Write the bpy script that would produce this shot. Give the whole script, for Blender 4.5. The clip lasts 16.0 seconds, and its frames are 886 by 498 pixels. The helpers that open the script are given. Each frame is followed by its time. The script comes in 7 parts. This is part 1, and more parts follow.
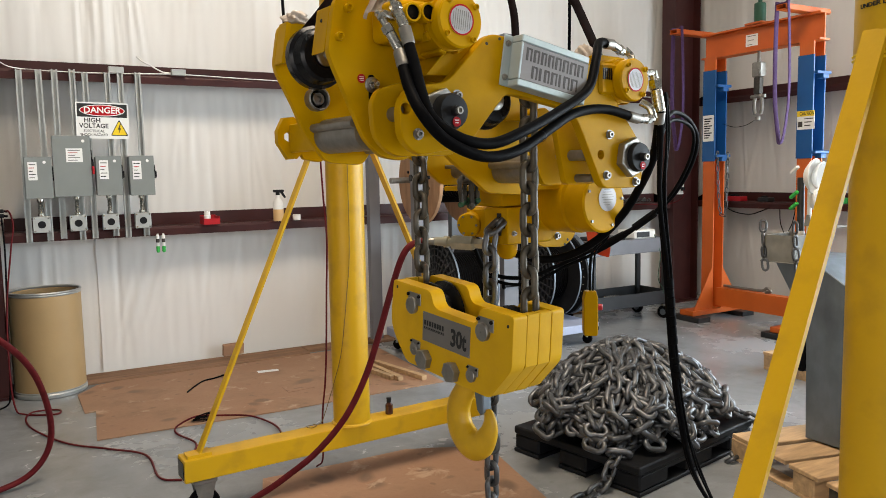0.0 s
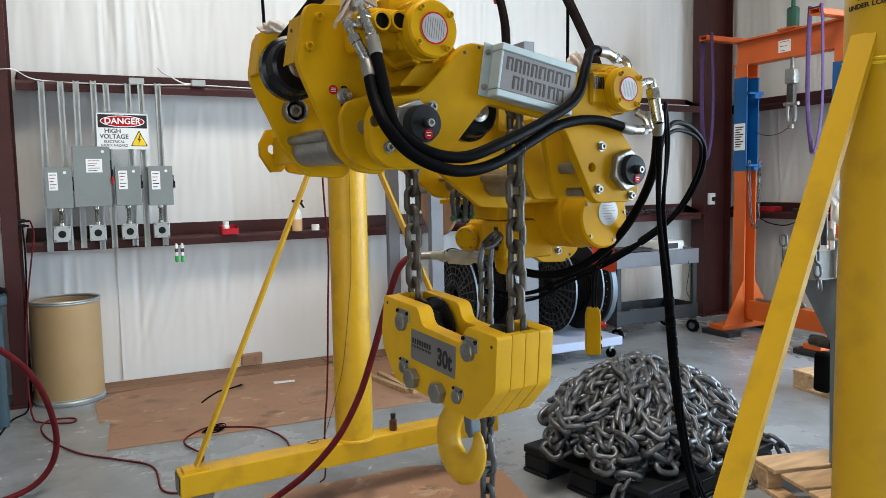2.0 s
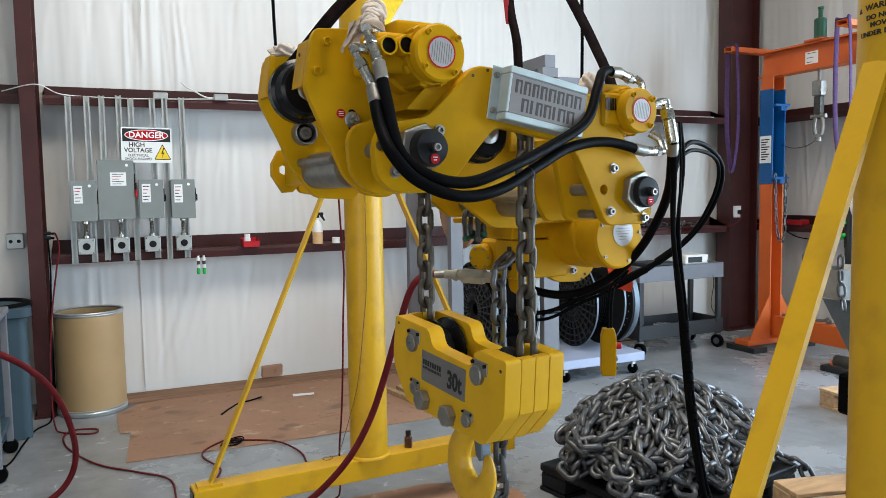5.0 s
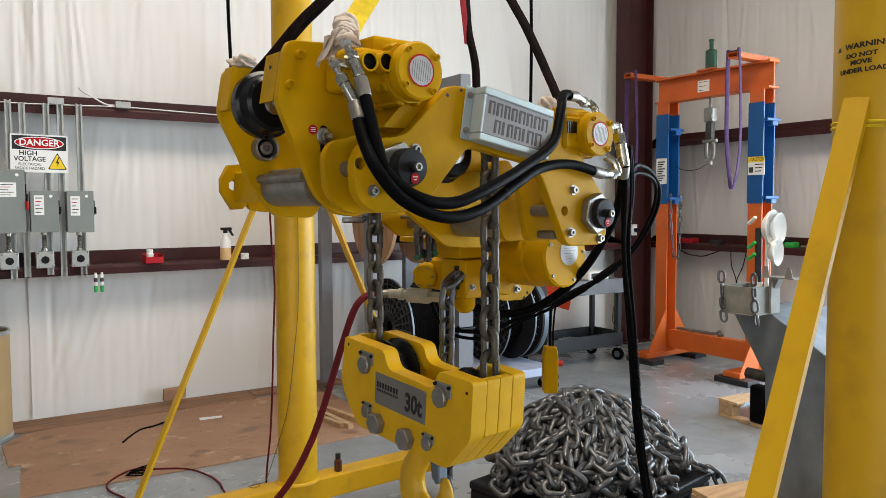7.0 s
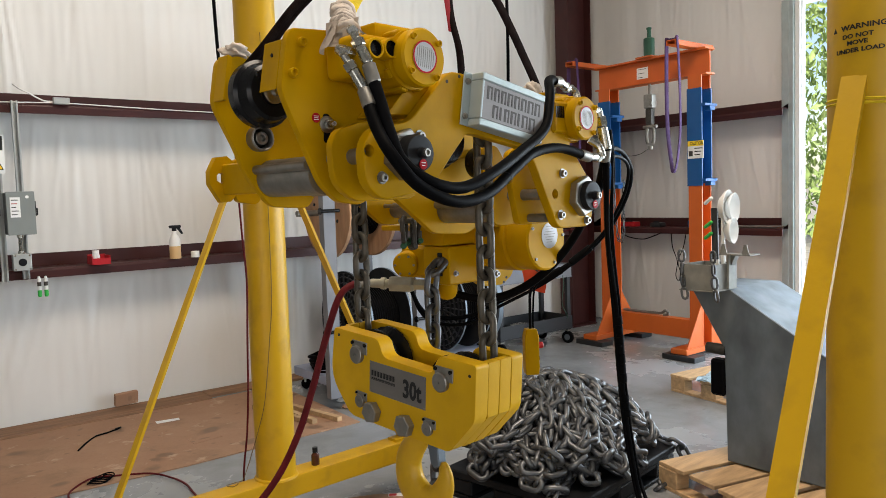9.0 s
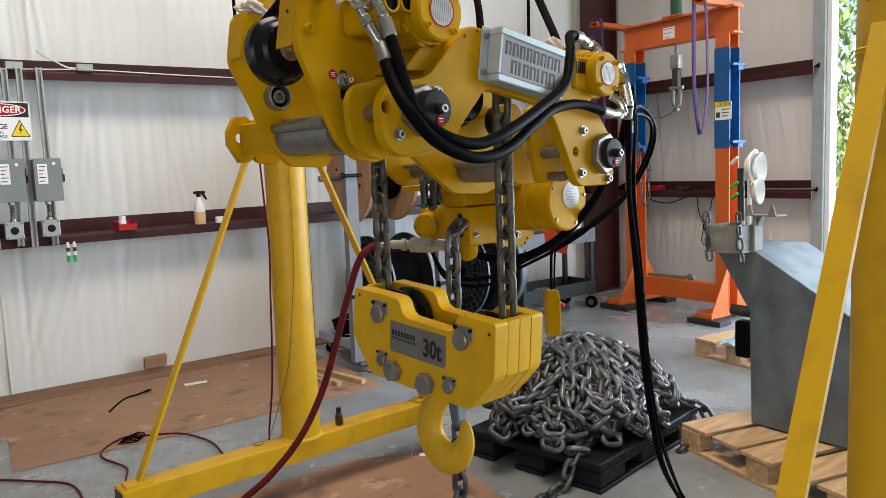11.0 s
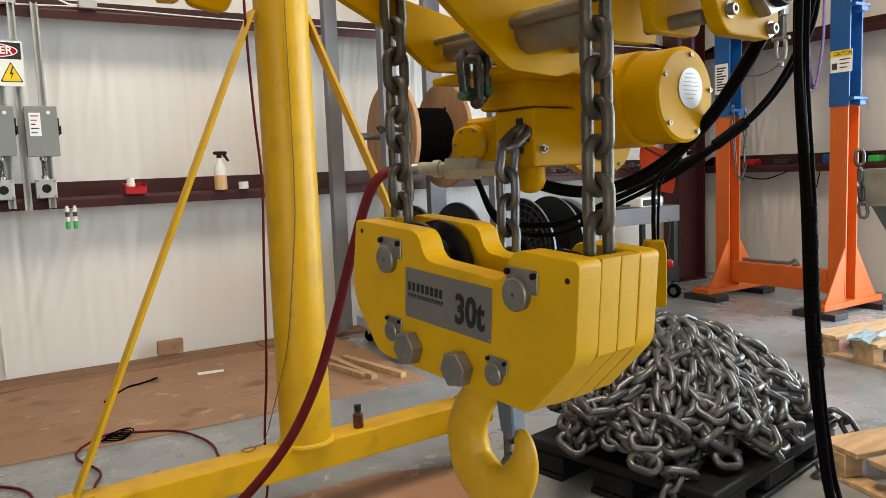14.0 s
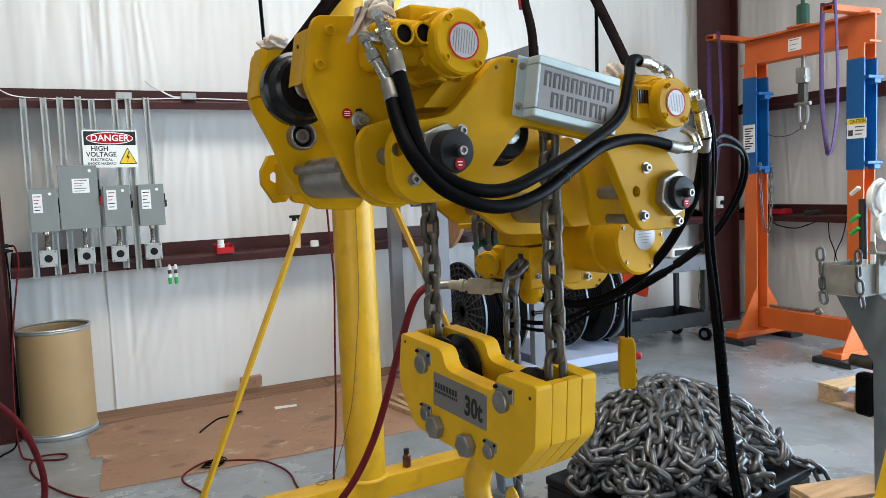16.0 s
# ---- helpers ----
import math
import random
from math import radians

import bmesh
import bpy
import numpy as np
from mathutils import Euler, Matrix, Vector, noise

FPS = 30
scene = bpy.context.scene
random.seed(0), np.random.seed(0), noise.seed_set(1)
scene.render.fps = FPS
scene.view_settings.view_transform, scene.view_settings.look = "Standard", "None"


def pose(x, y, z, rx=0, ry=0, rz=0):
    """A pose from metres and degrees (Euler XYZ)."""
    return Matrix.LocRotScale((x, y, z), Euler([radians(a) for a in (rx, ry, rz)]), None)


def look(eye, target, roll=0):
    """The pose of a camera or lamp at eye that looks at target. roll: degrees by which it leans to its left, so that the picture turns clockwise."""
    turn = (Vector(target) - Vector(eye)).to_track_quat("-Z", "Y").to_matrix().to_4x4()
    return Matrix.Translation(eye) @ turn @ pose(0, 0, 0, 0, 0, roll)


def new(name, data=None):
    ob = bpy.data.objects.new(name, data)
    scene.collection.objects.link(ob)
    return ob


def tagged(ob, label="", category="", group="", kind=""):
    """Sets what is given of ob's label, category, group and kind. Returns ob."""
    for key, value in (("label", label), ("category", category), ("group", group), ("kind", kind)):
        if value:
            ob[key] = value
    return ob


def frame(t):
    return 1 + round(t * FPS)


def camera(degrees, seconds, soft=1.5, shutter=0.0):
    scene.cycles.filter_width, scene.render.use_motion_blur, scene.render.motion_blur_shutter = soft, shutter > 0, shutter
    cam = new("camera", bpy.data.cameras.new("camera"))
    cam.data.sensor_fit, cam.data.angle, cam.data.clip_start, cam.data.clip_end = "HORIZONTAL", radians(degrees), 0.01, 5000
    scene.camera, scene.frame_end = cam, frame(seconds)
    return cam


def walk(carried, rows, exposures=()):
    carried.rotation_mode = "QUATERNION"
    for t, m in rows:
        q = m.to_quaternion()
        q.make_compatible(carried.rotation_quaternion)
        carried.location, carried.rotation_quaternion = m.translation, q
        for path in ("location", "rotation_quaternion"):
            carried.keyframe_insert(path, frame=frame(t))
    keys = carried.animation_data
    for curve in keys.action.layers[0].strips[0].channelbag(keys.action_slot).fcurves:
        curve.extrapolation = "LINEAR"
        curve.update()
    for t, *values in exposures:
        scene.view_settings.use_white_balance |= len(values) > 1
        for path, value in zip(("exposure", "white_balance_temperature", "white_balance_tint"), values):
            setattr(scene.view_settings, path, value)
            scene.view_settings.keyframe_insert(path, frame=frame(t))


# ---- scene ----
# ---------------------------------------------------------------- camera
cam = camera(61.36, 16.0, soft=0.55)
PATH = [
    (0, 2.209, 2.429, 1.570, -29.13, -5.67, -1.12),
    (0.5, 2.329, 2.419, 1.582, -26.79, -5.58, -1.09),
    (1, 2.387, 2.419, 1.589, -26.13, -4.99, -1.42),
    (1.5, 2.408, 2.432, 1.584, -26.04, -4.84, -1.34),
    (2, 2.407, 2.427, 1.584, -26.11, -5.00, -1.09),
    (2.5, 2.412, 2.419, 1.593, -25.92, -4.77, -0.83),
    (3, 2.434, 2.417, 1.602, -25.10, -4.40, -0.94),
    (3.5, 2.463, 2.420, 1.615, -23.90, -4.37, -1.02),
    (6, 2.454, 2.429, 1.628, -25.02, -4.17, -0.77),
    (6.5, 2.372, 2.479, 1.634, -29.24, -3.59, -0.26),
    (7, 2.275, 2.562, 1.641, -32.79, -3.29, -0.21),
    (7.5, 2.180, 2.622, 1.639, -35.44, -3.50, -0.87),
    (8, 2.104, 2.663, 1.632, -37.87, -3.72, -1.86),
    (10.5, 2.107, 2.649, 1.617, -37.93, -4.51, -1.76),
    (11, 2.119, 2.653, 1.599, -36.03, -6.39, -2.32),
    (11.5, 2.139, 2.667, 1.581, -34.28, -7.75, -2.82),
    (12, 2.638, 3.325, 1.352, -32.34, -6.76, -2.87),
    (12.5, 2.817, 3.518, 1.277, -30.02, -6.46, -2.27),
    (13, 2.862, 3.559, 1.254, -28.75, -6.19, -2.25),
    (13.5, 2.860, 3.558, 1.243, -28.43, -6.23, -2.11),
    (14, 2.680, 3.382, 1.292, -31.23, -6.17, -2.24),
    (14.5, 2.254, 2.849, 1.548, -33.39, -8.02, -2.47),
    (15, 2.173, 2.650, 1.627, -31.95, -7.34, -2.83),
    (15.5, 2.319, 2.683, 1.655, -28.98, -5.79, -2.52),
    (16, 2.443, 2.705, 1.663, -26.61, -4.85, -2.35),
]

walk(cam, [(t, pose(x, y, z, 90 + pitch, 0, yaw) @ pose(0, 0, 0, 0, 0, roll)) for t, x, y, z, yaw, pitch, roll in PATH],
     exposures=[(0.0, 0.58, 7050, 13), (0.6, 0.62, 6350, 11), (1.2, 0.62, 6230, 10), (3.5, 0.60, 6050, 9), (6.0, 0.61, 6230, 10), (7.0, 0.49, 6720, 12), (8.0, 0.41, 6900, 13), (10.5, 0.42, 6820, 12), (11.5, 0.59, 6330, 11), (12.0, 0.51, 7100, 13),
                (12.5, 0.51, 7750, 14), (13.5, 0.52, 7900, 14), (14.5, 0.66, 6480, 11), (16.0, 0.67, 6100, 9)])

# ---------------------------------------------------------------- world, daylight
world = bpy.data.worlds.new("sky")
scene.world = world
world.use_nodes = True
wn = world.node_tree
sky = wn.nodes.new("ShaderNodeTexSky")
sky.sky_type, sky.sun_disc = "NISHITA", False
sky.sun_elevation, sky.sun_rotation = radians(52), radians(-96)
wn.links.new(sky.outputs[0], wn.nodes["Background"].inputs[0])
wn.nodes["Background"].inputs[1].default_value = 0.15


def lamp(name, kind, m, energy, colour, size=None):
    data = bpy.data.lights.new(name, kind)
    data.energy, data.color = energy, colour
    if kind == "AREA":
        data.shape, data.size, data.size_y = "RECTANGLE", size[0], size[1]
    ob = new(name, data)
    ob.matrix_world = m
    return ob


sun = lamp("sun", "SUN", look((-12, 6, 24), (8, 8, 0)), 5.0, (1.0, 0.95, 0.87))
sun.data.angle = radians(0.5)
# skylight through the open roll-up side door, then added fill with no known source
lamp("side_door_skylight", "AREA", look((9.9, 2.7, 1.75), (4.0, 3.6, 1.1)), 540, (0.70, 0.86, 1.0), (6.9, 3.3))
lamp("rear_fill_light", "AREA", look((1.0, -3.9, 2.2), (2.5, 5.0, 1.8)), 32, (0.97, 0.98, 1.0), (6.4, 4.0))
# added from the west to brighten the east wall; no such door is known
lamp("west_fill_light", "AREA", look((-3.5, -1.0, 1.9), (9.0, 5.5, 1.9)), 92, (0.98, 0.98, 1.0), (4.0, 3.5))
# overhead fill, added without any known ceiling fixture
lamp("overhead_fill_light", "AREA", look((3.8, 4.2, 6.2), (3.8, 4.3, 0)), 240, (1.0, 0.90, 0.765), (2.4, 2.4))

# ---------------------------------------------------------------- materials
def material(name, colour, rough=0.5, metal=0.0, vary=0.12, scale=6.0, bump=0.0, bump_scale=60.0, fine=0.0, spec=0.32,
             island=0.0, dirt=None, dirt_amount=0.5, dirt_scale=2.5, coat=0.0, stretch=(1, 1, 1), ior=1.5):
    """A surface with cloudy variation, fine grain, stains and relief, in object space."""
    mt = bpy.data.materials.new(name)
    mt.use_nodes = True
    nt = mt.node_tree
    bsdf = nt.nodes["Principled BSDF"]
    add, link = nt.nodes.new, nt.links.new
    bsdf.inputs["Metallic"].default_value = metal
    bsdf.inputs["Specular IOR Level"].default_value = spec
    bsdf.inputs["IOR"].default_value = ior
    if coat:
        bsdf.inputs["Coat Weight"].default_value = coat
        bsdf.inputs["Coat Roughness"].default_value = 0.15
    geo = add("ShaderNodeNewGeometry")
    mp = add("ShaderNodeMapping")
    mp.inputs["Scale"].default_value = stretch
    link(geo.outputs["Position"], mp.inputs["Vector"])

    def noise_at(s, detail=4.0):
        nz = add("ShaderNodeTexNoise")
        nz.inputs["Scale"].default_value = s
        nz.inputs["Detail"].default_value = detail
        link(mp.outputs[0], nz.inputs["Vector"])
        return nz.outputs["Fac"]

    def mixed(fac, a, b, kind="MIX"):
        mx = add("ShaderNodeMix")
        mx.data_type, mx.blend_type = "RGBA", kind
        for value, socket in ((fac, mx.inputs[0]), (a, mx.inputs[6]), (b, mx.inputs[7])):
            if isinstance(value, (int, float)):
                socket.default_value = value
            elif isinstance(value, tuple):
                socket.default_value = (*value, 1)
            else:
                link(value, socket)
        return mx.outputs[2]

    def ramp(value, lo, hi):
        rg = add("ShaderNodeMapRange")
        rg.inputs[1].default_value, rg.inputs[2].default_value = lo, hi
        link(value, rg.inputs[0])
        return rg.outputs[0]

    cloud = noise_at(scale)
    out = mixed(ramp(cloud, 0.3, 0.7), tuple(c * (1 - vary) for c in colour), tuple(min(1, c * (1 + vary)) for c in colour))
    if fine:
        out = mixed(ramp(noise_at(bump_scale * 3, 2), 0.35, 0.65), out, mixed(fine, out, (0, 0, 0)))
    if dirt:
        out = mixed(mixed(dirt_amount, (0, 0, 0), ramp(noise_at(dirt_scale, 6), 0.52, 0.72)), out, dirt)
    if island:
        tone = add("ShaderNodeMapRange")
        tone.inputs[3].default_value, tone.inputs[4].default_value = 1 - island, 1 + island
        rnd = add("ShaderNodeObjectInfo")
        link(rnd.outputs["Random"], tone.inputs[0])
        out = mixed(1.0, out, tone.outputs[0], "MULTIPLY")
    link(out, bsdf.inputs["Base Color"])
    rr = add("ShaderNodeMapRange")
    rr.inputs[3].default_value, rr.inputs[4].default_value = max(0.03, rough - 0.1), min(1.0, rough + 0.1)
    link(noise_at(scale * 2.7), rr.inputs[0])
    link(rr.outputs[0], bsdf.inputs["Roughness"])
    if bump:
        bp = add("ShaderNodeBump")
        bp.inputs["Strength"].default_value = bump
        bp.inputs["Distance"].default_value = 0.004
        link(noise_at(bump_scale, 5), bp.inputs["Height"])
        link(bp.outputs[0], bsdf.inputs["Normal"])
    return mt


def spotted(name, colour, rough, layers, bump, spec=0.5):
    """A worn flat surface: a ground colour with stain layers (colour, scale, low, high, amount, gloss), blotches and drops."""
    mt = bpy.data.materials.new(name)
    mt.use_nodes = True
    nt = mt.node_tree
    bsdf = nt.nodes["Principled BSDF"]
    add, link = nt.nodes.new, nt.links.new
    bsdf.inputs["Specular IOR Level"].default_value = spec
    geo = add("ShaderNodeNewGeometry")
    warp = add("ShaderNodeTexNoise")
    warp.inputs["Scale"].default_value = 3.0
    link(geo.outputs["Position"], warp.inputs["Vector"])
    push = add("ShaderNodeVectorMath")
    push.operation = "MULTIPLY_ADD"
    push.inputs[1].default_value = (0.25, 0.25, 0.25)
    link(warp.outputs["Color"], push.inputs[0])
    link(geo.outputs["Position"], push.inputs[2])
    col = add("ShaderNodeRGB")
    col.outputs[0].default_value = (*colour, 1)
    out = col.outputs[0]
    gloss = add("ShaderNodeValue")
    gloss.outputs[0].default_value = rough
    sheen = gloss.outputs[0]
    for tone, scale, lo, hi, amount, delta, kind in layers:
        if kind == "drops":
            tx = add("ShaderNodeTexVoronoi")
            tx.inputs["Randomness"].default_value = 1.0
            value = tx.outputs["Distance"]
        else:
            tx = add("ShaderNodeTexNoise")
            tx.inputs["Detail"].default_value = 7.0
            tx.inputs["Roughness"].default_value = 0.62
            value = tx.outputs["Fac"]
        tx.inputs["Scale"].default_value = scale
        link(push.outputs[0], tx.inputs["Vector"])
        rg = add("ShaderNodeMapRange")
        for k, v in zip((1, 2, 3, 4), (lo, hi, 0.0, amount)):
            rg.inputs[k].default_value = v
        link(value, rg.inputs[0])
        mx = add("ShaderNodeMix")
        mx.data_type = "RGBA"
        link(rg.outputs[0], mx.inputs[0])
        link(out, mx.inputs[6])
        mx.inputs[7].default_value = (*tone, 1)
        out = mx.outputs[2]
        ma = add("ShaderNodeMath")
        ma.operation = "MULTIPLY_ADD"
        link(rg.outputs[0], ma.inputs[0])
        ma.inputs[1].default_value = delta
        link(sheen, ma.inputs[2])
        sheen = ma.outputs[0]
    link(out, bsdf.inputs["Base Color"])
    link(sheen, bsdf.inputs["Roughness"])
    nz = add("ShaderNodeTexNoise")
    nz.inputs["Scale"].default_value = bump[1]
    nz.inputs["Detail"].default_value = 6
    link(geo.outputs["Position"], nz.inputs["Vector"])
    bp = add("ShaderNodeBump")
    bp.inputs["Strength"].default_value = bump[0]
    bp.inputs["Distance"].default_value = 0.004
    link(nz.outputs["Fac"], bp.inputs["Height"])
    link(bp.outputs[0], bsdf.inputs["Normal"])
    return mt


def floor_surface():
    return spotted("concrete_floor", (0.255, 0.265, 0.272), 0.24, [
        ((0.33, 0.34, 0.345), 0.9, 0.38, 0.66, 0.7, 0.08, "cloud"), ((0.165, 0.168, 0.168), 2.1, 0.46, 0.70, 0.65, -0.05, "cloud"),
        ((0.40, 0.405, 0.405), 9.0, 0.55, 0.80, 0.35, 0.1, "cloud"), ((0.13, 0.13, 0.13), 4.0, 0.60, 0.78, 0.5, -0.06, "cloud"),
        ((0.15, 0.148, 0.145), 6.0, 0.14, 0.06, 0.4, -0.05, "drops"), ((0.23, 0.235, 0.24), 60.0, 0.5, 0.7, 0.3, 0.0, "cloud")], (0.08, 60))


def cardboard_surface():
    return spotted("brown_cardboard", (0.335, 0.188, 0.115), 0.85, [
        ((0.40, 0.24, 0.15), 1.3, 0.45, 0.65, 0.7, 0.0, "cloud"), ((0.25, 0.142, 0.084), 2.6, 0.52, 0.66, 0.7, -0.1, "cloud"),
        ((0.13, 0.075, 0.045), 3.3, 0.26, 0.14, 0.7, -0.3, "drops"), ((0.16, 0.095, 0.058), 8.0, 0.20, 0.10, 0.45, -0.2, "drops"),
        ((0.56, 0.40, 0.28), 6.0, 0.60, 0.68, 0.6, 0.0, "cloud"), ((0.25, 0.15, 0.09), 40.0, 0.5, 0.7, 0.3, 0.0, "cloud")], (0.25, 24), 0.3)


yellow = material("yellow_paint", (0.50, 0.268, 0.003), 0.35, vary=0.10, scale=5, bump=0.10, bump_scale=38, spec=0.25, ior=1.2,
                  dirt=(0.20, 0.10, 0.006), dirt_amount=0.30, dirt_scale=6)
yellow_rough = material("yellow_gantry_paint", (0.57, 0.325, 0.007), 0.40, vary=0.06, scale=3, bump=0.15, bump_scale=50, spec=0.35,
                        dirt=(0.16, 0.09, 0.02), dirt_amount=0.28, dirt_scale=9)
yellow_block = material("yellow_block_paint", (0.62, 0.345, 0.008), 0.42, vary=0.07, scale=5, bump=0.10, bump_scale=70, spec=0.5, ior=1.28,
                        dirt=(0.36, 0.19, 0.01), dirt_amount=0.25, dirt_scale=7)
yellow_hook = material("yellow_forged_paint", (0.62, 0.345, 0.011), 0.40, vary=0.1, scale=14, bump=0.35, bump_scale=45, spec=0.4)
steel = material("bright_steel", (0.48, 0.47, 0.445), 0.32, 1.0, vary=0.1, scale=20, bump=0.05)
fitting_zinc = material("yellowish_zinc", (0.40, 0.375, 0.29), 0.4, 0.5, vary=0.1, scale=30)
steel_dull = material("dull_steel", (0.26, 0.245, 0.22), 0.42, 0.8, vary=0.15, scale=25, bump=0.1)
dark_steel = material("dark_oiled_steel", (0.06, 0.055, 0.048), 0.45, 0.5, vary=0.25, scale=40, bump=0.2)
dark_green = material("dark_green_paint", (0.012, 0.07, 0.03), 0.45, vary=0.1)
zinc = material("zinc_plated", (0.42, 0.405, 0.36), 0.26, 1.0, vary=0.05, scale=30)
galvanised = material("galvanised_sheet", (0.15, 0.178, 0.205), 0.55, 0.6, vary=0.28, scale=7, bump=0.06, bump_scale=16,
                      dirt=(0.25, 0.27, 0.285), dirt_amount=0.6, dirt_scale=4.5, stretch=(1, 1, 0.6))
strut_zinc = material("strut_channel_zinc", (0.44, 0.455, 0.445), 0.42, 0.6, vary=0.1, scale=14)
chain_metal = material("chain_steel", (0.088, 0.077, 0.060), 0.42, 0.5, vary=0.25, scale=30, bump=0.25, bump_scale=120, island=0.22,
                       dirt=(0.10, 0.066, 0.04), dirt_amount=0.5, dirt_scale=14)
pile_metal = material("chain_pile_steel", (0.116, 0.119, 0.124), 0.38, 0.7, vary=0.25, scale=22, bump=0.25, bump_scale=120, island=0.3,
                      dirt=(0.085, 0.074, 0.062), dirt_amount=0.3, dirt_scale=9)
black_rubber = material("black_rubber", (0.0035, 0.0035, 0.004), 0.5, vary=0.2, scale=20, bump=0.10, bump_scale=200, spec=0.3, ior=1.12)
black_paint = material("black_paint", (0.006, 0.006, 0.0065), 0.22, vary=0.15, scale=15, spec=0.4, ior=1.3)
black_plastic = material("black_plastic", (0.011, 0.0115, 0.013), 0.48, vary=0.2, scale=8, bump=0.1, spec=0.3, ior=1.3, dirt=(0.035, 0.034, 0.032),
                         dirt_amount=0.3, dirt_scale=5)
reel_plastic = material("moulded_reel_plastic", (0.022, 0.023, 0.026), 0.38, vary=0.2, scale=9, spec=0.45)
wrap_film = material("pale_blue_film", (0.50, 0.62, 0.68), 0.25, vary=0.1, scale=20)
dark_web = material("dark_webbing", (0.012, 0.0075, 0.0065), 0.9, vary=0.35, scale=30, bump=0.5, bump_scale=250, spec=0.1, ior=1.15)
red_web = material("red_webbing", (0.30, 0.012, 0.016), 0.8, vary=0.2, scale=30, bump=0.4, bump_scale=250)
yellow_web = material("yellow_webbing", (0.72, 0.52, 0.02), 0.8, vary=0.15, scale=30, bump=0.4, bump_scale=250)
purple_web = material("purple_webbing", (0.068, 0.032, 0.10), 0.8, vary=0.2, scale=30, bump=0.4, bump_scale=250)
rag = material("cotton_rag", (0.50, 0.43, 0.365), 0.9, vary=0.15, scale=20, bump=0.7, bump_scale=60)
cord_brown = material("brown_wire", (0.16, 0.10, 0.03), 0.5, vary=0.2, scale=20)
red_hose_m = material("red_hose_rubber", (0.105, 0.011, 0.013), 0.5, spec=0.2, ior=1.3, vary=0.2, scale=18, bump=0.2, bump_scale=150)
brown_steel = material("maroon_primer_steel", (0.048, 0.0115, 0.0105), 0.45, vary=0.18, scale=5, bump=0.1, bump_scale=40)
vinyl = material("white_insulation_vinyl", (0.72, 0.698, 0.665), 0.40, vary=0.03, scale=2.5, bump=0.25, bump_scale=14, stretch=(1, 1, 0.35))
# for the unseen ceiling and walls, toned down to cut bounced light
roof_lining = material("dimmed_roof_lining", (0.34, 0.335, 0.32), 0.7, vary=0.06, scale=2)
concrete = floor_surface()
cardboard = cardboard_surface()
drum_board = material("fibre_drum_board", (0.40, 0.268, 0.128), 0.55, vary=0.06, scale=4, bump=0.1, bump_scale=60)
drum_inside = material("fibre_drum_inside", (0.30, 0.21, 0.11), 0.8, vary=0.1, scale=6)
wood = material("pine_wood", (0.48, 0.31, 0.165), 0.75, vary=0.22, scale=5, bump=0.4, bump_scale=30, stretch=(1, 6, 6), island=0.15,
                dirt=(0.27, 0.17, 0.09), dirt_amount=0.4, dirt_scale=6)
reel_wood = material("reel_plywood", (0.37, 0.205, 0.11), 0.7, vary=0.2, scale=4, bump=0.3, bump_scale=30, stretch=(1, 5, 1), island=0.1)
plank_wood = material("weathered_board", (0.23, 0.125, 0.072), 0.8, vary=0.25, scale=4, bump=0.4, bump_scale=30, stretch=(0.6, 6, 6))
orange = material("orange_paint", (0.56, 0.112, 0.018), 0.45, vary=0.08, scale=4, bump=0.1, bump_scale=50)
blue = material("blue_paint", (0.006, 0.08, 0.25), 0.4, vary=0.1, scale=4, bump=0.1)
grey_box = material("grey_enamel", (0.205, 0.222, 0.214), 0.45, vary=0.05, scale=6, bump=0.06)
rack_grey = material("rack_grey_paint", (0.165, 0.168, 0.185), 0.5, vary=0.08, scale=6)
lavender = material("pale_blue_paint", (0.36, 0.40, 0.52), 0.5, vary=0.08, scale=5)
cart_grey = material("cart_dark_grey", (0.022, 0.023, 0.025), 0.5, vary=0.12, scale=6)
bin_blue = material("bin_blue_grey", (0.038, 0.066, 0.085), 0.55, vary=0.1, scale=5, bump=0.1)
white_paper = material("white_label_paper", (0.78, 0.78, 0.76), 0.6, vary=0.02)
black_ink = material("black_ink", (0.015, 0.015, 0.015), 0.6, vary=0.05)
dark_ink = material("grey_brown_ink", (0.055, 0.045, 0.04), 0.6, vary=0.05)
red_ink = material("red_ink", (0.42, 0.010, 0.014), 0.5, vary=0.05, ior=1.2)
yellow_ink = material("yellow_sign_print", (0.80, 0.55, 0.02), 0.5, vary=0.04)
red_plastic = material("red_plastic", (0.42, 0.012, 0.018), 0.4, vary=0.08)
orange_cloth = material("orange_plastic_flag", (0.62, 0.09, 0.03), 0.6, vary=0.15, scale=12)
green_plastic = material("green_plastic", (0.03, 0.42, 0.07), 0.5, vary=0.1)
bottle_green = material("dark_green_steel", (0.02, 0.075, 0.045), 0.35, vary=0.1)
white_plastic = material("white_plastic", (0.80, 0.79, 0.76), 0.45, vary=0.04)
amber = material("amber_liquid_plastic", (0.66, 0.42, 0.20), 0.4, vary=0.06)
brown_glass = material("brown_glass_bottle", (0.06, 0.018, 0.010), 0.15, vary=0.1, coat=0.6)
plate_taupe = material("taupe_name_plate", (0.175, 0.16, 0.145), 0.45, 0.3, vary=0.06, scale=12)
sign_silver = material("brushed_silver_sign", (0.19, 0.172, 0.162), 0.55, 0.3, vary=0.05, scale=10, stretch=(1, 1, 8))
worn_zinc = material("worn_zinc_sheet", (0.20, 0.195, 0.175), 0.6, 0.2, vary=0.2, scale=14, bump=0.15, bump_scale=40)
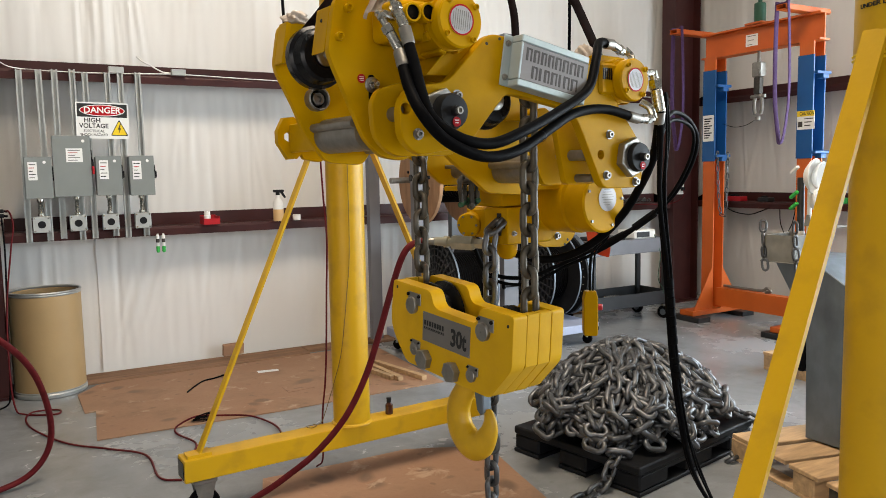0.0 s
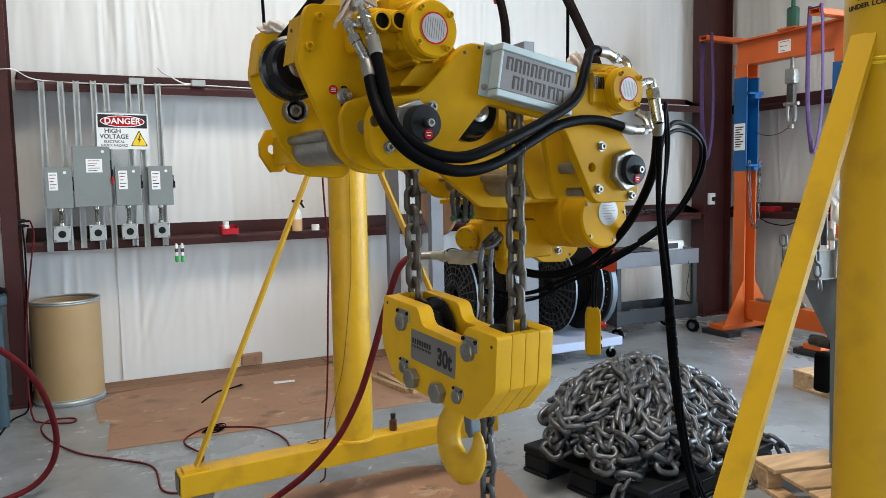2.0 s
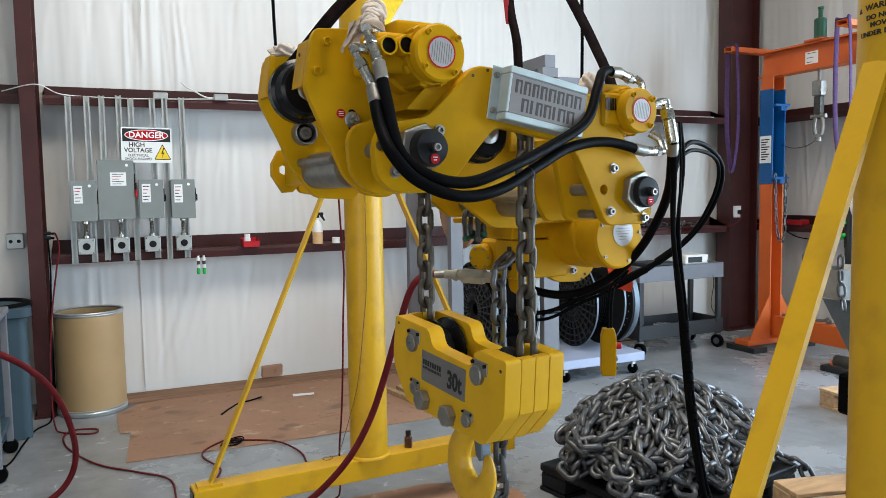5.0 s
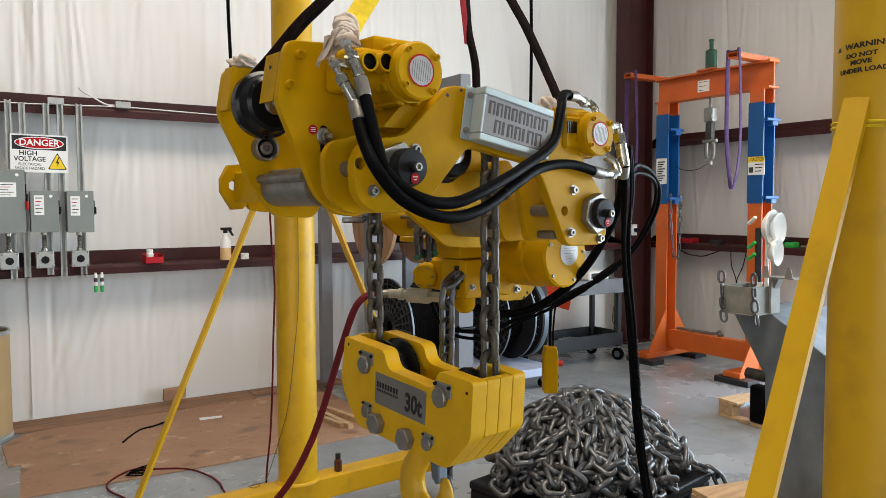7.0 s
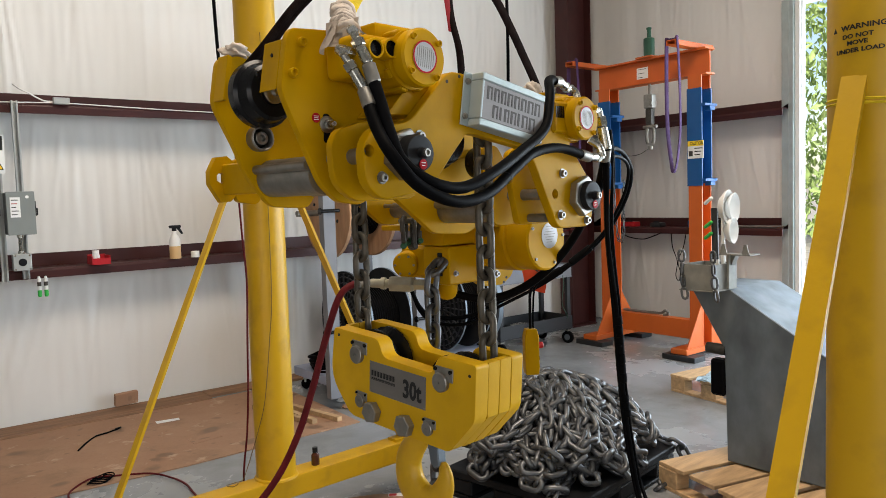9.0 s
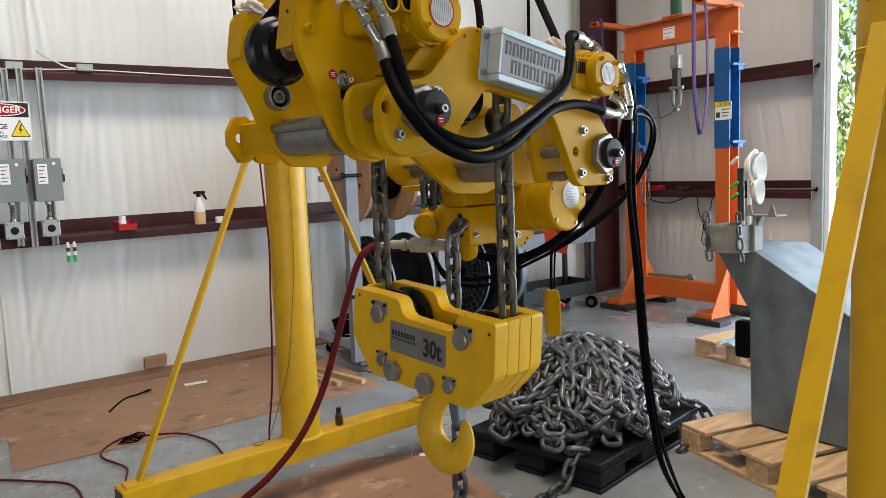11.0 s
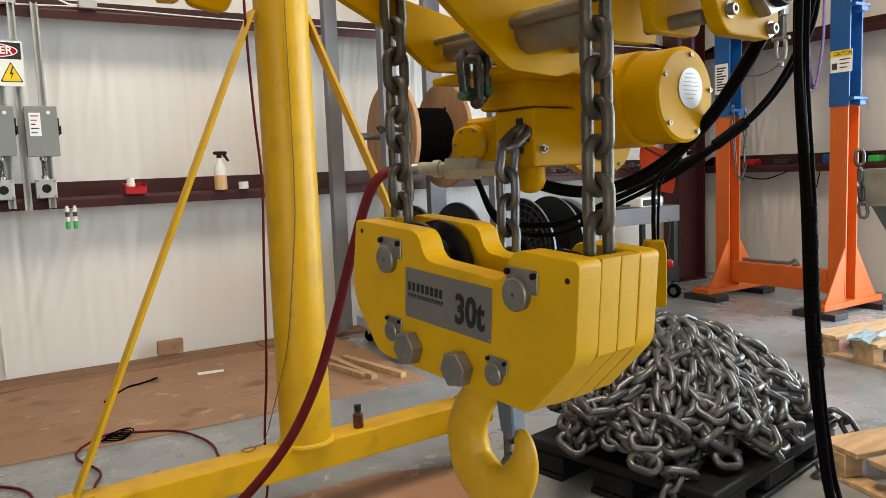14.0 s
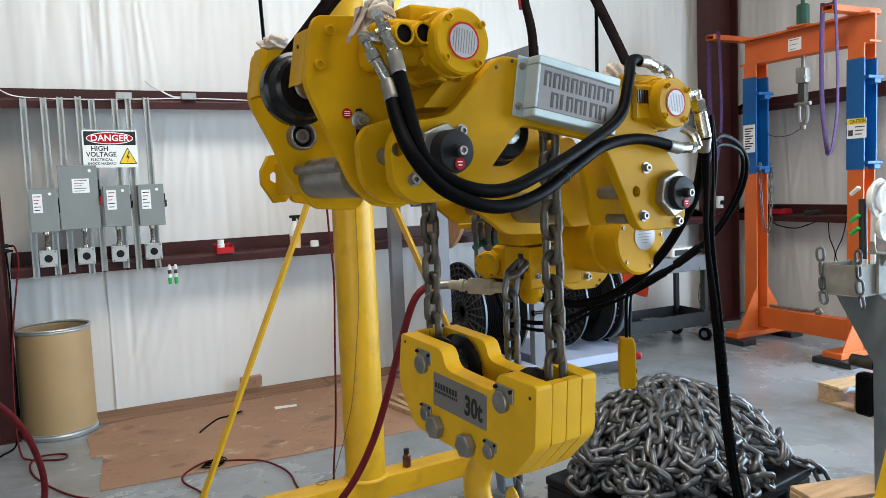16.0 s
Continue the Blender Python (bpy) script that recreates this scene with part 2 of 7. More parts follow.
label_silver = material("silver_label_foil", (0.36, 0.345, 0.335), 0.45, 0.2, vary=0.05, scale=12)
frame_pale = material("pale_zinc_frame", (0.38, 0.435, 0.43), 0.52, 0.3, vary=0.08, scale=10)
outside_ground = material("gravel_yard", (0.34, 0.32, 0.28), 0.9, vary=0.2, scale=3)
leaf_a = material("tree_leaves", (0.30, 0.42, 0.14), 0.6, vary=0.35, scale=3)


# ---------------------------------------------------------------- mesh helpers
def part(name, bm, mt, parent=None, label="", smooth=35):
    me = bpy.data.meshes.new(name)
    bm.to_mesh(me)
    bm.free()
    for mm in mt if isinstance(mt, (list, tuple)) else (mt,):
        me.materials.append(mm)
    if smooth:
        for p in me.polygons:
            p.use_smooth = True
        me.set_sharp_from_angle(angle=radians(smooth))
    ob = new(name, me)
    if smooth and len(me.polygons) < 3000:
        wn_mod = ob.modifiers.new("flat_faces", "WEIGHTED_NORMAL")
        wn_mod.keep_sharp, wn_mod.weight = True, 80
    ob.parent = parent
    if label:
        tagged(ob, label)
    return ob


def thing(name, label, category, group="", kind="", at=None):
    ob = new(name)
    if at is not None:
        ob.matrix_world = at
    ob.empty_display_size = 0.1
    return tagged(ob, label, category, group, kind)


def ident():
    return Matrix.Identity(4)


def box(bm, lo, hi, m=None, bevel=0.0, segs=1):
    m = m or ident()
    size = [h - l for l, h in zip(lo, hi)]
    mid = [(h + l) / 2 for l, h in zip(lo, hi)]
    r = bmesh.ops.create_cube(bm, size=1.0, matrix=m @ Matrix.Translation(mid) @ Matrix.Diagonal((*size, 1)))
    if bevel:
        es = list({e for v in r["verts"] for e in v.link_edges})
        bmesh.ops.bevel(bm, geom=es, offset=bevel, segments=segs, affect="EDGES", profile=0.5)
    return bm


def prism(bm, outline, y0, y1, m=None, bevel=0.0, segs=1):
    """An outline in x, z, drawn out from y0 to y1."""
    m = m or ident()
    lower = [bm.verts.new(m @ Vector((x, y0, z))) for x, z in outline]
    upper = [bm.verts.new(m @ Vector((x, y1, z))) for x, z in outline]
    n = len(outline)
    faces = [bm.faces.new(lower), bm.faces.new(upper[::-1])]
    for i in range(n):
        faces.append(bm.faces.new((lower[i], upper[i], upper[(i + 1) % n], lower[(i + 1) % n])))
    bmesh.ops.recalc_face_normals(bm, faces=faces)
    if bevel:
        es = [e for f in faces[:2] for e in f.edges]
        bmesh.ops.bevel(bm, geom=es, offset=bevel, segments=segs, affect="EDGES", profile=0.5)
    return bm


def rounded(outline, r, steps=4):
    """The outline with its corners rounded to radius r (one number, or one for each corner)."""
    out, n = [], len(outline)
    for i in range(n):
        p, a, b = Vector(outline[i]), Vector(outline[i - 1]), Vector(outline[(i + 1) % n])
        rad = r[i] if isinstance(r, (list, tuple)) else r
        da, db = (a - p), (b - p)
        d = min(rad, da.length * 0.45, db.length * 0.45)
        if d < 1e-4:
            out.append(tuple(p))
            continue
        s, e = p + da.normalized() * d, p + db.normalized() * d
        for k in range(steps + 1):
            t = k / steps
            out.append(tuple(s * (1 - t) ** 2 + p * 2 * t * (1 - t) + e * t * t))
    return out


def lathe(bm, profile, m=None, segs=24):
    """A profile of (radius, height) turned about the local z axis."""
    m = m or ident()
    rings = []
    for r, h in profile:
        if r < 1e-5:
            rings.append([bm.verts.new(m @ Vector((0, 0, h)))])
        else:
            rings.append([bm.verts.new(m @ Vector((r * math.cos(2 * math.pi * k / segs), r * math.sin(2 * math.pi * k / segs), h))) for k in range(segs)])
    faces = []
    for a, b in zip(rings, rings[1:]):
        for k in range(segs):
            k2 = (k + 1) % segs
            if len(a) == 1 and len(b) == 1:
                continue
            if len(a) == 1:
                faces.append(bm.faces.new((a[0], b[k], b[k2])))
            elif len(b) == 1:
                faces.append(bm.faces.new((a[k], a[k2], b[0])))
            else:
                faces.append(bm.faces.new((a[k], a[k2], b[k2], b[k])))
    bmesh.ops.recalc_face_normals(bm, faces=faces)
    return bm


def along(p0, p1):
    """A matrix whose z axis runs from p0 towards p1."""
    d = Vector(p1) - Vector(p0)
    return Matrix.Translation(p0) @ d.to_track_quat("Z", "Y").to_matrix().to_4x4()


def rod(bm, p0, p1, r, segs=16, bevel=0.0, r2=None):
    n = (Vector(p1) - Vector(p0)).length
    r2 = r if r2 is None else r2
    b = min(bevel, r * 0.5, n * 0.4)
    prof = [(0, 0), (r - b, 0), (r, b), (r2, n - b), (r2 - b, n), (0, n)] if b else [(0, 0), (r, 0), (r2, n), (0, n)]
    return lathe(bm, prof, along(p0, p1), segs)


def spline(points, steps=8):
    """A smooth line through the points."""
    ps = [Vector(p) for p in points]
    ps = [ps[0] * 2 - ps[1]] + ps + [ps[-1] * 2 - ps[-2]]
    out = []
    for i in range(1, len(ps) - 2):
        a, b, c, d = ps[i - 1:i + 3]
        for k in range(steps):
            t = k / steps
            out.append(0.5 * ((2 * b) + (c - a) * t + (2 * a - 5 * b + 4 * c - d) * t * t + (3 * b - a - 3 * c + d) * t ** 3))
    return out + [ps[-2]]


def tube(bm, points, r, segs=10, steps=8, smooth=True, wide=None):
    """A round (or, with wide, flat) cable through the points."""
    line = spline(points, steps) if smooth else [Vector(p) for p in points]
    rings, side = [], None
    for i, p in enumerate(line):
        t = (line[min(i + 1, len(line) - 1)] - line[max(i - 1, 0)]).normalized()
        if side is None:
            side = t.orthogonal().normalized() if wide is None else Vector(wide[1]) - t * t.dot(Vector(wide[1]))
        side = (side - t * t.dot(side)).normalized()
        up = t.cross(side)
        w = r if wide is None else wide[0]
        rings.append([bm.verts.new(p + side * w * math.cos(2 * math.pi * k / segs) + up * r * math.sin(2 * math.pi * k / segs)) for k in range(segs)])
    faces = [bm.faces.new(rings[0][::-1]), bm.faces.new(rings[-1])]
    for a, b in zip(rings, rings[1:]):
        for k in range(segs):
            faces.append(bm.faces.new((a[k], a[(k + 1) % segs], b[(k + 1) % segs], b[k])))
    bmesh.ops.recalc_face_normals(bm, faces=faces)
    return bm


def nb():
    return bmesh.new()


def hexagon(r, turn=0.0, n=6):
    return [(r * math.cos(turn + k * 2 * math.pi / n), r * math.sin(turn + k * 2 * math.pi / n)) for k in range(n)]


def lettering(name, text, size, m, mt, parent, depth=0.0008, squeeze=1.0, bold=0.0):
    """Raised letters in the built-in font, centred on m, reading along its x axis and up its y axis."""
    cu = bpy.data.curves.new(name, "FONT")
    cu.body, cu.size, cu.align_x, cu.align_y, cu.extrude, cu.offset = text, size, "CENTER", "CENTER", depth, bold
    cu.resolution_u = 3
    tmp = new(name, cu)
    me = bpy.data.meshes.new_from_object(tmp.evaluated_get(bpy.context.evaluated_depsgraph_get()))
    bpy.data.objects.remove(tmp)
    me.transform(m @ Matrix.Diagonal((squeeze, 1, 1, 1)))
    me.materials.append(mt)
    ob = new(name, me)
    ob.parent = parent
    return ob


def facing(origin, right, up):
    """A matrix with x along right and y along up."""
    x, y = Vector(right).normalized(), Vector(up).normalized()
    z = x.cross(y)
    return Matrix.Translation(origin) @ Matrix((x, y, z)).transposed().to_4x4()


def grid_sheet(nx, ny, place):
    bm = nb()
    vs = [[bm.verts.new(place(i / nx, j / ny)) for i in range(nx + 1)] for j in range(ny + 1)]
    for j in range(ny):
        for i in range(nx):
            bm.faces.new((vs[j][i], vs[j][i + 1], vs[j + 1][i + 1], vs[j + 1][i]))
    return bm


# ---------------------------------------------------------------- building shell
X0, X1, Y0, Y1, TOP = -3.4, 9.62, -4.2, 9.06, 6.4


def slab(name, lo, hi, mt, label, category):
    ob = part(name, box(nb(), lo, hi), mt, smooth=0)
    return tagged(ob, label, category, kind="structure")


slab("floor", (X0, Y0, -0.15), (X1 + 0.2, Y1 + 0.2, 0.0), concrete, "grey sealed concrete workshop floor with scuffs and stains", "floor")
slab("ceiling", (X0 - 0.2, Y0 - 0.2, TOP), (X1 + 0.4, Y1 + 0.4, TOP + 0.15), roof_lining, "unseen grey metal roof lining, toned down to cut bounced light", "ceiling")
# unseen side wall, opened only for the added west fill
wall_west = tagged(new("wall_west"), "unseen grey side wall with an opening added for fill light", "wall", kind="structure")
for lo, hi in (((X0 - 0.2, Y0, -0.15), (X0, -3.05, TOP)), ((X0 - 0.2, 1.05, -0.15), (X0, Y1 + 0.2, TOP)), ((X0 - 0.2, -3.05, 3.75), (X0, 1.05, TOP))):
    part("wall_panel", box(nb(), lo, hi), roof_lining, wall_west, smooth=0)
# unseen wall behind the camera, its wide opening added for the rear fill
wall_south = tagged(new("wall_south"), "unseen grey insulated wall with an opening added for fill light", "wall", kind="structure")
part("wall_panel", box(nb(), (X0, Y0 - 0.2, 0), (-2.2, Y0, TOP)), roof_lining, wall_south, smooth=0)
part("wall_panel", box(nb(), (4.2, Y0 - 0.2, 0), (X1, Y0, TOP)), roof_lining, wall_south, smooth=0)
part("wall_panel", box(nb(), (-2.2, Y0 - 0.2, 4.3), (4.2, Y0, TOP)), roof_lining, wall_south, smooth=0)
# wall with the side door
DOOR0, DOOR1, DOORH = -0.8, 6.38, 3.46
wall_east = tagged(new("wall_east"), "white insulated metal wall with an open roll-up door", "wall", kind="structure")
part("wall_panel", box(nb(), (X1 + 0.04, Y0, 0), (X1 + 0.2, DOOR0, TOP)), vinyl, wall_east, smooth=0)
part("wall_panel", box(nb(), (X1 + 0.04, DOOR0, DOORH), (X1 + 0.2, DOOR1 + 0.05, TOP)), vinyl, wall_east, smooth=0)
part("wall_panel", box(nb(), (X1 + 0.04, DOOR1 + 0.05, 0), (X1 + 0.2, Y1 + 0.2, TOP)), vinyl, wall_east, smooth=0)
wall_north = tagged(new("wall_north"), "white vinyl-faced insulated metal wall with wrinkled lining", "wall", kind="structure")
part("wall_panel", box(nb(), (X0, Y1 + 0.06, 0), (X1 + 0.2, Y1 + 0.2, TOP)), vinyl, wall_north, smooth=0)


def lining(place, length, z0, z1, seed, folds, pulled=()):
    """A sheet of insulation facing, slack between the rails: bulged, wrinkled, with long upright and slanting folds."""
    rnd = random.Random(seed)
    creases = [(rnd.uniform(0, length), rnd.uniform(-0.25, 0.25), rnd.uniform(0.008, 0.026), rnd.uniform(0.35, 1.0), rnd.choice((-1, 1))) for _ in range(folds)]

    def at(s, h):
        a, z = s * length, z0 + h * (z1 - z0)
        tuck = 0.12 + 0.88 * math.sin(math.pi * h) ** 0.5
        d = 0.028 * tuck * noise.noise(Vector((a * 0.8, z * 0.6, seed))) + 0.011 * noise.noise(Vector((a * 5, z * 0.9, seed + 3)))
        d += 0.006 * noise.noise(Vector((a * 17, z * 1.6, seed + 7)))
        for c, lean, w, deep, sign in creases:
            x = (a - c - lean * (z - z0)) / w
            if abs(x) < 4:
                d += sign * 0.018 * deep * math.exp(-x * x) * (0.25 + 0.75 * (h if lean > 0 else 1 - h))
        for c, lean, w, deep, lo, hi in pulled:
            x = (a - c - lean * (z - z0)) / w
            if abs(x) < 4 and lo < h < hi:
                d += 0.7 * deep * math.exp(-x * x) * math.sin(math.pi * (h - lo) / (hi - lo))
        return place(a, d * tuck, z)

    return grid_sheet(int(length * 70), int((z1 - z0) * 12) + 4, at)


low_folds = [(1.42, 0.28, 0.012, 0.016, 0.1, 0.75), (1.46, 0.29, 0.010, -0.012, 0.1, 0.8), (1.50, 0.31, 0.014, 0.018, 0.15, 0.95), (1.56, 0.32, 0.012, -0.012, 0.2, 0.95), (1.60, 0.33, 0.013, 0.016, 0.2, 1.0), (1.67, 0.34, 0.02, 0.014, 0.3, 1.0),
             (3.02, 0.3, 0.015, 0.012, 0.05, 0.5), (3.13, 0.2, 0.015, 0.012, 0.0, 0.4), (0.98, 0.02, 0.02, 0.016, 0.3, 1.0), (1.09, 0.0, 0.012, 0.012, 0.4, 1.0), (3.9, 0.05, 0.02, 0.018, 0.3, 1.0), (4.02, 0.03, 0.015, 0.018, 0.3, 1.0), (4.12, 0.0, 0.02, -0.015, 0.3, 1.0)]
mid_folds = [(1.72, 0.06, 0.02, 0.014, 0.2, 1.0), (1.80, 0.1, 0.016, 0.012, 0.4, 1.0), (1.95, 0.14, 0.02, 0.012, 0.3, 1.0), (2.1, 0.1, 0.03, 0.012, 0.3, 1.0), (3.05, 0.05, 0.02, 0.015, 0.0, 0.4), (3.12, 0.0, 0.016, 0.015, 0.0, 0.4)]
top_folds = [(1.345, 0.02, 0.014, 0.024, -0.4, 1.0), (1.40, 0.03, 0.012, -0.014, -0.4, 1.0), (1.475, 0.01, 0.014, 0.024, -0.4, 1.0), (1.55, 0.0, 0.016, 0.024, -0.4, 1.0), (1.62, 0.0, 0.014, -0.014, -0.4, 1.0), (1.75, -0.02, 0.016, 0.026, -0.4, 1.0), (1.845, -0.08, 0.018, 0.028, -0.4, 1.0), (1.90, -0.14, 0.014, -0.012, -0.4, 0.8)]
for z0, z1, seed, folds, pulled in ((0.0, 1.22, 11, 30, low_folds), (1.22, 2.42, 12, 44, mid_folds), (2.42, 4.4, 13, 30, top_folds)):
    part("lining", lining(lambda a, d, z: Vector((1.3 + a, Y1 + 0.022 - d, z)), 8.3, z0, z1, seed, folds, pulled), vinyl, wall_north, smooth=60)
part("lining_seam", box(nb(), (2.685, Y1 + 0.0, 0.02), (2.6885, Y1 + 0.03, 1.13)), vinyl, wall_north, smooth=0)
for z0, z1, seed, folds in ((0.0, 1.22, 21, 16), (1.22, 2.42, 22, 18), (2.42, 4.4, 23, 14)):
    part("lining", lining(lambda a, d, z: Vector((X1 + 0.008 - d, DOOR1 + 0.1 + a, z)), 2.72, z0, z1, seed, folds), vinyl, wall_east, smooth=60)


def girt(name, m, length, z):
    """A rolled Z rail: lip hanging down in front, shelf, and a flange standing up against the lining."""
    deep, t = 0.27, 0.006
    outline = [(0, z - 0.02), (0.004, z - 0.072), (0.012, z - 0.072), (0.012, z - t), (deep - t, z - t), (deep - t, z + 0.1), (deep, z + 0.1), (deep, z), (0.005, z)]
    bm = nb()
    turned = m @ Matrix(((0, 1, 0, 0), (1, 0, 0, 0), (0, 0, 1, 0), (0, 0, 0, 1)))
    prism(bm, outline, 0, length, turned)
    ob = part(name, bm, brown_steel, smooth=0)
    return tagged(ob, "maroon primed steel wall rail with a shelf lip", "wall rail", "wall rails", "structure")


for zz in (1.20, 2.40):
    girt("wall_rail", Matrix.Translation((2.06, 8.776, 0)), 6.75, zz)
    if zz > 2:
        girt("wall_rail", Matrix.Translation((-0.4, 8.776, 0)), 2.32, zz)
    girt("wall_rail", Matrix.Translation((9.347, 8.95, 0)) @ pose(0, 0, 0, 0, 0, -90), 2.52, zz)


def i_column(name, m, wide, deep, height, label):
    bm = nb()
    box(bm, (-wide / 2, 0, 0), (wide / 2, 0.014, height), m)
    box(bm, (-wide / 2, deep - 0.014, 0), (wide / 2, deep, height), m)
    box(bm, (-0.005, 0.014, 0), (0.005, deep - 0.014, height), m)
    box(bm, (-wide / 2 - 0.02, -0.02, 0), (wide / 2 + 0.02, deep, 0.018), m)
    return tagged(part(name, bm, brown_steel, smooth=0), label, "column", "building columns", "structure")


i_column("building_column", Matrix.Translation((1.972, 8.62, 0)), 0.105, 0.40, TOP, "maroon painted steel column at the wall")
i_column("building_column", Matrix.Translation((8.84, 8.86, 0)) @ pose(0, 0, 0, 0, 0, -90), 0.2, 0.41, TOP, "maroon painted steel column in the corner")
# door jamb
jamb = tagged(new("door_1"), "open doorway with galvanised steel jambs", "doorway", kind="structure")
bm = nb()
box(bm, (9.47, DOOR1, 0), (9.66, DOOR1 + 0.045, DOORH), bevel=0.004)
box(bm, (9.47, DOOR1 + 0.045, 0), (9.50, DOOR1 + 0.12, DOORH), bevel=0.004)
part("jamb", bm, frame_pale, jamb, smooth=0)
bm = nb()
box(bm, (9.50, DOOR1 - 0.05, 0), (9.52, DOOR1 - 0.002, DOORH), bevel=0.003)
box(bm, (9.56, DOOR1 - 0.05, 0), (9.58, DOOR1 - 0.002, DOORH), bevel=0.003)
part("door_track", bm, white_plastic, jamb, smooth=0)
# foot of the wall: boards and dusty strip
baseboard = tagged(new("baseboard"), "worn brown timber boards lying along the foot of the wall", "board", kind="structure")
rnd = random.Random(5)
xx = 2.45
while xx < 7.2:
    ln = rnd.uniform(1.4, 2.2)
    part("board", box(nb(), (xx, 8.70 + 0.035 * (xx - 2.4) + rnd.uniform(-0.02, 0.02), 0.001), (xx + ln - 0.01, 8.995, 0.022), bevel=0.004), plank_wood, baseboard, smooth=0)
    xx += ln

# ---------------------------------------------------------------- yard outside the side door
slab("ground", (X1 + 0.2, -60, -0.22), (140, 90, -0.06), outside_ground, "pale gravel yard outside the door", "ground")
rnd = random.Random(9)
bm = nb()
for k in range(22000):
    ang = rnd.uniform(0, 2 * math.pi)
    px, py = 24 + rnd.gauss(0, 1.6), rnd.uniform(2, 26)
    pz = rnd.uniform(0.2, 8.5) ** 0.98
    s = rnd.uniform(0.06, 0.19)
    m = Matrix.Translation((px, py, pz)) @ Euler((rnd.uniform(0, 6), rnd.uniform(0, 6), ang)).to_matrix().to_4x4()
    vs = [bm.verts.new(m @ Vector(c)) for c in ((-s, 0, 0), (0, -s * 0.5, 0.03), (s, 0, 0), (0, s * 0.5, 0.03))]
    bm.faces.new(vs)
tagged(part("tree_line", bm, leaf_a, smooth=0), "bright green leafy trees beyond the yard", "trees", kind="stuff")

# ---------------------------------------------------------------- yellow gantry
G = Matrix.Translation((3.607, 5.965, 0)) @ pose(0, 0, 0, 0, 0, 3.75)
SPAN = 2.62
NEAR = Matrix.Translation((3.869, 3.354, 0)) @ pose(0, 0, 0, 0, 0, 3.75)
gantry = thing("gantry_crane", "yellow painted steel gantry with braced pipe posts on caster beams", "gantry crane")


def gantry_leg(base, mark):
    """A post on its foot beam with two flat braces; base is the middle of the foot beam on the floor."""
    beam_top = 0.305
    bm = nb()
    box(bm, (-0.855, -0.062, 0.198), (0.855, 0.062, beam_top), base, bevel=0.008, segs=2)
    beam = part("foot_beam", bm, yellow_rough, gantry)
    for sx in (-1, 1):
        bm = nb()
        box(bm, (sx * 0.856 - 0.002, -0.048, 0.212), (sx * 0.856 + 0.002, 0.048, 0.291), base)
        part("beam_end", bm, black_paint, beam, "dark open tube end", smooth=0)
    bm = nb()
    pr, px = (0.107, 0.0) if mark else (0.0945, 0.012)
    rod(bm, base @ Vector((px, 0, beam_top + 0.001)), base @ Vector((px, 0, 3.3)), pr, 40)
    lathe(bm, [(pr, 0.0), (pr + 0.011, 0.0), (pr + 0.008, 0.008), (pr, 0.013)], base @ Matrix.Translation((px, 0, beam_top)), 40)
    post = part("post", bm, yellow_rough, gantry)
    for sx in (-1, 1):
        lo, hi = base @ Vector((sx * (0.80 if mark else 0.775), 0.01 if mark else -0.01, beam_top + 0.012)), base @ Vector((sx * 0.10, 0.02 if mark else -0.01, 1.85))
        d = (hi - lo).normalized()
        side = (base.to_3x3() @ Vector((0, 1, 0))).normalized()
        mm = Matrix((d.cross(side) * -1, side, d)).transposed().to_4x4()
        mm.translation = lo
        bm = nb()
        box(bm, (-0.006, -0.025, 0.0), (0.006, 0.025, (hi - lo).length), mm)
        box(bm, (-0.06, -0.036, -0.014), (0.05, 0.036, 0.003), Matrix.Translation(lo) @ base.to_3x3().to_4x4())
        part("brace", bm, yellow_rough, gantry, smooth=0)
    for sx in (-1,) if not mark else (-1, 1):
        bm = nb()
        mm = base @ Matrix.Translation((sx * 0.76, 0, 0))
        box(bm, (-0.055, -0.05, 0.176), (0.055, 0.05, 0.197), mm, bevel=0.004)
        for sy in (-1, 1):
            prism(bm, [(-0.05, 0.178), (0.05, 0.178), (0.02, 0.055), (-0.02, 0.055)], sy * 0.036 - 0.003, sy * 0.036 + 0.003, mm)
        caster = part("caster", bm, steel_dull, gantry, "grey steel caster with a dark wheel")
        part("caster_wheel", rod(nb(), mm @ Vector((0, -0.026, 0.07)), mm @ Vector((0, 0.026, 0.07)), 0.07, 24, 0.008), black_rubber, caster)
    return post


gantry_leg(G, False)
near_post = gantry_leg(NEAR, True)
bm = nb()
for z in (1.789, 1.798):
    lathe(bm, [(0.1075, -0.003), (0.1105, 0), (0.1075, 0.003)], NEAR @ Matrix.Translation((0, 0, z)) @ pose(0, 0, 0, 4, 3, 0), 32)
part("cord_wrap", bm, yellow_web, near_post, "yellow cord tied round the post")
TOPM = Matrix.Translation((3.607, 5.965, 0)) @ pose(0, 0, 0, 0, 0, 5.73)
bm = nb()
box(bm, (-0.12, -SPAN - 0.3, 3.3), (0.12, 0.3, 3.32), TOPM)
box(bm, (-0.006, -SPAN - 0.3, 3.32), (0.006, 0.3, 3.55), TOPM)
box(bm, (-0.12, -SPAN - 0.3, 3.55), (0.12, 0.3, 3.57), TOPM)
part("top_beam", bm, yellow_rough, gantry, smooth=0)


def post_writing(text, z, size, turn, parent):
    """Letters wrapped on the near post, centred on the bearing turn."""
    c = NEAR.translation
    ob = lettering("warning_text", text, size, ident(), black_ink, parent, 0.0004, 1.28, 0.0004)
    r = 0.1082
    for v in ob.data.vertices:
        a = turn + v.co.x / r
        v.co = Vector((c.x + (r + v.co.z) * math.sin(a), c.y - (r + v.co.z) * math.cos(a), z + v.co.y))
    return ob


